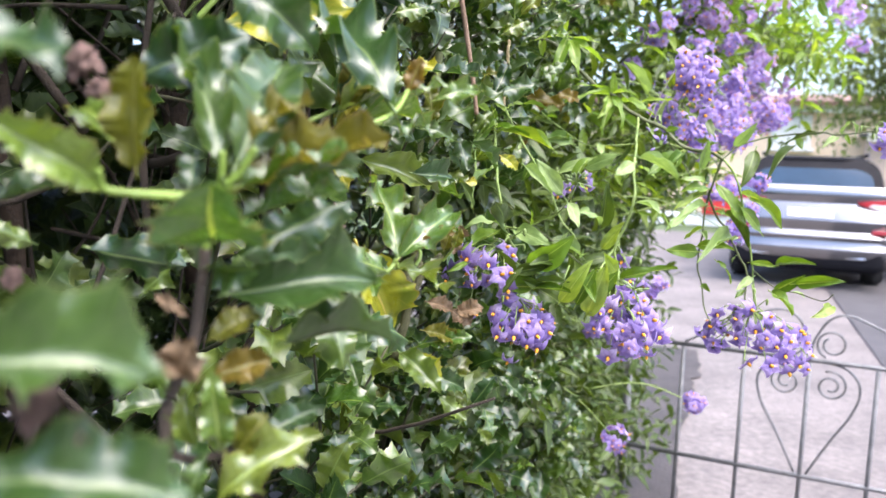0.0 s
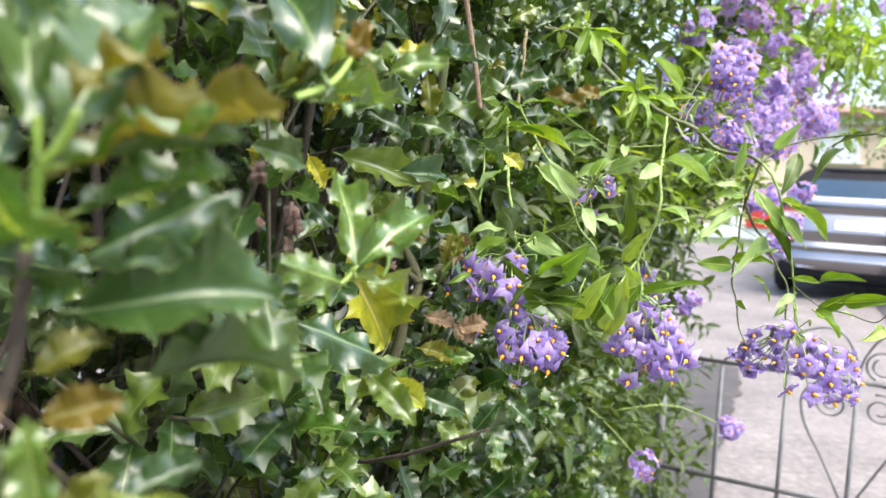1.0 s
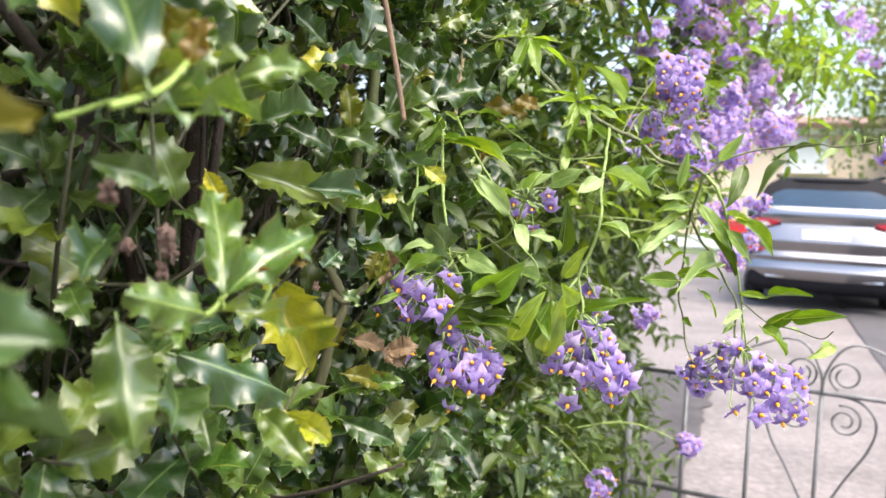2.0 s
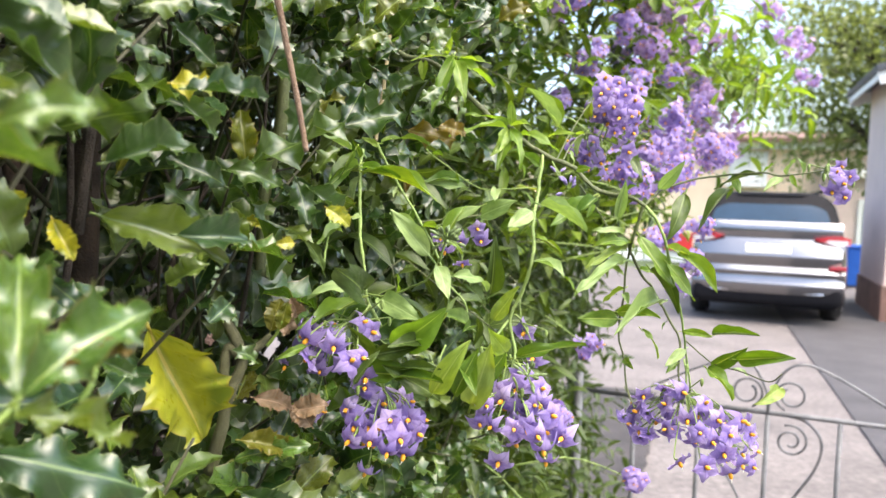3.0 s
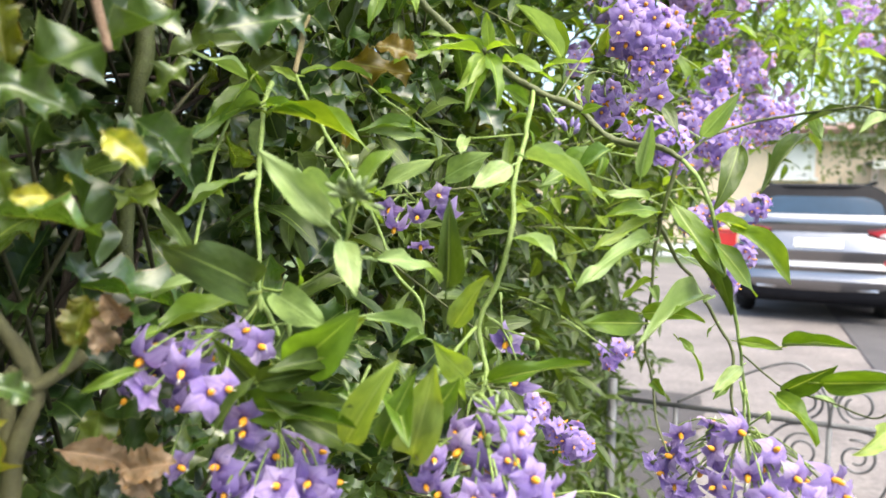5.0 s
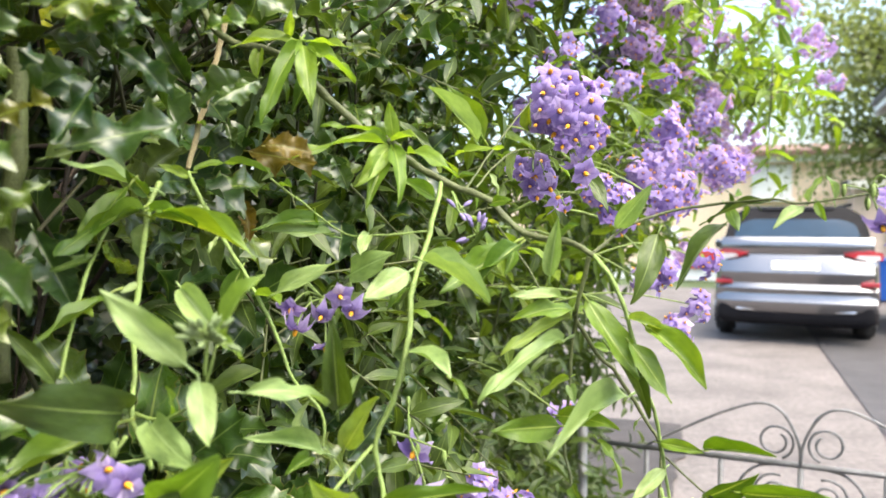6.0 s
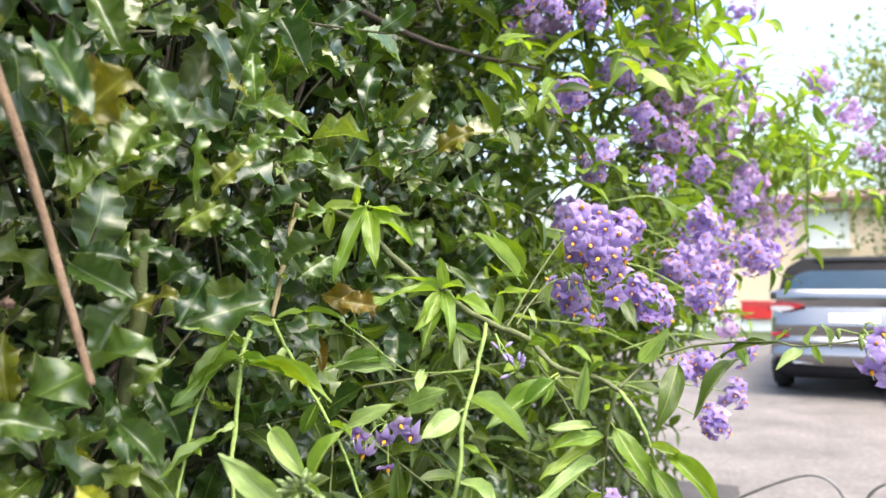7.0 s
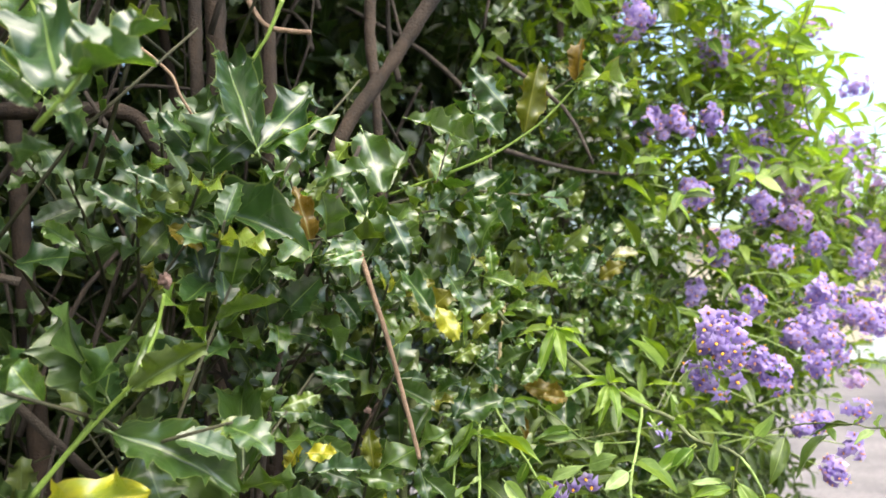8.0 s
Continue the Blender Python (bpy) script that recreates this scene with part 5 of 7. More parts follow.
hedge_leaf(HOLLY_YELLOW, (-0.033, 0.720, 1.582), (-0.005, 0.720, 1.582), 15, 0.70)
hedge_leaf(HOLLY, (0.035, 0.860, 1.916), (0.097, 0.880, 1.892), 30, 0.45)
hedge_leaf(HOLLY, (0.098, 0.920, 1.931), (0.134, 0.920, 1.895), 20, 0.60)
hedge_leaf(HOLLY_YOUNG, (-0.002, 0.700, 1.753), (0.025, 0.720, 1.762), 30, 0.40)
hedge_leaf(HOLLY, (0.022, 0.820, 1.806), (0.042, 0.820, 1.761), 15, 0.60)
hedge_leaf(HOLLY_BRONZE, (0.032, 0.840, 1.721), (0.062, 0.850, 1.735), 10, 0.60)
hedge_leaf(HOLLY, (0.043, 0.860, 1.687), (0.079, 0.870, 1.717), 15, 0.60)
hedge_leaf(HOLLY, (-0.041, 0.760, 1.843), (-0.024, 0.760, 1.883), 20, 0.50)
hedge_leaf(HOLLY, (-0.047, 0.700, 1.625), (-0.019, 0.720, 1.634), 20, 0.55)
hedge_leaf(HOLLY, (-0.012, 0.680, 1.574), (0.034, 0.700, 1.573), 45, 0.40)
hedge_leaf(HOLLY, (0.003, 0.800, 1.805), (-0.019, 0.800, 1.845), 20, 0.50)
hedge_leaf(HOLLY_YOUNG, (0.095, 0.970, 1.743), (0.145, 0.980, 1.720), 30, 0.40)
hedge_leaf(HOLLY_YOUNG, (0.106, 0.970, 1.743), (0.104, 0.970, 1.781), 10, 0.50)
hedge_leaf(HOLLY, (-0.005, 0.780, 1.642), (-0.041, 0.760, 1.652), 30, 0.40)
hedge_leaf(HOLLY, (-0.038, 0.660, 1.746), (-0.023, 0.680, 1.738), 20, 0.50)
hedge_leaf(HOLLY, (0.076, 0.950, 1.616), (0.060, 0.930, 1.578), 20, 0.50)
hedge_leaf(HOLLY, (0.050, 0.930, 1.654), (0.098, 0.950, 1.657), 30, 0.40)
# leaves of the hedge's upper face
holly_stem([(-0.218, 0.600, 1.892), (-0.208, 0.605, 1.907), (-0.198, 0.610, 1.923), (-0.173, 0.620, 1.949)], [0.0026, 0.0018], HOLLY_STEM)
hedge_leaf(HOLLY_YOUNG, (-0.198, 0.610, 1.923), (-0.283, 0.660, 2.034), 20, 0.48)
hedge_leaf(HOLLY, (-0.173, 0.620, 1.951), (-0.141, 0.680, 1.974), 50, 0.66)
hedge_leaf(HOLLY_YOUNG, (-0.188, 0.610, 1.914), (-0.117, 0.620, 1.918), 15, 0.40)
hedge_leaf(HOLLY, (-0.209, 0.600, 1.896), (-0.264, 0.600, 1.945), 30, 0.50)
hedge_leaf(HOLLY, (-0.207, 0.610, 1.898), (-0.170, 0.600, 1.860), 25, 0.55)
hedge_leaf(HOLLY, (-0.173, 0.920, 1.923), (-0.248, 1.000, 2.054), 25, 0.36)
hedge_leaf(HOLLY, (-0.173, 0.920, 1.923), (-0.135, 1.000, 2.010), 30, 0.52)
hedge_leaf(HOLLY_YOUNG, (-0.166, 0.920, 1.917), (-0.096, 0.930, 1.946), 45, 0.44)
hedge_leaf(HOLLY, (-0.224, 0.900, 1.876), (-0.302, 0.900, 1.962), 10, 0.44)
hedge_leaf(HOLLY, (-0.213, 0.920, 1.887), (-0.255, 0.980, 1.991), 20, 0.50)
hedge_leaf(HOLLY, (-0.169, 0.840, 1.825), (-0.123, 0.880, 1.785), 35, 0.60)
hedge_leaf(HOLLY_YOUNG, (-0.210, 0.840, 1.840), (-0.155, 0.820, 1.806), 20, 0.60)
hedge_leaf(HOLLY_YOUNG, (-0.126, 0.900, 1.890), (-0.087, 0.900, 1.895), 5, 0.70)
holly_stem([(-0.203, 0.580, 1.575), (-0.174, 0.590, 1.612), (-0.147, 0.600, 1.642), (-0.126, 0.600, 1.663), (-0.114, 0.610, 1.698), (-0.106, 0.610, 1.729)], [0.0024, 0.0014], HOLLY_STEM)
hedge_leaf(HOLLY_OLD, (-0.151, 0.600, 1.648), (-0.187, 0.600, 1.725), -14, 0.38)
hedge_leaf(HOLLY_OLD, (-0.130, 0.600, 1.654), (-0.069, 0.610, 1.688), 4, 0.40)
hedge_leaf(HOLLY, (-0.133, 0.600, 1.654), (-0.131, 0.640, 1.706), 20, 0.40)
hedge_leaf(HOLLY, (-0.146, 0.600, 1.621), (-0.059, 0.640, 1.567), 38, 0.46)
hedge_leaf(HOLLY_YELLOW, (-0.150, 0.520, 1.582), (-0.062, 0.520, 1.596), 10, 0.42)
hedge_leaf(HOLLY, (-0.096, 0.720, 1.554), (-0.130, 0.790, 1.634), 25, 0.40)
hedge_leaf(HOLLY, (-0.113, 0.850, 1.522), (-0.052, 0.880, 1.525), 55, 0.52)
hedge_leaf(HOLLY_YELLOW, (-0.123, 0.870, 1.527), (-0.104, 0.870, 1.560), 5, 0.55)
hedge_leaf(HOLLY, (-0.059, 0.900, 1.873), (-0.020, 0.880, 1.815), 25, 0.55)
hedge_leaf(HOLLY, (-0.012, 0.950, 1.856), (0.009, 1.000, 1.906), 15, 0.50)
seed_head(7, (-0.105, 0.610, 1.739), 0.0064)
hedge_leaf(HOLLY_BRONZE, (0.058, 0.800, 1.697), (0.088, 0.800, 1.725), 0, 0.80)
hedge_leaf(HOLLY, (0.078, 0.780, 1.695), (0.033, 0.820, 1.747), 20, 0.30)
hedge_leaf(HOLLY, (0.078, 0.850, 1.740), (0.094, 0.860, 1.707), 30, 0.60)
hedge_leaf(HOLLY, (0.083, 0.800, 1.677), (0.091, 0.830, 1.704), 20, 0.60)
hedge_leaf(HOLLY_YELLOW, (0.114, 0.620, 1.710), (0.130, 0.620, 1.685), 10, 0.60)
hedge_leaf(HOLLY, (-0.048, 0.420, 1.831), (-0.009, 0.460, 1.887), 15, 0.50)
hedge_leaf(HOLLY, (-0.050, 0.420, 1.841), (-0.106, 0.470, 1.913), 20, 0.50)
hedge_leaf(HOLLY, (-0.042, 0.420, 1.846), (0.011, 0.420, 1.847), 35, 0.42)
hedge_leaf(HOLLY, (-0.066, 0.420, 1.830), (-0.077, 0.400, 1.847), 20, 0.50)
hedge_leaf(HOLLY, (-0.052, 0.430, 1.828), (-0.045, 0.430, 1.808), 20, 0.50)
hedge_leaf(HOLLY, (-0.103, 0.450, 1.803), (-0.076, 0.450, 1.814), 20, 0.50)
hedge_leaf(HOLLY, (-0.208, 0.680, 1.633), (-0.243, 0.660, 1.725), 20, 0.40)
hedge_leaf(HOLLY, (-0.193, 0.700, 1.647), (-0.117, 0.700, 1.684), 30, 0.40)
hedge_leaf(HOLLY, (-0.201, 0.690, 1.609), (-0.091, 0.700, 1.545), 20, 0.44)
hedge_leaf(HOLLY, (-0.104, 0.740, 1.551), (-0.142, 0.810, 1.630), 15, 0.50)
hedge_leaf(HOLLY, (-0.087, 0.750, 1.609), (-0.069, 0.750, 1.641), 20, 0.50)
hedge_leaf(HOLLY_YELLOW, (-0.106, 0.840, 1.540), (-0.090, 0.840, 1.566), 10, 0.60)
hedge_leaf(HOLLY, (-0.055, 0.675, 1.855), (-0.110, 0.730, 1.955), 20, 0.36)
hedge_leaf(HOLLY, (-0.053, 0.675, 1.855), (-0.027, 0.730, 1.920), 5, 0.60)
hedge_leaf(HOLLY_YOUNG, (-0.053, 0.680, 1.854), (0.014, 0.700, 1.883), 35, 0.40)
hedge_leaf(HOLLY, (-0.104, 0.680, 1.838), (-0.142, 0.660, 1.891), 20, 0.40)
hedge_leaf(HOLLY, (-0.101, 0.680, 1.837), (-0.088, 0.680, 1.907), 15, 0.50)
hedge_leaf(HOLLY, (-0.130, 0.720, 1.810), (-0.027, 0.720, 1.766), 15, 0.50)
hedge_leaf(HOLLY, (-0.053, 0.700, 1.866), (-0.015, 0.700, 1.842), 30, 0.50)
hedge_leaf(HOLLY, (0.054, 0.920, 1.935), (0.100, 0.920, 1.886), 10, 0.60)
hedge_leaf(HOLLY_BRONZE, (0.145, 1.050, 1.929), (0.170, 1.050, 2.024), 10, 0.42)
hedge_leaf(HOLLY_YOUNG, (0.207, 1.050, 1.988), (0.294, 1.050, 1.972), 30, 0.36)
hedge_leaf(HOLLY_BRONZE, (0.216, 1.050, 1.988), (0.226, 1.050, 2.049), 20, 0.40)
hedge_leaf(HOLLY, (0.119, 1.100, 1.971), (0.070, 1.080, 2.034), 20, 0.50)
hedge_leaf(HOLLY, (-0.049, 0.800, 1.838), (0.006, 0.820, 1.855), 30, 0.50)
hedge_leaf(HOLLY, (-0.030, 0.900, 1.917), (0.001, 0.880, 1.839), 10, 0.60)
hedge_leaf(HOLLY, (-0.009, 0.840, 1.762), (0.037, 0.840, 1.820), 15, 0.50)
hedge_leaf(HOLLY_YOUNG, (-0.051, 0.800, 1.765), (-0.009, 0.820, 1.767), 30, 0.40)
hedge_leaf(HOLLY_BRONZE, (-0.057, 0.800, 1.774), (-0.074, 0.800, 1.840), 30, 0.35)
hedge_leaf(HOLLY, (-0.045, 0.850, 1.727), (-0.021, 0.850, 1.695), 20, 0.50)
hedge_leaf(HOLLY, (-0.088, 0.700, 1.780), (-0.127, 0.680, 1.796), 20, 0.45)
hedge_leaf(HOLLY, (-0.119, 0.600, 1.792), (-0.150, 0.580, 1.814), 15, 0.50)
hedge_leaf(HOLLY, (-0.107, 0.620, 1.812), (-0.134, 0.600, 1.829), 30, 0.40)
hedge_leaf(HOLLY, (-0.166, 0.550, 1.781), (-0.137, 0.550, 1.763), 10, 0.50)
hedge_leaf(HOLLY_BRONZE, (-0.144, 0.680, 1.791), (-0.111, 0.680, 1.769), 20, 0.50)
hedge_leaf(HOLLY, (-0.039, 0.860, 1.616), (-0.074, 0.850, 1.648), 20, 0.50)
hedge_leaf(HOLLY, (-0.053, 0.860, 1.579), (-0.101, 0.850, 1.593), 20, 0.50)
hedge_leaf(HOLLY, (-0.033, 0.870, 1.517), (-0.077, 0.850, 1.539), 20, 0.50)
hedge_leaf(HOLLY, (0.001, 0.900, 1.623), (0.046, 0.900, 1.597), 20, 0.50)
hedge_leaf(HOLLY, (0.064, 0.980, 1.606), (0.027, 0.960, 1.636), 20, 0.50)
hedge_leaf(HOLLY_YOUNG, (0.079, 1.100, 1.754), (0.073, 1.100, 1.801), 10, 0.50)
hedge_leaf(HOLLY_YOUNG, (0.078, 1.100, 1.738), (0.117, 1.100, 1.733), 20, 0.45)
hedge_leaf(HOLLY, (0.110, 1.120, 1.808), (0.080, 1.120, 1.866), 20, 0.50)
hedge_leaf(HOLLY_YOUNG, (0.065, 1.100, 1.801), (0.099, 1.100, 1.870), 30, 0.40)
hedge_leaf(HOLLY, (0.136, 1.100, 1.644), (0.089, 1.100, 1.622), 30, 0.50)
holly_stem([(-0.268, 0.660, 1.558), (-0.245, 0.675, 1.591), (-0.216, 0.690, 1.631), (-0.187, 0.700, 1.653), (-0.164, 0.700, 1.668)], [0.0022, 0.0012], HOLLY_STEM)
holly_stem([(-0.044, 1.060, 1.862), (0.046, 1.050, 1.886), (0.108, 1.050, 1.908), (0.169, 1.050, 1.944), (0.219, 1.050, 1.992)], [0.0024, 0.0012], HOLLY_STEM)
holly_stem([(-0.074, 0.430, 1.820), (-0.048, 0.420, 1.833), (-0.034, 0.420, 1.849), (-0.025, 0.420, 1.858)], [0.0018, 0.0012], HOLLY_STEM)
holly_stem([(0.036, 1.050, 2.138), (-0.021, 1.030, 2.044), (-0.094, 1.000, 1.927), (-0.128, 1.000, 1.804)], [0.011, 0.008], BARK)
holly_stem([(-0.074, 1.100, 2.189), (-0.077, 1.100, 2.088), (-0.071, 1.100, 2.021), (-0.065, 1.100, 1.808)], [0.009, 0.007], BARK)
holly_stem([(-0.269, 0.950, 2.151), (-0.269, 0.950, 2.045), (-0.267, 0.950, 1.970)], [0.009, 0.008], BARK)
holly_stem([(-0.271, 1.000, 2.188), (-0.272, 1.000, 2.005), (-0.340, 0.980, 1.906), (-0.338, 0.980, 1.768), (-0.333, 0.980, 1.470)], [0.014, 0.012], BARK)
holly_stem([(-0.010, 1.030, 1.652), (-0.015, 1.035, 1.584), (-0.024, 1.040, 1.545), (-0.033, 1.050, 1.514), (-0.038, 1.050, 1.419)], [0.007, 0.006], STEM_DARK)
holly_stem([(-0.573, 0.900, 1.985), (-0.411, 0.920, 1.979), (-0.358, 0.950, 1.970), (-0.327, 0.980, 1.905)], [0.012, 0.01], BARK)
holly_stem([(-0.184, 0.700, 1.966), (-0.154, 0.700, 1.939), (-0.143, 0.700, 1.916), (-0.133, 0.710, 1.893)], [0.0018, 0.0012], TWIG_BARK)
holly_stem([(-0.201, 0.950, 2.127), (-0.170, 0.950, 2.075), (-0.113, 0.960, 2.063)], [0.004, 0.003], TWIG_BARK)
holly_stem([(-0.125, 0.900, 2.084), (-0.148, 0.900, 2.038), (-0.178, 0.900, 1.999)], [0.0028, 0.002], HOLLY_STEM)
hedge_leaf(HOLLY, (-0.110, 0.850, 1.761), (-0.142, 0.830, 1.718), 20, 0.55)
hedge_leaf(HOLLY, (-0.096, 0.850, 1.791), (-0.073, 0.830, 1.740), 35, 0.55)
hedge_leaf(HOLLY, (-0.081, 0.880, 1.806), (-0.028, 0.880, 1.783), 50, 0.50)
hedge_leaf(HOLLY_YOUNG, (-0.054, 0.850, 1.752), (-0.080, 0.840, 1.768), 30, 0.50)
hedge_leaf(HOLLY, (-0.056, 0.880, 1.727), (-0.037, 0.860, 1.683), 30, 0.55)
hedge_leaf(HOLLY, (-0.125, 0.850, 1.705), (-0.104, 0.830, 1.650), 25, 0.50)
hedge_leaf(HOLLY, (-0.153, 0.850, 1.687), (-0.129, 0.840, 1.631), 40, 0.50)
hedge_leaf(HOLLY_YOUNG, (-0.103, 0.860, 1.679), (-0.044, 0.860, 1.686), 45, 0.40)
hedge_leaf(HOLLY, (0.002, 0.920, 1.818), (0.028, 0.920, 1.770), 30, 0.50)
hedge_leaf(HOLLY, (0.005, 0.950, 1.752), (-0.020, 0.970, 1.796), 20, 0.50)
hedge_leaf(HOLLY_BRONZE, (0.023, 0.920, 1.737), (0.033, 0.900, 1.698), 10, 0.60)
hedge_leaf(HOLLY_YOUNG, (-0.008, 0.920, 1.732), (-0.028, 0.920, 1.759), 25, 0.55)
hedge_leaf(HOLLY, (-0.072, 0.850, 1.703), (-0.044, 0.840, 1.654), 40, 0.45)
hedge_leaf(HOLLY_YELLOW, (-0.017, 0.930, 1.753), (-0.008, 0.920, 1.719), 10, 0.45)
hedge_leaf(HOLLY_BRONZE, (-0.030, 0.880, 1.710), (-0.060, 0.870, 1.702), 10, 0.60)
hedge_leaf(HOLLY, (-0.025, 0.860, 1.652), (-0.085, 0.880, 1.677), 30, 0.50)
hedge_leaf(HOLLY_YOUNG, (0.002, 0.900, 1.667), (0.045, 0.920, 1.698), 35, 0.45)
seed_head(1, (-0.080, 0.570, 1.455), 0.0070)
seed_head(2, (-0.077, 0.570, 1.446), 0.0062)
seed_head(3, (-0.082, 0.570, 1.435), 0.0055)
seed_head(4, (-0.102, 0.570, 1.448), 0.0047)
seed_head(5, (-0.109, 0.600, 1.381), 0.0047)
seed_head(6, (-0.081, 0.500, 1.482), 0.0062)
seed_head(11, (-0.023, 0.870, 1.598), 0.0047)
seed_head(12, (-0.048, 0.880, 1.383), 0.0047)


# ---- the climbing potato vine ----
vine = place_empty("potato_vine", v3(hedge_point(1.6, 0.1, 0)), "climbing potato vine with lavender star flowers and narrow green leaves", "climbing plant", "", "")
VINE_MESH = {}


def vine_leaf(k, mat, p, a, n, l, w=1.0, label=""):
    key = (k % len(VINE_FINE), mat.name)
    if key not in VINE_MESH:
        v, q, u = VINE_FINE[key[0]]
        VINE_MESH[key] = mesh_of("vine_leaf", v, q, u, [mat])
    return part_of("leaf", VINE_MESH[key], vine, leaf_pose(p, a, n, l, w), label)


def spray_leaf(mat, base, tip, phi, ratio):
    a = np.array(tip) - np.array(base)
    l = float(np.linalg.norm(a))
    return vine_leaf(int(pick.integers(100)), mat, base, a, turned_up(a, phi), l, ratio / 0.37 * 0.74)


def flower_arrays(fine=True, bend=0.16):
    """A five-pointed star flower, 1 across, that faces +z."""
    n = 10 if fine else 3
    pieces = []
    for k in range(5):
        a = k * 2 * math.pi / 5
        V, UV = [], []
        cols = (-1, -0.5, 0, 0.5, 1) if fine else (-1, 0, 1)
        for i in range(n):
            t = i / (n - 1)
            w = 0.075 + 0.15 * math.sin(math.pi * min(0.5, 0.5 * t / 0.36)) if t < 0.36 else 0.225 * (1 - ((t - 0.36) / 0.64) ** 1.35) + 0.004
            y = 0.03 + 0.47 * t
            for u in cols:
                z = 0.10 * t - bend * t * t * t + (0.05 * (1 - abs(u)) - 0.02) * math.sin(math.pi * t) + ((0.05 * math.sin(5 * t + k * 2.3 + 2 * u) + 0.035 * u * abs(u) * math.sin(13 * t + k * 1.7 + 3 * bend)) * t - 0.14 * (k * 0.37 % 1.0) * t * t if fine else 0)
                V.append((u * w + (0.02 * math.sin(k * 3.1) * t if fine else 0), y, z))
                UV.append((0.5 + 0.5 * u, t))
        V = np.array(V)
        c, s = math.cos(a), math.sin(a)
        V = V @ np.array(((c, s, 0), (-s, c, 0), (0, 0, 1)))
        m = len(cols)
        Q = np.array([(i * m + j, i * m + j + 1, (i + 1) * m + j + 1, (i + 1) * m + j) for i in range(n - 1) for j in range(m - 1)])
        pieces.append((V, Q, np.array(UV)))
    return joined(pieces)


def anther_arrays(fine=True):
    v, q = tube([(0, 0, 0.0), (0, 0, 0.07), (0.005, 0, 0.15), (0.012, 0, 0.215)], [0.05, 0.075, 0.07, 0.035] if fine else [0.03, 0.05, 0.045, 0.02], 8 if fine else 5)
    return v, q


FLOWERS = [flower_arrays(True, b) for b in (0.18, 0.34, 0.55, 0.06)]
FLOWER_MES = [mesh_of("flower", *f, [PETAL]) for f in FLOWERS]
FLOWER_LOW, ANTHERS_LOW = flower_arrays(False), anther_arrays(False)
av, aq = anther_arrays()
ANTHER_ME = mesh_of("anthers", av, aq, None, [ANTHER])
sv, sq = tube([(0.012, 0, 0.2), (0.03, 0, 0.27), (0.08, 0, 0.33)], [0.013, 0.01], 4)
STYLE_ME = mesh_of("style", sv, sq, None, [STYLE])
cv, cq = tube([(0, 0, -0.12), (0, 0, -0.06), (0, 0, 0.0)], [0.03, 0.07, 0.09], 7)
CALYX_ME = mesh_of("calyx", cv, cq, None, [STEM_DARK])


def flower(k, p, face, size, roll=0.0):
    z = unit(face)
    m = Matrix(turn_to(spin(z, roll, (0.2, 0.3, 1)), z).tolist()).to_4x4()
    m.translation = v3(p)
    m = m @ Matrix.Scale(size, 4)
    f = part_of("flower", FLOWER_MES[k % 4], vine, m)
    part_of("anther_cone", ANTHER_ME, f, m, "orange anther cone")
    part_of("style", STYLE_ME, f, m, "thin pale style")
    part_of("calyx", CALYX_ME, f, m, "green calyx")
    return f


def bunch(seed, size, root, places):
    """A bunch of flowers that turn outwards from its middle, their stalks meeting at root."""
    r = np.random.default_rng(seed)
    places = np.array(places)
    c = places.mean(axis=0) + np.array((0, 0.035, 0.015))
    root = np.array(root)
    hub = root * 0.35 + c * 0.65
    stalks = [tube([root, (root + hub) / 2 + np.array((0.002, 0, 0)), hub], [0.0013, 0.0011], 6, 6)]
    for i, p in enumerate(places):
        face = unit(unit(p - c) * 0.9 + np.array((0.05, -0.45, -0.3)) + r.normal(0, 0.62, 3))
        flower(int(r.integers(100)), p, face, size * r.uniform(0.85, 1.22), r.uniform(0, 6))
        back = p - face * size * 0.14
        mid = hub * 0.45 + back * 0.55 + np.array((0, 0.004, 0.008))
        stalks.append(tube([hub, mid, back - face * 0.004, back], [0.0009, 0.0007, 0.001], 5, 8))
    # extra blooms fill the back of the bunch
    for i in range(len(places) if len(places) > 6 else 0):
        p = places[r.integers(len(places))] * 0.6 + places[r.integers(len(places))] * 0.4 + np.array((0, 0.018, 0.004)) + r.normal(0, 0.006, 3)
        face = unit(unit(p - c) + r.normal(0, 0.5, 3) + np.array((0, -0.2, -0.2)))
        flower(int(r.integers(100)), p, face, size * r.uniform(0.85, 1.12), r.uniform(0, 6))
        stalks.append(tube([hub, hub * 0.5 + p * 0.5, p - face * size * 0.14], [0.0009, 0.0007, 0.001], 5, 6))
    for i in range(5):
        b = hub + r.normal(0, 0.018, 3)
        stalks.append(tube([hub, b], [0.0008, 0.0007], 5, 4))
        stalks.append(tube([b, b + np.array((0, 0, -0.009))], [0.0012, 0.0022, 0.0008], 6, 5))
    v, q, u = joined(stalks)
    part_of("flower_stalk", mesh_of("flower_stalk", v, q, None, [STEM_GREEN]), vine)


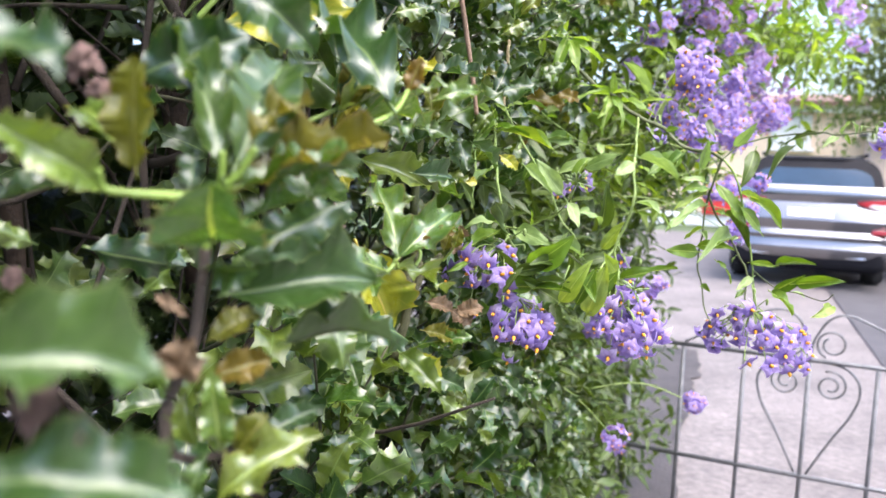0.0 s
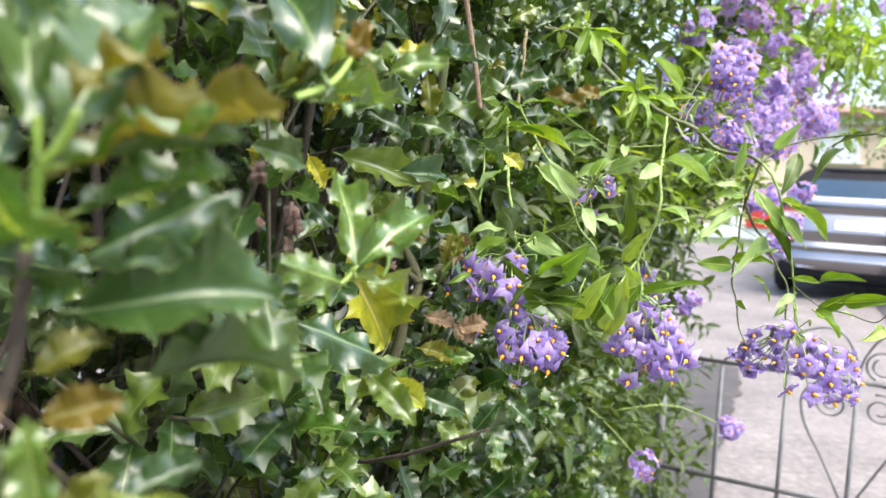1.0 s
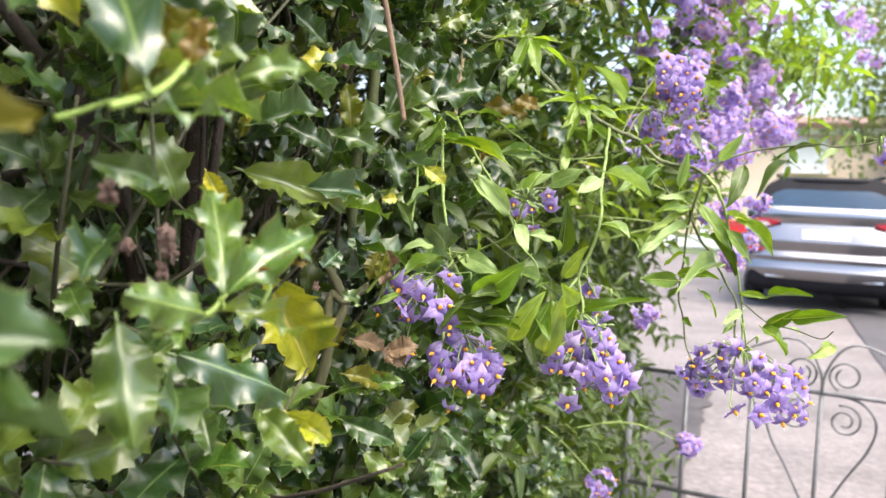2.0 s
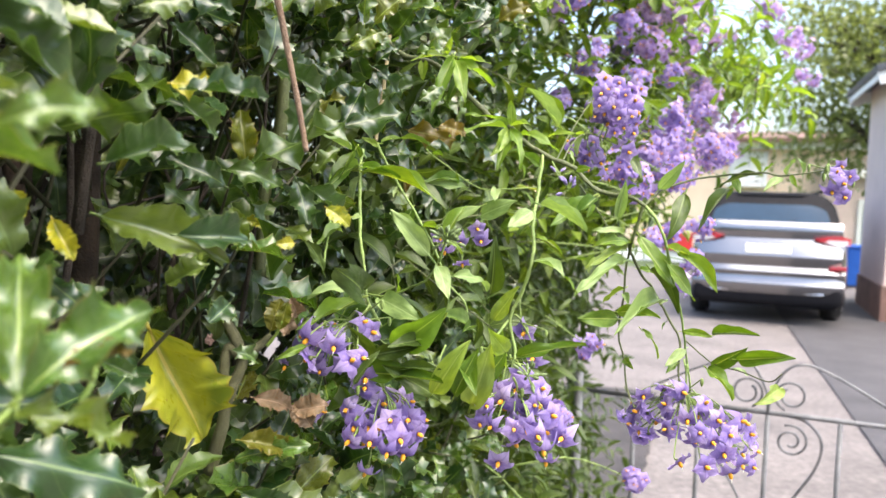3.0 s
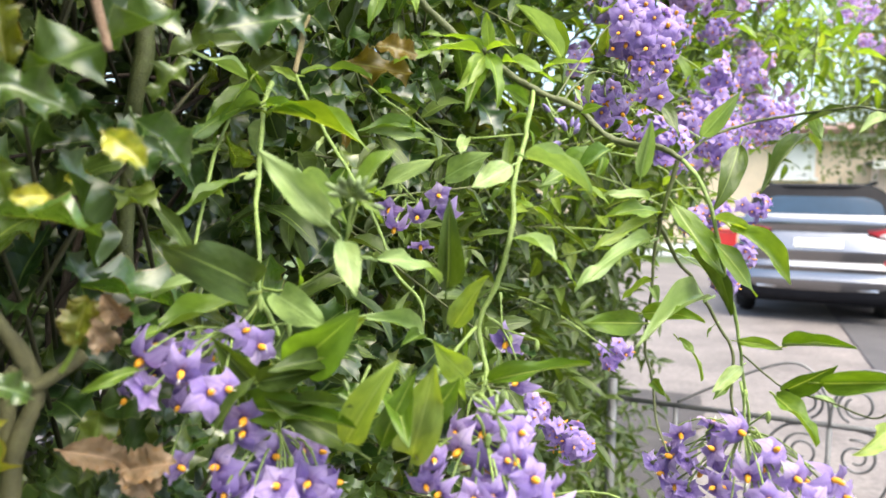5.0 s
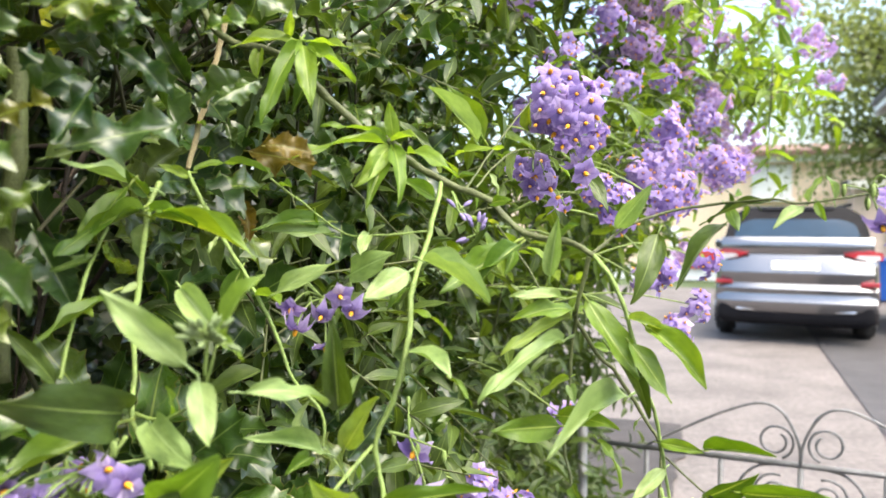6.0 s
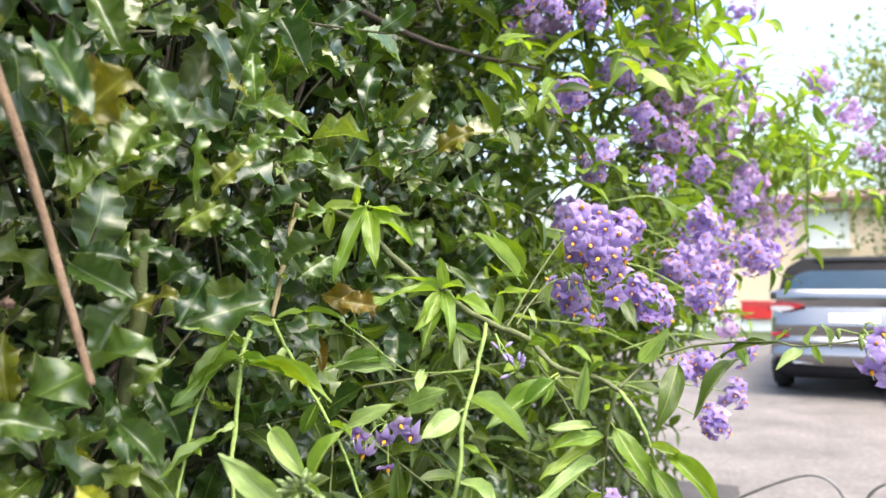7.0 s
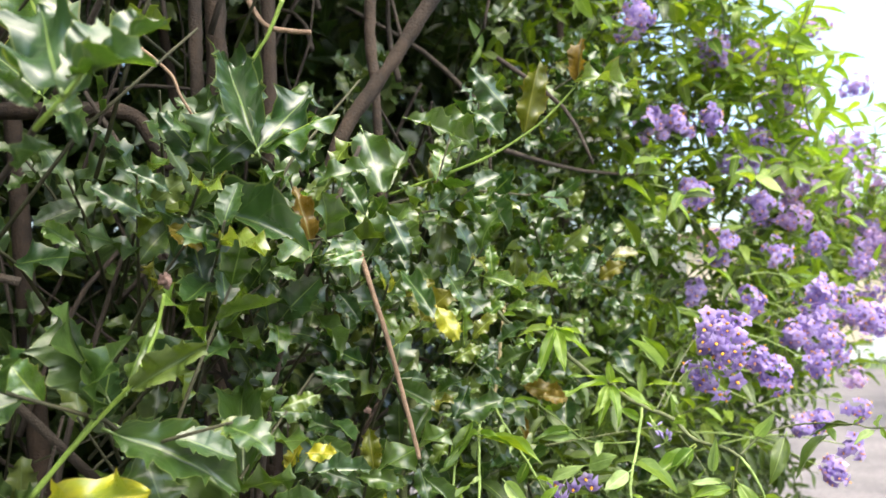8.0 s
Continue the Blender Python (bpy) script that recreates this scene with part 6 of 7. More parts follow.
def buds(seed, root, place, radius, count, mat):
    """A tight head of closed flower buds on short stalks."""
    r = np.random.default_rng(seed)
    c, root = np.array(place), np.array(root)
    stalks, heads = [tube([root, (root + c) / 2 + np.array((0, 0, 0.002)), c], [0.0011, 0.0009], 6, 6)], []
    for i in range(count):
        d = unit(r.normal(0, 1, 3) + np.array((0, -0.5, 0.4)))
        e = c + d * radius * r.uniform(0.5, 1.0)
        stalks.append(tube([c, e], [0.0006, 0.0006], 5, 4))
        heads.append(tube([e - d * 0.001, e + d * 0.002, e + d * 0.005, e + d * 0.0075], [0.0006, 0.0017, 0.0015, 0.0004], 7, 7))
    v, q, u = joined(stalks)
    part_of("bud_stalk", mesh_of("bud_stalk", v, q, None, [STEM_GREEN]), vine)
    v, q, u = joined(heads)
    part_of("bud", mesh_of("bud", v, q, None, [mat]), vine, None, "closed flower buds")


PETALS, HAZED, CONES, STALKS, TUFTS = [], [], [], [], ([], [], [])


def far_bunch(seed, place, radius, count):
    r = np.random.default_rng(seed + 500)
    c = np.array(place) - HEAD * 0.04
    # the further off, the likelier the petals with haze in their colour
    heap = HAZED if r.uniform() < (c[1] - 1.8) * 1.0 else PETALS
    inner = c - OUT * r.uniform(0.16, 0.3) - HEAD * r.uniform(0.0, 0.1) + np.array((0, 0, r.uniform(-0.02, 0.12)))
    STALKS.append(tube([inner, (c + inner) / 2 + np.array((0, 0, 0.03)), c], [0.0022, 0.0016, 0.001], 5, 8))
    for j in range(int(count * 1.8)):
        d = unit(r.normal(0, 1, 3) + OUT * 0.3 + np.array((0, -0.6, 0)))
        p = c + d * radius * r.uniform(0.4, 1.0)
        f = unit(d + r.normal(0, 0.35, 3))
        rot = turn_to(spin(f, r.uniform(0, 6), (0.2, 0.3, 1)), f) * (0.029 * r.uniform(0.85, 1.15))
        heap.append((FLOWER_LOW[0] @ rot.T + p, FLOWER_LOW[1], FLOWER_LOW[2]))
        CONES.append((ANTHERS_LOW[0] @ rot.T + p, ANTHERS_LOW[1]))


def vine_shoots(count, seed, along, depth, height, lengths=(0.035, 0.075)):
    """depth gives, for a height, how far the shoots stand behind the hedge's face."""
    r = np.random.default_rng(seed)
    leaves, stems = [], []
    for i in range(count):
        z = r.uniform(*height)
        s = r.uniform(*along)
        if s > 2.0 and z > 2.07 or s > 1.9 and z > 1.85 and r.uniform() < 0.45:
            continue    # the bank is thin where it stands against the sky
        d0, d1 = depth(s, z)
        p = hedge_point(s, d0 + (d1 - d0) * r.uniform(), z)
        axis = unit(OUT * r.uniform(0.0, 0.8) + np.array((0, 0, 1)) * r.uniform(-0.6, 0.8) + HEAD * r.normal(-0.2, 0.7))
        l = r.uniform(0.1, 0.26)
        e = p + axis * l - np.array((0, 0, 0.03))
        stems.append(tube([p - axis * 0.1, p, e], [0.002, 0.0018, 0.001], 4))
        n = int(l / 0.019)
        for j in range(n):
            f = (j + 0.5) / n
            side = spin(axis, j * 2.4 + i, (0.1, 0.2, 1))
            a = unit(side + axis * r.uniform(0.2, 0.8) - np.array((0, 0, 0.25)))
            leaves.append((r.integers(100), p + (e - p) * f, a, unit(np.array((0, 0, 1)) + axis * 0.4 + r.normal(0, 0.35, 3)), r.uniform(*lengths), r.uniform(0.6, 1.05)))
    return leaves, stems


def bank(s, z):
    """The vine's outer and inner depth: it leans out further up and further along."""
    lean = 0.05 + 0.36 * max(0.0, min(1.0, (z - 1.25) / 0.5)) * max(0.0, min(1.0, (s - 1.05) / 0.8))
    lean *= 1.0 - 0.65 * max(0.0, min(1.0, (z - 1.95) / 0.25))
    return 0.18 - lean, 0.5 - 0.6 * lean



far_leaves, far_stems = vine_shoots(1350, 41, (1.15, 3.25), bank, (0.2, 2.6), (0.04, 0.085))
mid_leaves, mid_stems = vine_shoots(260, 43, (0.75, 1.5), lambda s, z: (0.12, 0.36), (0.85, 1.8))
jut_leaves, jut_stems = vine_shoots(160, 44, (2.2, 3.1), lambda s, z: (-0.46, 0.0), (1.84, 2.12), (0.045, 0.085))
top_leaves, top_stems = vine_shoots(130, 45, (1.4, 2.4), lambda s, z: (-0.12, 0.12), (2.0, 2.6), (0.045, 0.085))
sprig_leaves, sprig_stems = vine_shoots(40, 46, (1.6, 2.0), lambda s, z: (-0.24, -0.05), (1.95, 2.3), (0.045, 0.085))
# below 1.35 m every bank leaf is VINE_DARK: shade put into the colour
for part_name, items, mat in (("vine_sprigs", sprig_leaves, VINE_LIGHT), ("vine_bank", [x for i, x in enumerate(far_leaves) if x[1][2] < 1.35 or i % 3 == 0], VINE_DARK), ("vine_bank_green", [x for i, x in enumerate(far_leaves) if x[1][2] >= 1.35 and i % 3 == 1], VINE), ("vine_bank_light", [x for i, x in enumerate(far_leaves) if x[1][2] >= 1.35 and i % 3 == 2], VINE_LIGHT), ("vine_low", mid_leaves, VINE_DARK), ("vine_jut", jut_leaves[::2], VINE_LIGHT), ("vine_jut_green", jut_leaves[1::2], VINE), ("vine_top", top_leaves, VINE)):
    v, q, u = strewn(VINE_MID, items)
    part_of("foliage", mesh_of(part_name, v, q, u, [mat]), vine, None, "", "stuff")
v, q, u = joined(far_stems + mid_stems + jut_stems + top_stems + sprig_stems)
part_of("thin_stem", mesh_of("vine_thin_stems", v, q, None, [STEM_DARK]), vine, None, "", "stuff")


def stem(points, radii, mat):
    v, q = tube(points, [x * 0.86 for x in radii], 9, 14 * len(points))
    v = v + np.array([noise.noise_vector(v3(p * 140)) for p in v]) * radii[0] * 0.3 + np.array([noise.noise_vector(v3(p * 35)) for p in v]) * radii[0] * 0.7
    ob = part_of("stem", mesh_of("stem", v, q, None, [mat]), vine)
    pts = np.array(points)
    for a, b in zip(pts[:-1], pts[1:]):
        l = np.linalg.norm(b - a)
        for k in range(int(l / 0.022)):
            if pick.uniform() < 0.6:
                continue
            p = a + (b - a) * pick.uniform()
            d = unit(spin(unit(b - a), pick.uniform(0, 6.28), (0.2, 0.1, 1)) + (b - a) / l * 0.4 + np.array((0, -0.2, -0.35)))
            TUFTS[int(pick.integers(3))].append((int(pick.integers(100)), p, d, unit(np.array((0, -0.4, 1.0)) + pick.normal(0, 0.4, 3)), pick.uniform(0.014, 0.034), pick.uniform(0.8, 1.2)))
    return ob


# stems of the near spray
stem([(0.077, 1.130, 1.719), (0.108, 1.120, 1.678), (0.152, 1.110, 1.664), (0.219, 1.110, 1.604), (0.237, 1.110, 1.598), (0.273, 1.110, 1.569), (0.313, 1.105, 1.552), (0.339, 1.095, 1.528), (0.373, 1.075, 1.519), (0.391, 1.070, 1.509)], [0.0037, 0.0028], STEM_DARK)
stem([(0.391, 1.070, 1.509), (0.403, 1.060, 1.490), (0.417, 1.060, 1.455), (0.428, 1.070, 1.419), (0.445, 1.080, 1.374), (0.451, 1.080, 1.338), (0.459, 1.080, 1.289)], [0.0022, 0.0013], STEM_GREEN)
stem([(0.388, 1.070, 1.508), (0.381, 1.080, 1.470), (0.383, 1.097, 1.458), (0.406, 1.120, 1.426), (0.423, 1.130, 1.410), (0.446, 1.140, 1.375), (0.464, 1.140, 1.345), (0.461, 1.130, 1.299), (0.469, 1.120, 1.279)], [0.0022, 0.0015], STEM_DARK)
stem([(0.382, 1.090, 1.463), (0.382, 1.100, 1.442), (0.379, 1.100, 1.396), (0.376, 1.100, 1.355), (0.380, 1.090, 1.335), (0.379, 1.070, 1.301), (0.383, 1.050, 1.282)], [0.0018, 0.0011], STEM_DARK)
stem([(0.278, 1.110, 1.566), (0.270, 1.080, 1.530), (0.257, 1.030, 1.488), (0.254, 1.007, 1.451), (0.245, 1.010, 1.416), (0.233, 1.010, 1.388), (0.238, 1.000, 1.352), (0.231, 0.980, 1.325), (0.226, 0.950, 1.318)], [0.0024, 0.0018], STEM_GREEN)
stem([(0.231, 1.010, 1.385), (0.214, 0.980, 1.371), (0.195, 0.950, 1.350)], [0.0017, 0.0012], STEM_GREEN)
stem([(0.070, 1.070, 1.563), (0.069, 1.049, 1.541), (0.071, 1.030, 1.502), (0.074, 1.010, 1.468), (0.082, 0.984, 1.418), (0.087, 0.980, 1.401), (0.098, 0.970, 1.382)], [0.0024, 0.0019], STEM_GREEN)
stem([(0.093, 1.170, 1.707), (0.092, 1.150, 1.673), (0.087, 1.120, 1.620), (0.084, 1.093, 1.574)], [0.003, 0.0024], TWIG_PALE)
stem([(0.085, 1.090, 1.572), (0.105, 1.085, 1.533), (0.130, 1.080, 1.494), (0.155, 1.070, 1.452), (0.167, 1.065, 1.418), (0.190, 1.063, 1.393), (0.191, 1.060, 1.368)], [0.0019, 0.0013], STEM_GREEN)
stem([(0.049, 1.030, 1.530), (0.042, 1.020, 1.508), (0.043, 1.000, 1.487), (0.039, 0.980, 1.436)], [0.0017, 0.0014], STEM_GREEN)
stem([(0.084, 0.985, 1.413), (0.103, 0.970, 1.413), (0.127, 0.950, 1.425), (0.144, 0.920, 1.440), (0.157, 0.905, 1.470)], [0.0014, 0.001], STEM_GREEN)
stem([(0.392, 1.075, 1.511), (0.421, 1.100, 1.529), (0.452, 1.100, 1.541), (0.483, 1.090, 1.547), (0.516, 1.060, 1.551), (0.536, 1.050, 1.548), (0.575, 1.030, 1.555)], [0.0016, 0.001], STEM_DARK)
stem([(0.450, 1.080, 1.354), (0.474, 1.060, 1.333), (0.490, 1.030, 1.332), (0.511, 1.000, 1.327), (0.515, 0.980, 1.339)], [0.001, 0.0008], STEM_DARK)
stem([(0.322, 1.100, 1.531), (0.332, 1.100, 1.517), (0.348, 1.090, 1.493), (0.357, 1.080, 1.474)], [0.0012, 0.0009], STEM_DARK)
stem([(0.298, 1.130, 1.560), (0.335, 1.200, 1.612), (0.367, 1.240, 1.650)], [0.0012, 0.0008], STEM_DARK)
stem([(0.307, 1.130, 1.562), (0.335, 1.200, 1.591), (0.362, 1.240, 1.603), (0.399, 1.260, 1.594)], [0.0012, 0.0008], STEM_DARK)
stem([(0.141, 1.120, 1.569), (0.164, 1.120, 1.551), (0.202, 1.100, 1.525), (0.234, 1.080, 1.524), (0.267, 1.075, 1.527)], [0.0011, 0.0009], STEM_GREEN)
# leaves of the near spray
spray_leaf(VINE_DARK, (0.077, 0.985, 1.413), (0.060, 0.860, 1.452), 25, 0.33)
spray_leaf(VINE_PALE, (0.080, 0.980, 1.413), (0.029, 0.930, 1.412), 70, 0.20)
spray_leaf(VINE, (0.077, 0.970, 1.411), (0.025, 0.900, 1.392), 55, 0.24)
spray_leaf(VINE_PALE, (0.143, 0.900, 1.460), (0.107, 0.880, 1.501), 12, 0.42)
spray_leaf(VINE_PALE, (0.149, 0.900, 1.452), (0.160, 0.880, 1.423), 15, 0.55)
spray_leaf(VINE_PALE, (0.165, 0.930, 1.439), (0.204, 0.980, 1.418), 50, 0.26)
spray_leaf(VINE, (0.156, 0.920, 1.472), (0.177, 0.930, 1.506), 30, 0.40)
spray_leaf(VINE_PALE, (0.070, 1.060, 1.558), (0.032, 1.000, 1.575), 75, 0.26)
spray_leaf(VINE, (0.068, 1.050, 1.553), (0.061, 1.030, 1.572), 0, 0.50)
spray_leaf(VINE_LIGHT, (0.087, 1.090, 1.568), (0.069, 1.070, 1.576), 20, 0.38)
spray_leaf(VINE_LIGHT, (0.089, 1.090, 1.572), (0.145, 1.100, 1.571), 78, 0.22)
spray_leaf(VINE, (0.068, 1.045, 1.545), (0.036, 0.980, 1.512), 40, 0.28)
spray_leaf(VINE, (0.068, 1.045, 1.542), (0.041, 1.000, 1.518), 55, 0.30)
spray_leaf(VINE, (0.072, 1.045, 1.538), (0.152, 1.020, 1.510), 55, 0.24)
spray_leaf(VINE_LIGHT, (0.072, 1.045, 1.542), (0.113, 1.020, 1.530), 50, 0.28)
spray_leaf(VINE, (0.042, 1.020, 1.508), (0.023, 1.000, 1.502), 30, 0.30)
spray_leaf(VINE, (0.063, 1.000, 1.489), (0.031, 0.960, 1.462), 60, 0.25)
spray_leaf(VINE_DARK, (0.040, 0.970, 1.435), (0.018, 0.950, 1.475), 35, 0.32)
spray_leaf(VINE_LIGHT, (0.237, 1.110, 1.598), (0.184, 1.100, 1.607), 60, 0.20)
spray_leaf(VINE_LIGHT, (0.236, 1.110, 1.595), (0.165, 1.070, 1.579), 50, 0.20)
spray_leaf(VINE_LIGHT, (0.240, 1.110, 1.598), (0.237, 1.100, 1.627), 0, 0.52)
spray_leaf(VINE, (0.237, 1.110, 1.593), (0.212, 1.080, 1.560), 0, 0.42)
spray_leaf(VINE_LIGHT, (0.240, 1.110, 1.593), (0.245, 1.070, 1.545), 10, 0.30)
spray_leaf(VINE, (0.238, 1.110, 1.593), (0.221, 1.080, 1.544), 10, 0.30)
spray_leaf(VINE_LIGHT, (0.273, 1.100, 1.552), (0.245, 1.090, 1.567), 10, 0.48)
spray_leaf(VINE_LIGHT, (0.251, 1.105, 1.588), (0.290, 1.070, 1.566), 50, 0.36)
spray_leaf(VINE_DARK, (0.242, 1.150, 1.619), (0.274, 1.140, 1.592), 20, 0.30)
spray_leaf(VINE_PALE, (0.311, 1.200, 1.606), (0.267, 1.180, 1.652), 15, 0.32)
spray_leaf(VINE, (0.320, 1.220, 1.610), (0.284, 1.200, 1.657), 20, 0.34)
spray_leaf(VINE_LIGHT, (0.290, 1.150, 1.590), (0.329, 1.120, 1.593), 55, 0.24)
spray_leaf(VINE, (0.187, 1.120, 1.534), (0.135, 1.080, 1.528), 35, 0.28)
spray_leaf(VINE_PALE, (0.191, 1.120, 1.522), (0.141, 1.090, 1.527), 30, 0.30)
spray_leaf(VINE_PALE, (0.206, 1.100, 1.492), (0.244, 1.060, 1.511), 20, 0.50)
spray_leaf(VINE_PALE, (0.255, 1.020, 1.501), (0.226, 1.000, 1.484), 20, 0.62)
spray_leaf(VINE_PALE, (0.264, 1.030, 1.508), (0.308, 1.000, 1.481), 50, 0.28)
spray_leaf(VINE, (0.333, 1.080, 1.519), (0.276, 1.030, 1.486), 40, 0.30)
spray_leaf(VINE, (0.337, 1.080, 1.517), (0.301, 1.050, 1.485), 30, 0.32)
spray_leaf(VINE_PALE, (0.158, 1.050, 1.483), (0.207, 1.030, 1.507), 30, 0.32)
spray_leaf(VINE_DARK, (0.209, 1.000, 1.411), (0.210, 0.970, 1.476), 5, 0.34)
spray_leaf(VINE_PALE, (0.209, 1.000, 1.411), (0.224, 1.000, 1.435), 10, 0.42)
spray_leaf(VINE, (0.214, 1.000, 1.387), (0.238, 0.980, 1.425), 20, 0.46)
spray_leaf(VINE_PALE, (0.195, 1.040, 1.370), (0.147, 1.000, 1.393), 45, 0.28)
spray_leaf(VINE_PALE, (0.256, 1.007, 1.449), (0.283, 0.980, 1.437), 45, 0.55)
spray_leaf(VINE, (0.282, 0.980, 1.436), (0.296, 0.980, 1.418), 60, 0.25)
spray_leaf(VINE, (0.257, 1.020, 1.473), (0.283, 1.000, 1.457), 60, 0.22)
spray_leaf(VINE_PALE, (0.371, 1.080, 1.444), (0.302, 1.020, 1.409), 45, 0.22)
spray_leaf(VINE, (0.370, 1.080, 1.378), (0.315, 1.050, 1.382), 10, 0.45)
spray_leaf(VINE, (0.368, 1.080, 1.386), (0.405, 1.040, 1.386), 20, 0.42)
spray_leaf(VINE_PALE, (0.426, 1.100, 1.396), (0.351, 1.030, 1.369), 45, 0.26)
spray_leaf(VINE, (0.400, 1.090, 1.364), (0.410, 1.060, 1.336), 30, 0.26)
spray_leaf(VINE, (0.428, 1.060, 1.458), (0.463, 1.030, 1.418), 8, 0.42)
spray_leaf(VINE, (0.416, 1.060, 1.446), (0.438, 1.030, 1.407), 10, 0.42)
spray_leaf(VINE, (0.388, 1.080, 1.476), (0.422, 1.050, 1.421), 10, 0.42)
spray_leaf(VINE_DARK, (0.410, 1.100, 1.435), (0.431, 1.060, 1.388), 20, 0.24)
spray_leaf(VINE_PALE, (0.415, 1.100, 1.529), (0.434, 1.070, 1.562), 15, 0.42)
spray_leaf(VINE_DARK, (0.454, 1.120, 1.524), (0.427, 1.100, 1.469), 15, 0.45)
spray_leaf(VINE_DARK, (0.483, 1.090, 1.535), (0.520, 1.060, 1.551), 60, 0.22)
spray_leaf(VINE_DARK, (0.498, 1.090, 1.534), (0.453, 1.070, 1.484), 50, 0.22)
spray_leaf(VINE_PALE, (0.366, 1.070, 1.478), (0.326, 1.050, 1.480), 30, 0.30)
spray_leaf(VINE, (0.382, 1.090, 1.464), (0.326, 1.050, 1.462), 45, 0.30)
spray_leaf(VINE, (0.377, 1.090, 1.460), (0.320, 1.050, 1.437), 40, 0.24)
spray_leaf(VINE_PALE, (0.357, 1.060, 1.495), (0.361, 1.050, 1.538), 20, 0.38)
spray_leaf(VINE, (0.445, 1.080, 1.365), (0.473, 1.060, 1.363), 20, 0.40)
spray_leaf(VINE, (0.473, 1.060, 1.365), (0.509, 1.020, 1.372), 40, 0.24)
spray_leaf(VINE, (0.475, 1.060, 1.330), (0.501, 1.030, 1.358), 20, 0.46)
spray_leaf(VINE, (0.488, 1.030, 1.344), (0.529, 0.980, 1.357), 12, 0.36)
spray_leaf(VINE, (0.465, 1.050, 1.328), (0.473, 1.000, 1.305), 5, 0.48)
spray_leaf(VINE_PALE, (0.450, 1.080, 1.345), (0.420, 1.060, 1.328), 35, 0.40)
spray_leaf(VINE, (0.524, 1.000, 1.319), (0.482, 0.970, 1.310), 20, 0.42)
spray_leaf(VINE_LIGHT, (0.111, 0.940, 1.368), (0.159, 0.900, 1.412), -10, 0.60)
spray_leaf(VINE_DARK, (0.144, 0.930, 1.378), (0.107, 0.900, 1.376), 30, 0.42)
spray_leaf(VINE_DARK, (0.088, 0.950, 1.355), (0.069, 0.920, 1.391), 5, 0.52)
spray_leaf(VINE, (0.082, 0.950, 1.340), (0.159, 0.900, 1.343), 30, 0.34)
spray_leaf(VINE_DARK, (0.112, 0.930, 1.349), (0.156, 0.900, 1.357), 40, 0.28)
spray_leaf(VINE, (0.149, 0.920, 1.328), (0.182, 0.900, 1.384), 10, 0.42)
spray_leaf(VINE, (0.171, 0.930, 1.324), (0.192, 0.920, 1.374), 20, 0.38)
spray_leaf(VINE_LIGHT, (0.223, 0.960, 1.360), (0.201, 0.930, 1.390), 5, 0.58)
spray_leaf(VINE, (0.196, 0.940, 1.334), (0.218, 0.920, 1.370), 10, 0.52)
spray_leaf(VINE, (0.241, 1.000, 1.348), (0.307, 0.970, 1.367), 35, 0.26)
spray_leaf(VINE_PALE, (0.096, 0.975, 1.409), (0.139, 0.930, 1.395), 15, 0.48)
spray_leaf(VINE_DARK, (0.077, 0.900, 1.341), (0.100, 0.900, 1.373), 30, 0.30)
spray_leaf(VINE, (0.034, 0.900, 1.375), (0.008, 0.880, 1.366), 20, 0.30)
spray_leaf(VINE, (0.158, 0.900, 1.477), (0.172, 0.900, 1.462), 30, 0.40)
spray_leaf(VINE, (0.190, 1.000, 1.379), (0.179, 0.970, 1.377), 30, 0.45)
spray_leaf(VINE_PALE, (0.538, 1.050, 1.546), (0.512, 1.040, 1.530), 40, 0.40)
spray_leaf(VINE_PALE, (0.561, 1.050, 1.548), (0.549, 1.040, 1.568), 20, 0.45)
spray_leaf(VINE_DARK, (0.432, 1.300, 1.581), (0.448, 1.270, 1.541), 15, 0.40)
spray_leaf(VINE, (0.553, 1.500, 1.717), (0.579, 1.480, 1.720), 20, 0.40)
spray_leaf(VINE, (0.178, 1.120, 1.657), (0.162, 1.100, 1.617), 5, 0.35)
spray_leaf(VINE_DARK, (0.186, 1.130, 1.666), (0.206, 1.100, 1.644), 30, 0.30)
spray_leaf(VINE, (0.150, 1.120, 1.652), (0.158, 1.100, 1.624), 15, 0.30)
spray_leaf(VINE_DARK, (0.121, 1.130, 1.609), (0.144, 1.120, 1.652), 40, 0.35)
spray_leaf(VINE_LIGHT, (0.110, 1.140, 1.645), (0.128, 1.120, 1.643), 20, 0.50)
# growing tips of the spray, lit from behind
spray_leaf(VINE_LIGHT, (0.168, 1.100, 1.674), (0.120, 1.080, 1.664), 40, 0.30)
spray_leaf(VINE_LIGHT, (0.168, 1.100, 1.671), (0.145, 1.070, 1.605), 10, 0.28)
spray_leaf(VINE_LIGHT, (0.172, 1.100, 1.674), (0.211, 1.080, 1.665), 50, 0.30)
spray_leaf(VINE_LIGHT, (0.175, 1.100, 1.667), (0.214, 1.070, 1.635), 30, 0.30)
spray_leaf(VINE, (0.170, 1.100, 1.671), (0.182, 1.070, 1.616), 10, 0.35)
spray_leaf(VINE_LIGHT, (0.161, 1.100, 1.677), (0.166, 1.080, 1.693), 10, 0.40)
spray_leaf(VINE_PALE, (0.108, 1.000, 1.491), (0.142, 0.980, 1.457), 10, 0.45)
spray_leaf(VINE, (0.064, 1.030, 1.560), (0.045, 1.000, 1.511), 40, 0.35)
spray_leaf(VINE, (0.175, 0.950, 1.351), (0.189, 0.900, 1.333), 10, 0.50)
spray_leaf(VINE, (0.189, 0.950, 1.309), (0.203, 0.920, 1.378), 15, 0.50)
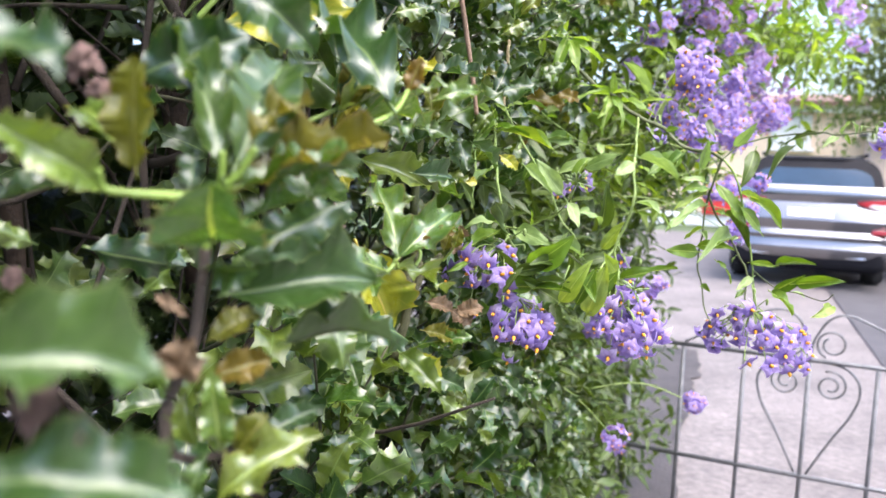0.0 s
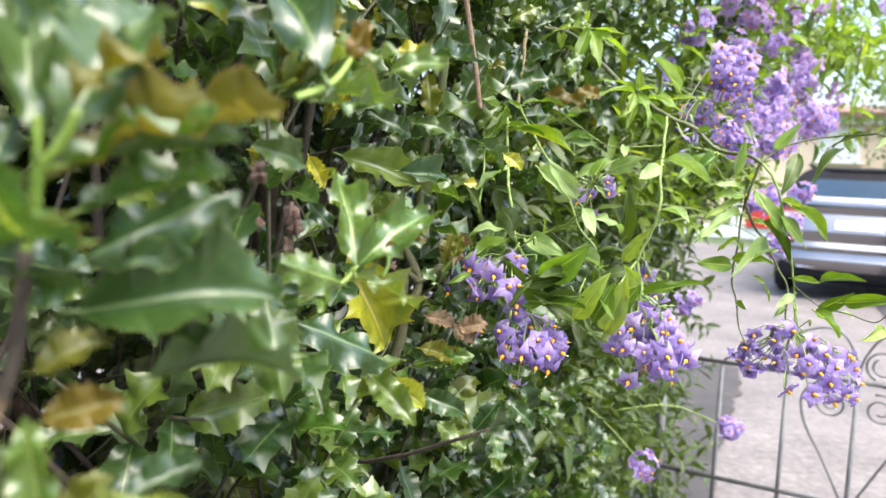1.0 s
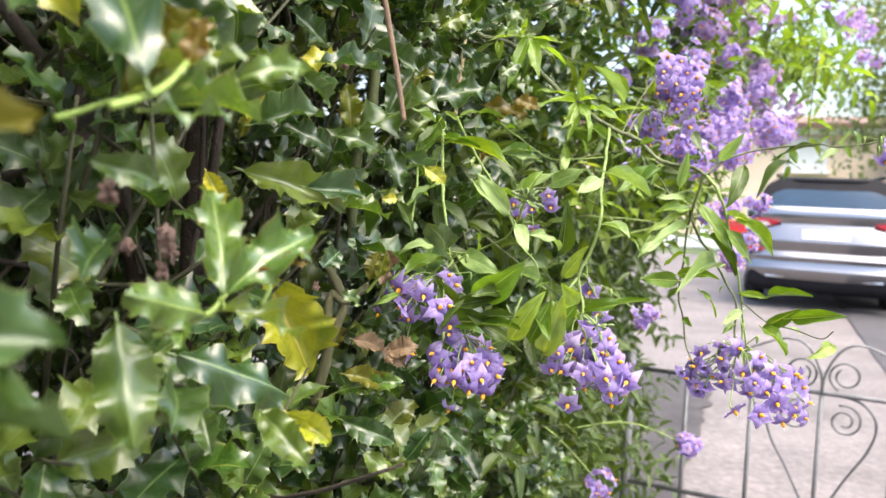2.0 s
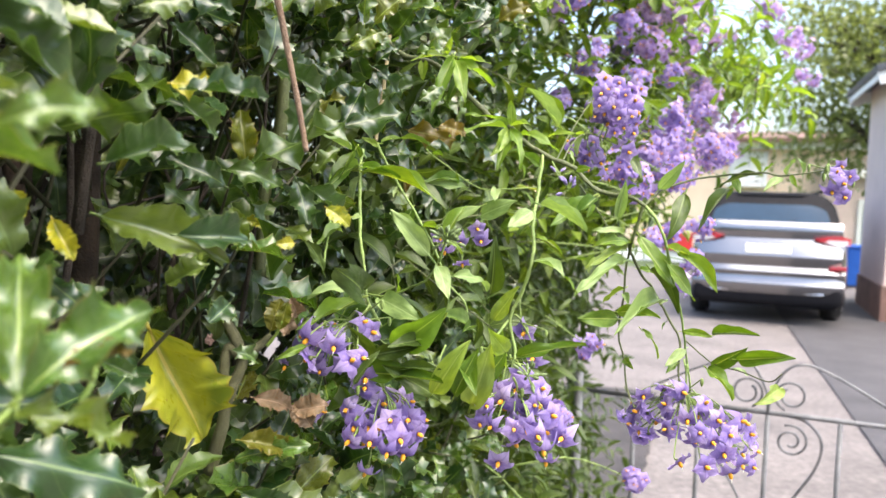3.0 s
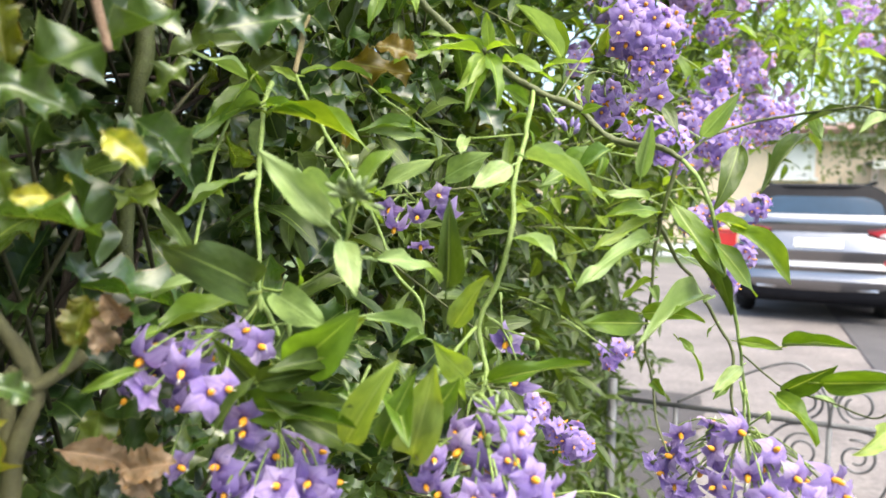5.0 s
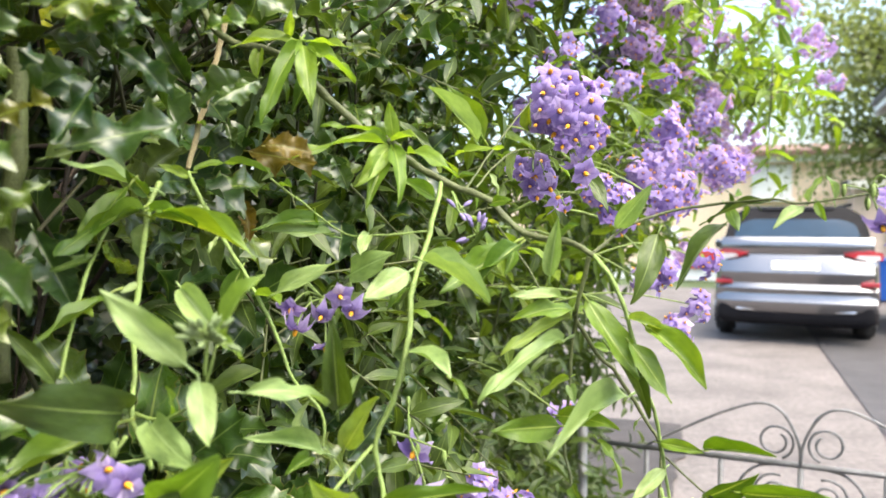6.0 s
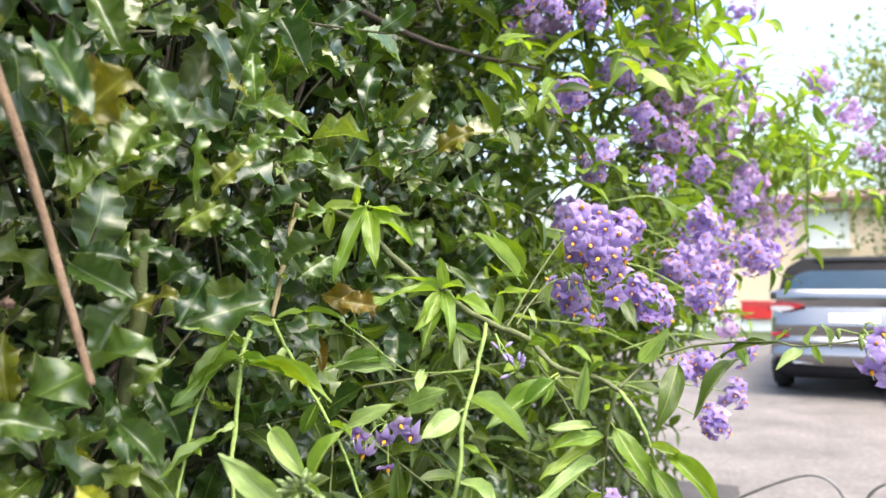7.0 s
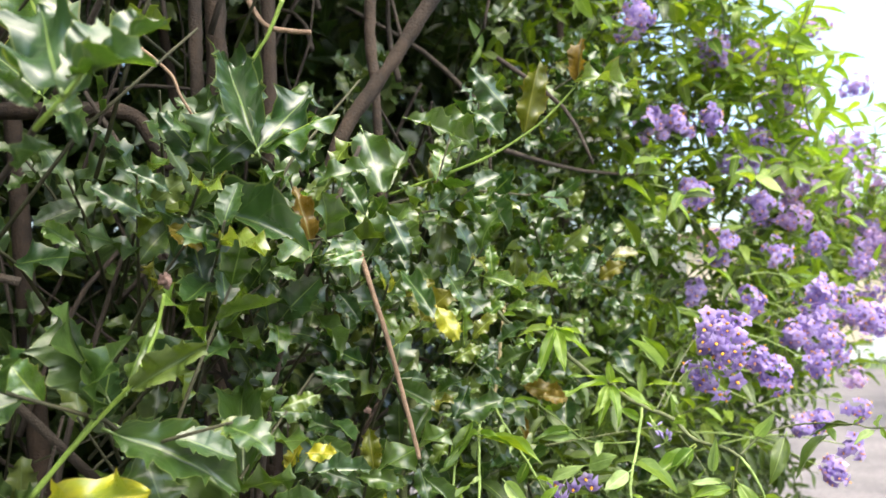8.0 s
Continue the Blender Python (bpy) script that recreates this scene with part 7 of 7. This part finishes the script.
spray_leaf(VINE_DARK, (0.157, 0.930, 1.319), (0.101, 0.920, 1.355), 25, 0.40)
spray_leaf(VINE, (0.126, 0.930, 1.380), (0.162, 0.920, 1.406), 10, 0.55)
spray_leaf(VINE_DARK, (0.095, 0.930, 1.362), (0.135, 0.920, 1.373), 10, 0.50)
# bunches of flowers
bunch(1, 0.026, (0.074, 0.980, 1.398), [(0.009, 0.940, 1.347), (0.042, 0.940, 1.343), (0.062, 0.950, 1.347), (0.020, 0.960, 1.357), (0.045, 0.970, 1.362), (0.050, 0.980, 1.378), (0.045, 0.930, 1.308), (0.033, 0.950, 1.352)])
bunch(2, 0.027, (0.098, 0.950, 1.349), [(0.086, 0.930, 1.330), (0.074, 0.905, 1.287), (0.093, 0.900, 1.288), (0.109, 0.900, 1.278), (0.077, 0.920, 1.296), (0.128, 0.920, 1.303), (0.137, 0.920, 1.290), (0.111, 0.910, 1.304), (0.089, 0.920, 1.252), (0.120, 0.900, 1.290), (0.142, 0.930, 1.300), (0.101, 0.930, 1.294), (0.070, 0.930, 1.308), (0.124, 0.920, 1.270), (0.102, 0.940, 1.312), (0.117, 0.950, 1.313)])
bunch(3, 0.027, (0.230, 0.950, 1.338), [(0.203, 0.940, 1.312), (0.208, 0.930, 1.295), (0.220, 0.950, 1.315), (0.238, 0.900, 1.306), (0.245, 0.890, 1.299), (0.253, 0.900, 1.283), (0.262, 0.910, 1.312), (0.272, 0.910, 1.291), (0.228, 0.920, 1.295), (0.217, 0.940, 1.256), (0.260, 0.920, 1.265), (0.248, 0.930, 1.316), (0.274, 0.930, 1.298), (0.198, 0.950, 1.291), (0.237, 0.950, 1.303)])
bunch(4, 0.027, (0.441, 1.060, 1.337), [(0.393, 1.070, 1.271), (0.411, 1.050, 1.268), (0.420, 1.060, 1.301), (0.430, 1.030, 1.306), (0.444, 1.000, 1.302), (0.450, 0.980, 1.290), (0.475, 0.980, 1.289), (0.424, 0.960, 1.282), (0.450, 0.960, 1.261), (0.474, 0.970, 1.247), (0.432, 0.960, 1.247), (0.493, 0.980, 1.258), (0.466, 0.980, 1.234), (0.411, 0.980, 1.245), (0.399, 1.070, 1.291), (0.418, 1.020, 1.265), (0.426, 1.000, 1.284), (0.495, 1.000, 1.269), (0.441, 0.970, 1.270), (0.401, 1.050, 1.252), (0.500, 1.000, 1.233), (0.390, 1.080, 1.254), (0.459, 0.970, 1.277)])
bunch(5, 0.027, (0.392, 1.280, 1.596), [(0.375, 1.240, 1.641), (0.392, 1.230, 1.638), (0.426, 1.250, 1.650), (0.400, 1.230, 1.625), (0.416, 1.230, 1.627), (0.395, 1.230, 1.606), (0.372, 1.250, 1.628), (0.390, 1.250, 1.663), (0.410, 1.240, 1.656), (0.388, 1.270, 1.681), (0.432, 1.260, 1.638), (0.408, 1.240, 1.613), (0.425, 1.250, 1.607), (0.420, 1.250, 1.581), (0.391, 1.250, 1.620), (0.442, 1.280, 1.670), (0.379, 1.250, 1.658), (0.368, 1.280, 1.641), (0.408, 1.270, 1.676), (0.416, 1.270, 1.592), (0.435, 1.270, 1.623), (0.385, 1.250, 1.633)])
bunch(6, 0.025, (0.372, 1.300, 1.610), [(0.378, 1.300, 1.582), (0.394, 1.290, 1.579), (0.392, 1.290, 1.568), (0.398, 1.290, 1.557), (0.366, 1.320, 1.594), (0.374, 1.310, 1.570), (0.356, 1.330, 1.586), (0.413, 1.320, 1.546), (0.387, 1.320, 1.597)])
bunch(7, 0.025, (0.179, 1.110, 1.466), [(0.201, 1.080, 1.478), (0.166, 1.090, 1.451), (0.161, 1.100, 1.466), (0.184, 1.100, 1.460), (0.208, 1.100, 1.463), (0.187, 1.100, 1.436)])
bunch(8, 0.028, (0.241, 1.030, 1.388), [(0.258, 1.070, 1.362), (0.263, 1.030, 1.340)])
bunch(9, 0.028, (0.087, 0.960, 1.406), [(0.034, 0.905, 1.381), (0.058, 0.900, 1.375), (0.074, 0.900, 1.362), (0.084, 0.900, 1.365), (0.037, 0.900, 1.364), (0.090, 0.950, 1.380), (0.086, 0.930, 1.339)])
bunch(10, 0.027, (0.236, 1.000, 1.340), [(0.240, 0.970, 1.336), (0.251, 0.970, 1.328), (0.235, 0.960, 1.324), (0.218, 0.980, 1.317)])
bunch(11, 0.021, (0.575, 1.030, 1.556), [(0.582, 1.020, 1.552), (0.584, 1.010, 1.540), (0.578, 1.020, 1.532), (0.592, 1.020, 1.526), (0.592, 1.030, 1.560), (0.597, 1.020, 1.548)])
# closed buds
buds(70, (0.152, 0.900, 1.455), (0.157, 0.890, 1.476), 0.011, 20, BUD_GREEN)
buds(71, (0.288, 1.090, 1.552), (0.304, 1.080, 1.525), 0.012, 8, BUD_VIOLET)
buds(72, (0.286, 1.090, 1.557), (0.290, 1.080, 1.543), 0.009, 5, BUD_VIOLET)
buds(73, (0.162, 0.940, 1.371), (0.153, 0.930, 1.348), 0.012, 14, BUD_GREEN)
buds(74, (0.230, 0.940, 1.355), (0.241, 0.930, 1.345), 0.012, 12, BUD_GREEN)
# bunches further along the hedge
far_bunch(1, (0.450, 1.950, 1.938), 0.045, 14)
far_bunch(2, (0.412, 2.080, 2.129), 0.045, 14)
far_bunch(3, (0.348, 2.050, 2.103), 0.05, 14)
far_bunch(4, (0.451, 2.100, 2.153), 0.05, 14)
far_bunch(5, (0.581, 1.980, 2.000), 0.045, 14)
far_bunch(6, (0.556, 2.000, 2.017), 0.04, 10)
far_bunch(7, (0.742, 2.350, 1.944), 0.05, 14)
far_bunch(8, (0.688, 2.300, 1.909), 0.045, 12)
far_bunch(9, (0.698, 2.300, 2.034), 0.045, 12)
far_bunch(10, (0.800, 2.400, 2.062), 0.06, 16)
far_bunch(11, (1.018, 2.840, 1.979), 0.05, 14)
far_bunch(12, (1.068, 2.850, 2.105), 0.06, 16)
far_bunch(13, (1.026, 2.850, 2.187), 0.05, 14)
far_bunch(14, (1.140, 2.880, 2.137), 0.06, 14)
far_bunch(15, (1.341, 2.870, 2.184), 0.055, 18)
far_bunch(16, (1.463, 2.970, 2.083), 0.06, 14)
far_bunch(17, (1.551, 3.000, 2.087), 0.05, 10)
far_bunch(18, (0.699, 1.920, 1.637), 0.05, 16)
far_bunch(19, (0.715, 1.950, 1.700), 0.05, 14)
far_bunch(20, (0.655, 1.900, 1.605), 0.05, 14)
far_bunch(21, (0.725, 1.900, 1.587), 0.045, 12)
far_bunch(22, (1.176, 2.790, 1.698), 0.07, 18)
far_bunch(23, (1.235, 2.850, 1.779), 0.06, 14)
far_bunch(24, (1.156, 2.920, 1.841), 0.06, 16)
far_bunch(25, (0.561, 1.680, 1.551), 0.04, 14)
far_bunch(26, (0.538, 1.700, 1.579), 0.035, 10)
far_bunch(27, (0.847, 2.000, 1.625), 0.045, 14)
far_bunch(28, (0.819, 2.000, 1.643), 0.04, 10)
far_bunch(29, (0.749, 2.300, 2.202), 0.06, 16)
far_bunch(30, (0.791, 2.350, 2.252), 0.06, 14)
far_bunch(31, (0.628, 1.750, 1.434), 0.035, 10)
far_bunch(32, (0.652, 1.750, 1.449), 0.03, 8)
far_bunch(33, (0.508, 1.900, 1.810), 0.035, 12)
far_bunch(34, (0.480, 1.900, 1.805), 0.03, 8)
far_bunch(35, (0.630, 2.100, 2.091), 0.04, 12)
far_bunch(36, (1.524, 2.970, 1.979), 0.035, 8)
far_bunch(37, (0.941, 2.500, 1.446), 0.04, 10)
far_bunch(38, (0.725, 1.800, 1.392), 0.03, 8)
far_bunch(39, (0.576, 1.640, 0.988), 0.03, 10)
far_bunch(40, (0.398, 1.600, 0.920), 0.035, 10)
far_bunch(41, (0.656, 1.750, 1.560), 0.03, 10)
far_bunch(42, (0.350, 1.600, 1.162), 0.035, 10)
far_bunch(43, (0.414, 1.600, 1.119), 0.035, 10)
far_bunch(44, (0.382, 1.620, 1.130), 0.03, 8)
far_bunch(45, (0.506, 1.900, 2.100), 0.04, 12)
far_bunch(46, (0.338, 2.000, 2.367), 0.05, 14)
far_bunch(47, (0.554, 2.200, 2.365), 0.05, 14)
far_bunch(48, (0.835, 2.400, 2.449), 0.05, 14)
far_bunch(49, (0.435, 1.850, 1.710), 0.035, 10)
far_bunch(50, (0.675, 1.750, 1.349), 0.035, 10)
far_bunch(51, (0.740, 1.800, 1.465), 0.03, 8)
far_bunch(52, (0.752, 2.300, 2.216), 0.05, 12)
far_bunch(53, (0.493, 1.700, 1.229), 0.03, 8)
far_bunch(54, (1.020, 2.600, 2.319), 0.06, 14)
far_bunch(55, (0.618, 2.000, 1.907), 0.05, 14)
far_bunch(56, (0.354, 1.800, 2.323), 0.05, 16)
far_bunch(57, (0.543, 2.000, 2.288), 0.05, 14)
far_bunch(58, (0.640, 2.100, 2.294), 0.05, 16)
far_bunch(59, (0.724, 2.200, 2.217), 0.05, 14)
far_bunch(60, (0.356, 1.750, 2.073), 0.05, 16)
far_bunch(61, (0.420, 1.800, 2.073), 0.045, 12)
far_bunch(62, (0.447, 1.800, 1.920), 0.05, 16)
far_bunch(63, (0.693, 2.100, 1.956), 0.06, 18)
far_bunch(64, (0.665, 2.100, 2.044), 0.05, 14)
far_bunch(65, (0.880, 2.400, 2.453), 0.04, 10)
far_bunch(66, (0.962, 2.500, 2.123), 0.06, 16)
far_bunch(67, (0.946, 2.500, 1.993), 0.06, 16)
far_bunch(68, (0.506, 1.850, 1.808), 0.05, 14)
far_bunch(69, (0.655, 2.000, 1.796), 0.045, 12)
far_bunch(70, (0.761, 2.100, 1.684), 0.06, 16)
far_bunch(71, (1.051, 2.600, 1.843), 0.06, 16)
far_bunch(72, (0.722, 2.000, 1.581), 0.055, 16)
far_bunch(73, (0.897, 2.200, 1.636), 0.05, 14)
far_bunch(74, (0.561, 1.900, 1.680), 0.05, 14)
far_bunch(75, (0.702, 2.100, 1.884), 0.05, 14)
far_bunch(200, (0.913, 2.500, 1.941), 0.06, 16)
far_bunch(201, (1.019, 2.600, 1.829), 0.06, 16)
far_bunch(202, (1.081, 2.700, 2.045), 0.06, 14)
far_bunch(203, (1.364, 2.900, 2.174), 0.06, 14)
far_bunch(204, (0.958, 2.600, 2.082), 0.05, 14)
far_bunch(205, (1.341, 2.900, 1.926), 0.035, 9)
far_bunch(206, (1.595, 3.000, 1.969), 0.03, 8)
far_bunch(207, (0.998, 2.700, 2.149), 0.05, 14)
far_bunch(208, (0.986, 2.700, 2.003), 0.05, 14)
far_bunch(209, (1.038, 2.600, 1.831), 0.05, 14)
far_bunch(210, (1.357, 2.900, 2.195), 0.06, 16)
far_bunch(211, (1.460, 2.900, 2.093), 0.06, 14)
far_bunch(212, (1.229, 2.900, 2.088), 0.04, 10)
far_bunch(213, (1.357, 2.900, 1.937), 0.03, 8)

r = np.random.default_rng(61)
for i in range(36):
    s, z = r.uniform(1.7, 3.1), r.uniform(1.6, 2.5)
    far_bunch(100 + i, hedge_point(s, bank(s, z)[0] - r.uniform(0.02, 0.1), z), r.uniform(0.034, 0.06), int(r.integers(9, 17)))
for items, mat in zip(TUFTS, (VINE, VINE_LIGHT, VINE_PALE)):
    v, q, u = strewn(VINE_FINE, items)
    part_of("small_foliage", mesh_of("small_leaves", v, q, u, [mat]), vine, None, "", "stuff")
v, q, u = joined(HAZED)
part_of("pink_blossom", mesh_of("vine_hazed_blossom", v, q, u, [PETAL_HAZE]), vine, None, "", "stuff")
v, q, u = joined(PETALS)
part_of("blossom", mesh_of("vine_blossom", v, q, u, [PETAL]), vine, None, "", "stuff")
v, q, u = joined(CONES)
part_of("blossom_centre", mesh_of("vine_centres", v, q, None, [ANTHER]), vine, None, "", "stuff")
v, q, u = joined(STALKS)
part_of("flower_stalk", mesh_of("vine_flower_stalks", v, q, None, [STEM_GREEN]), vine, None, "", "stuff")
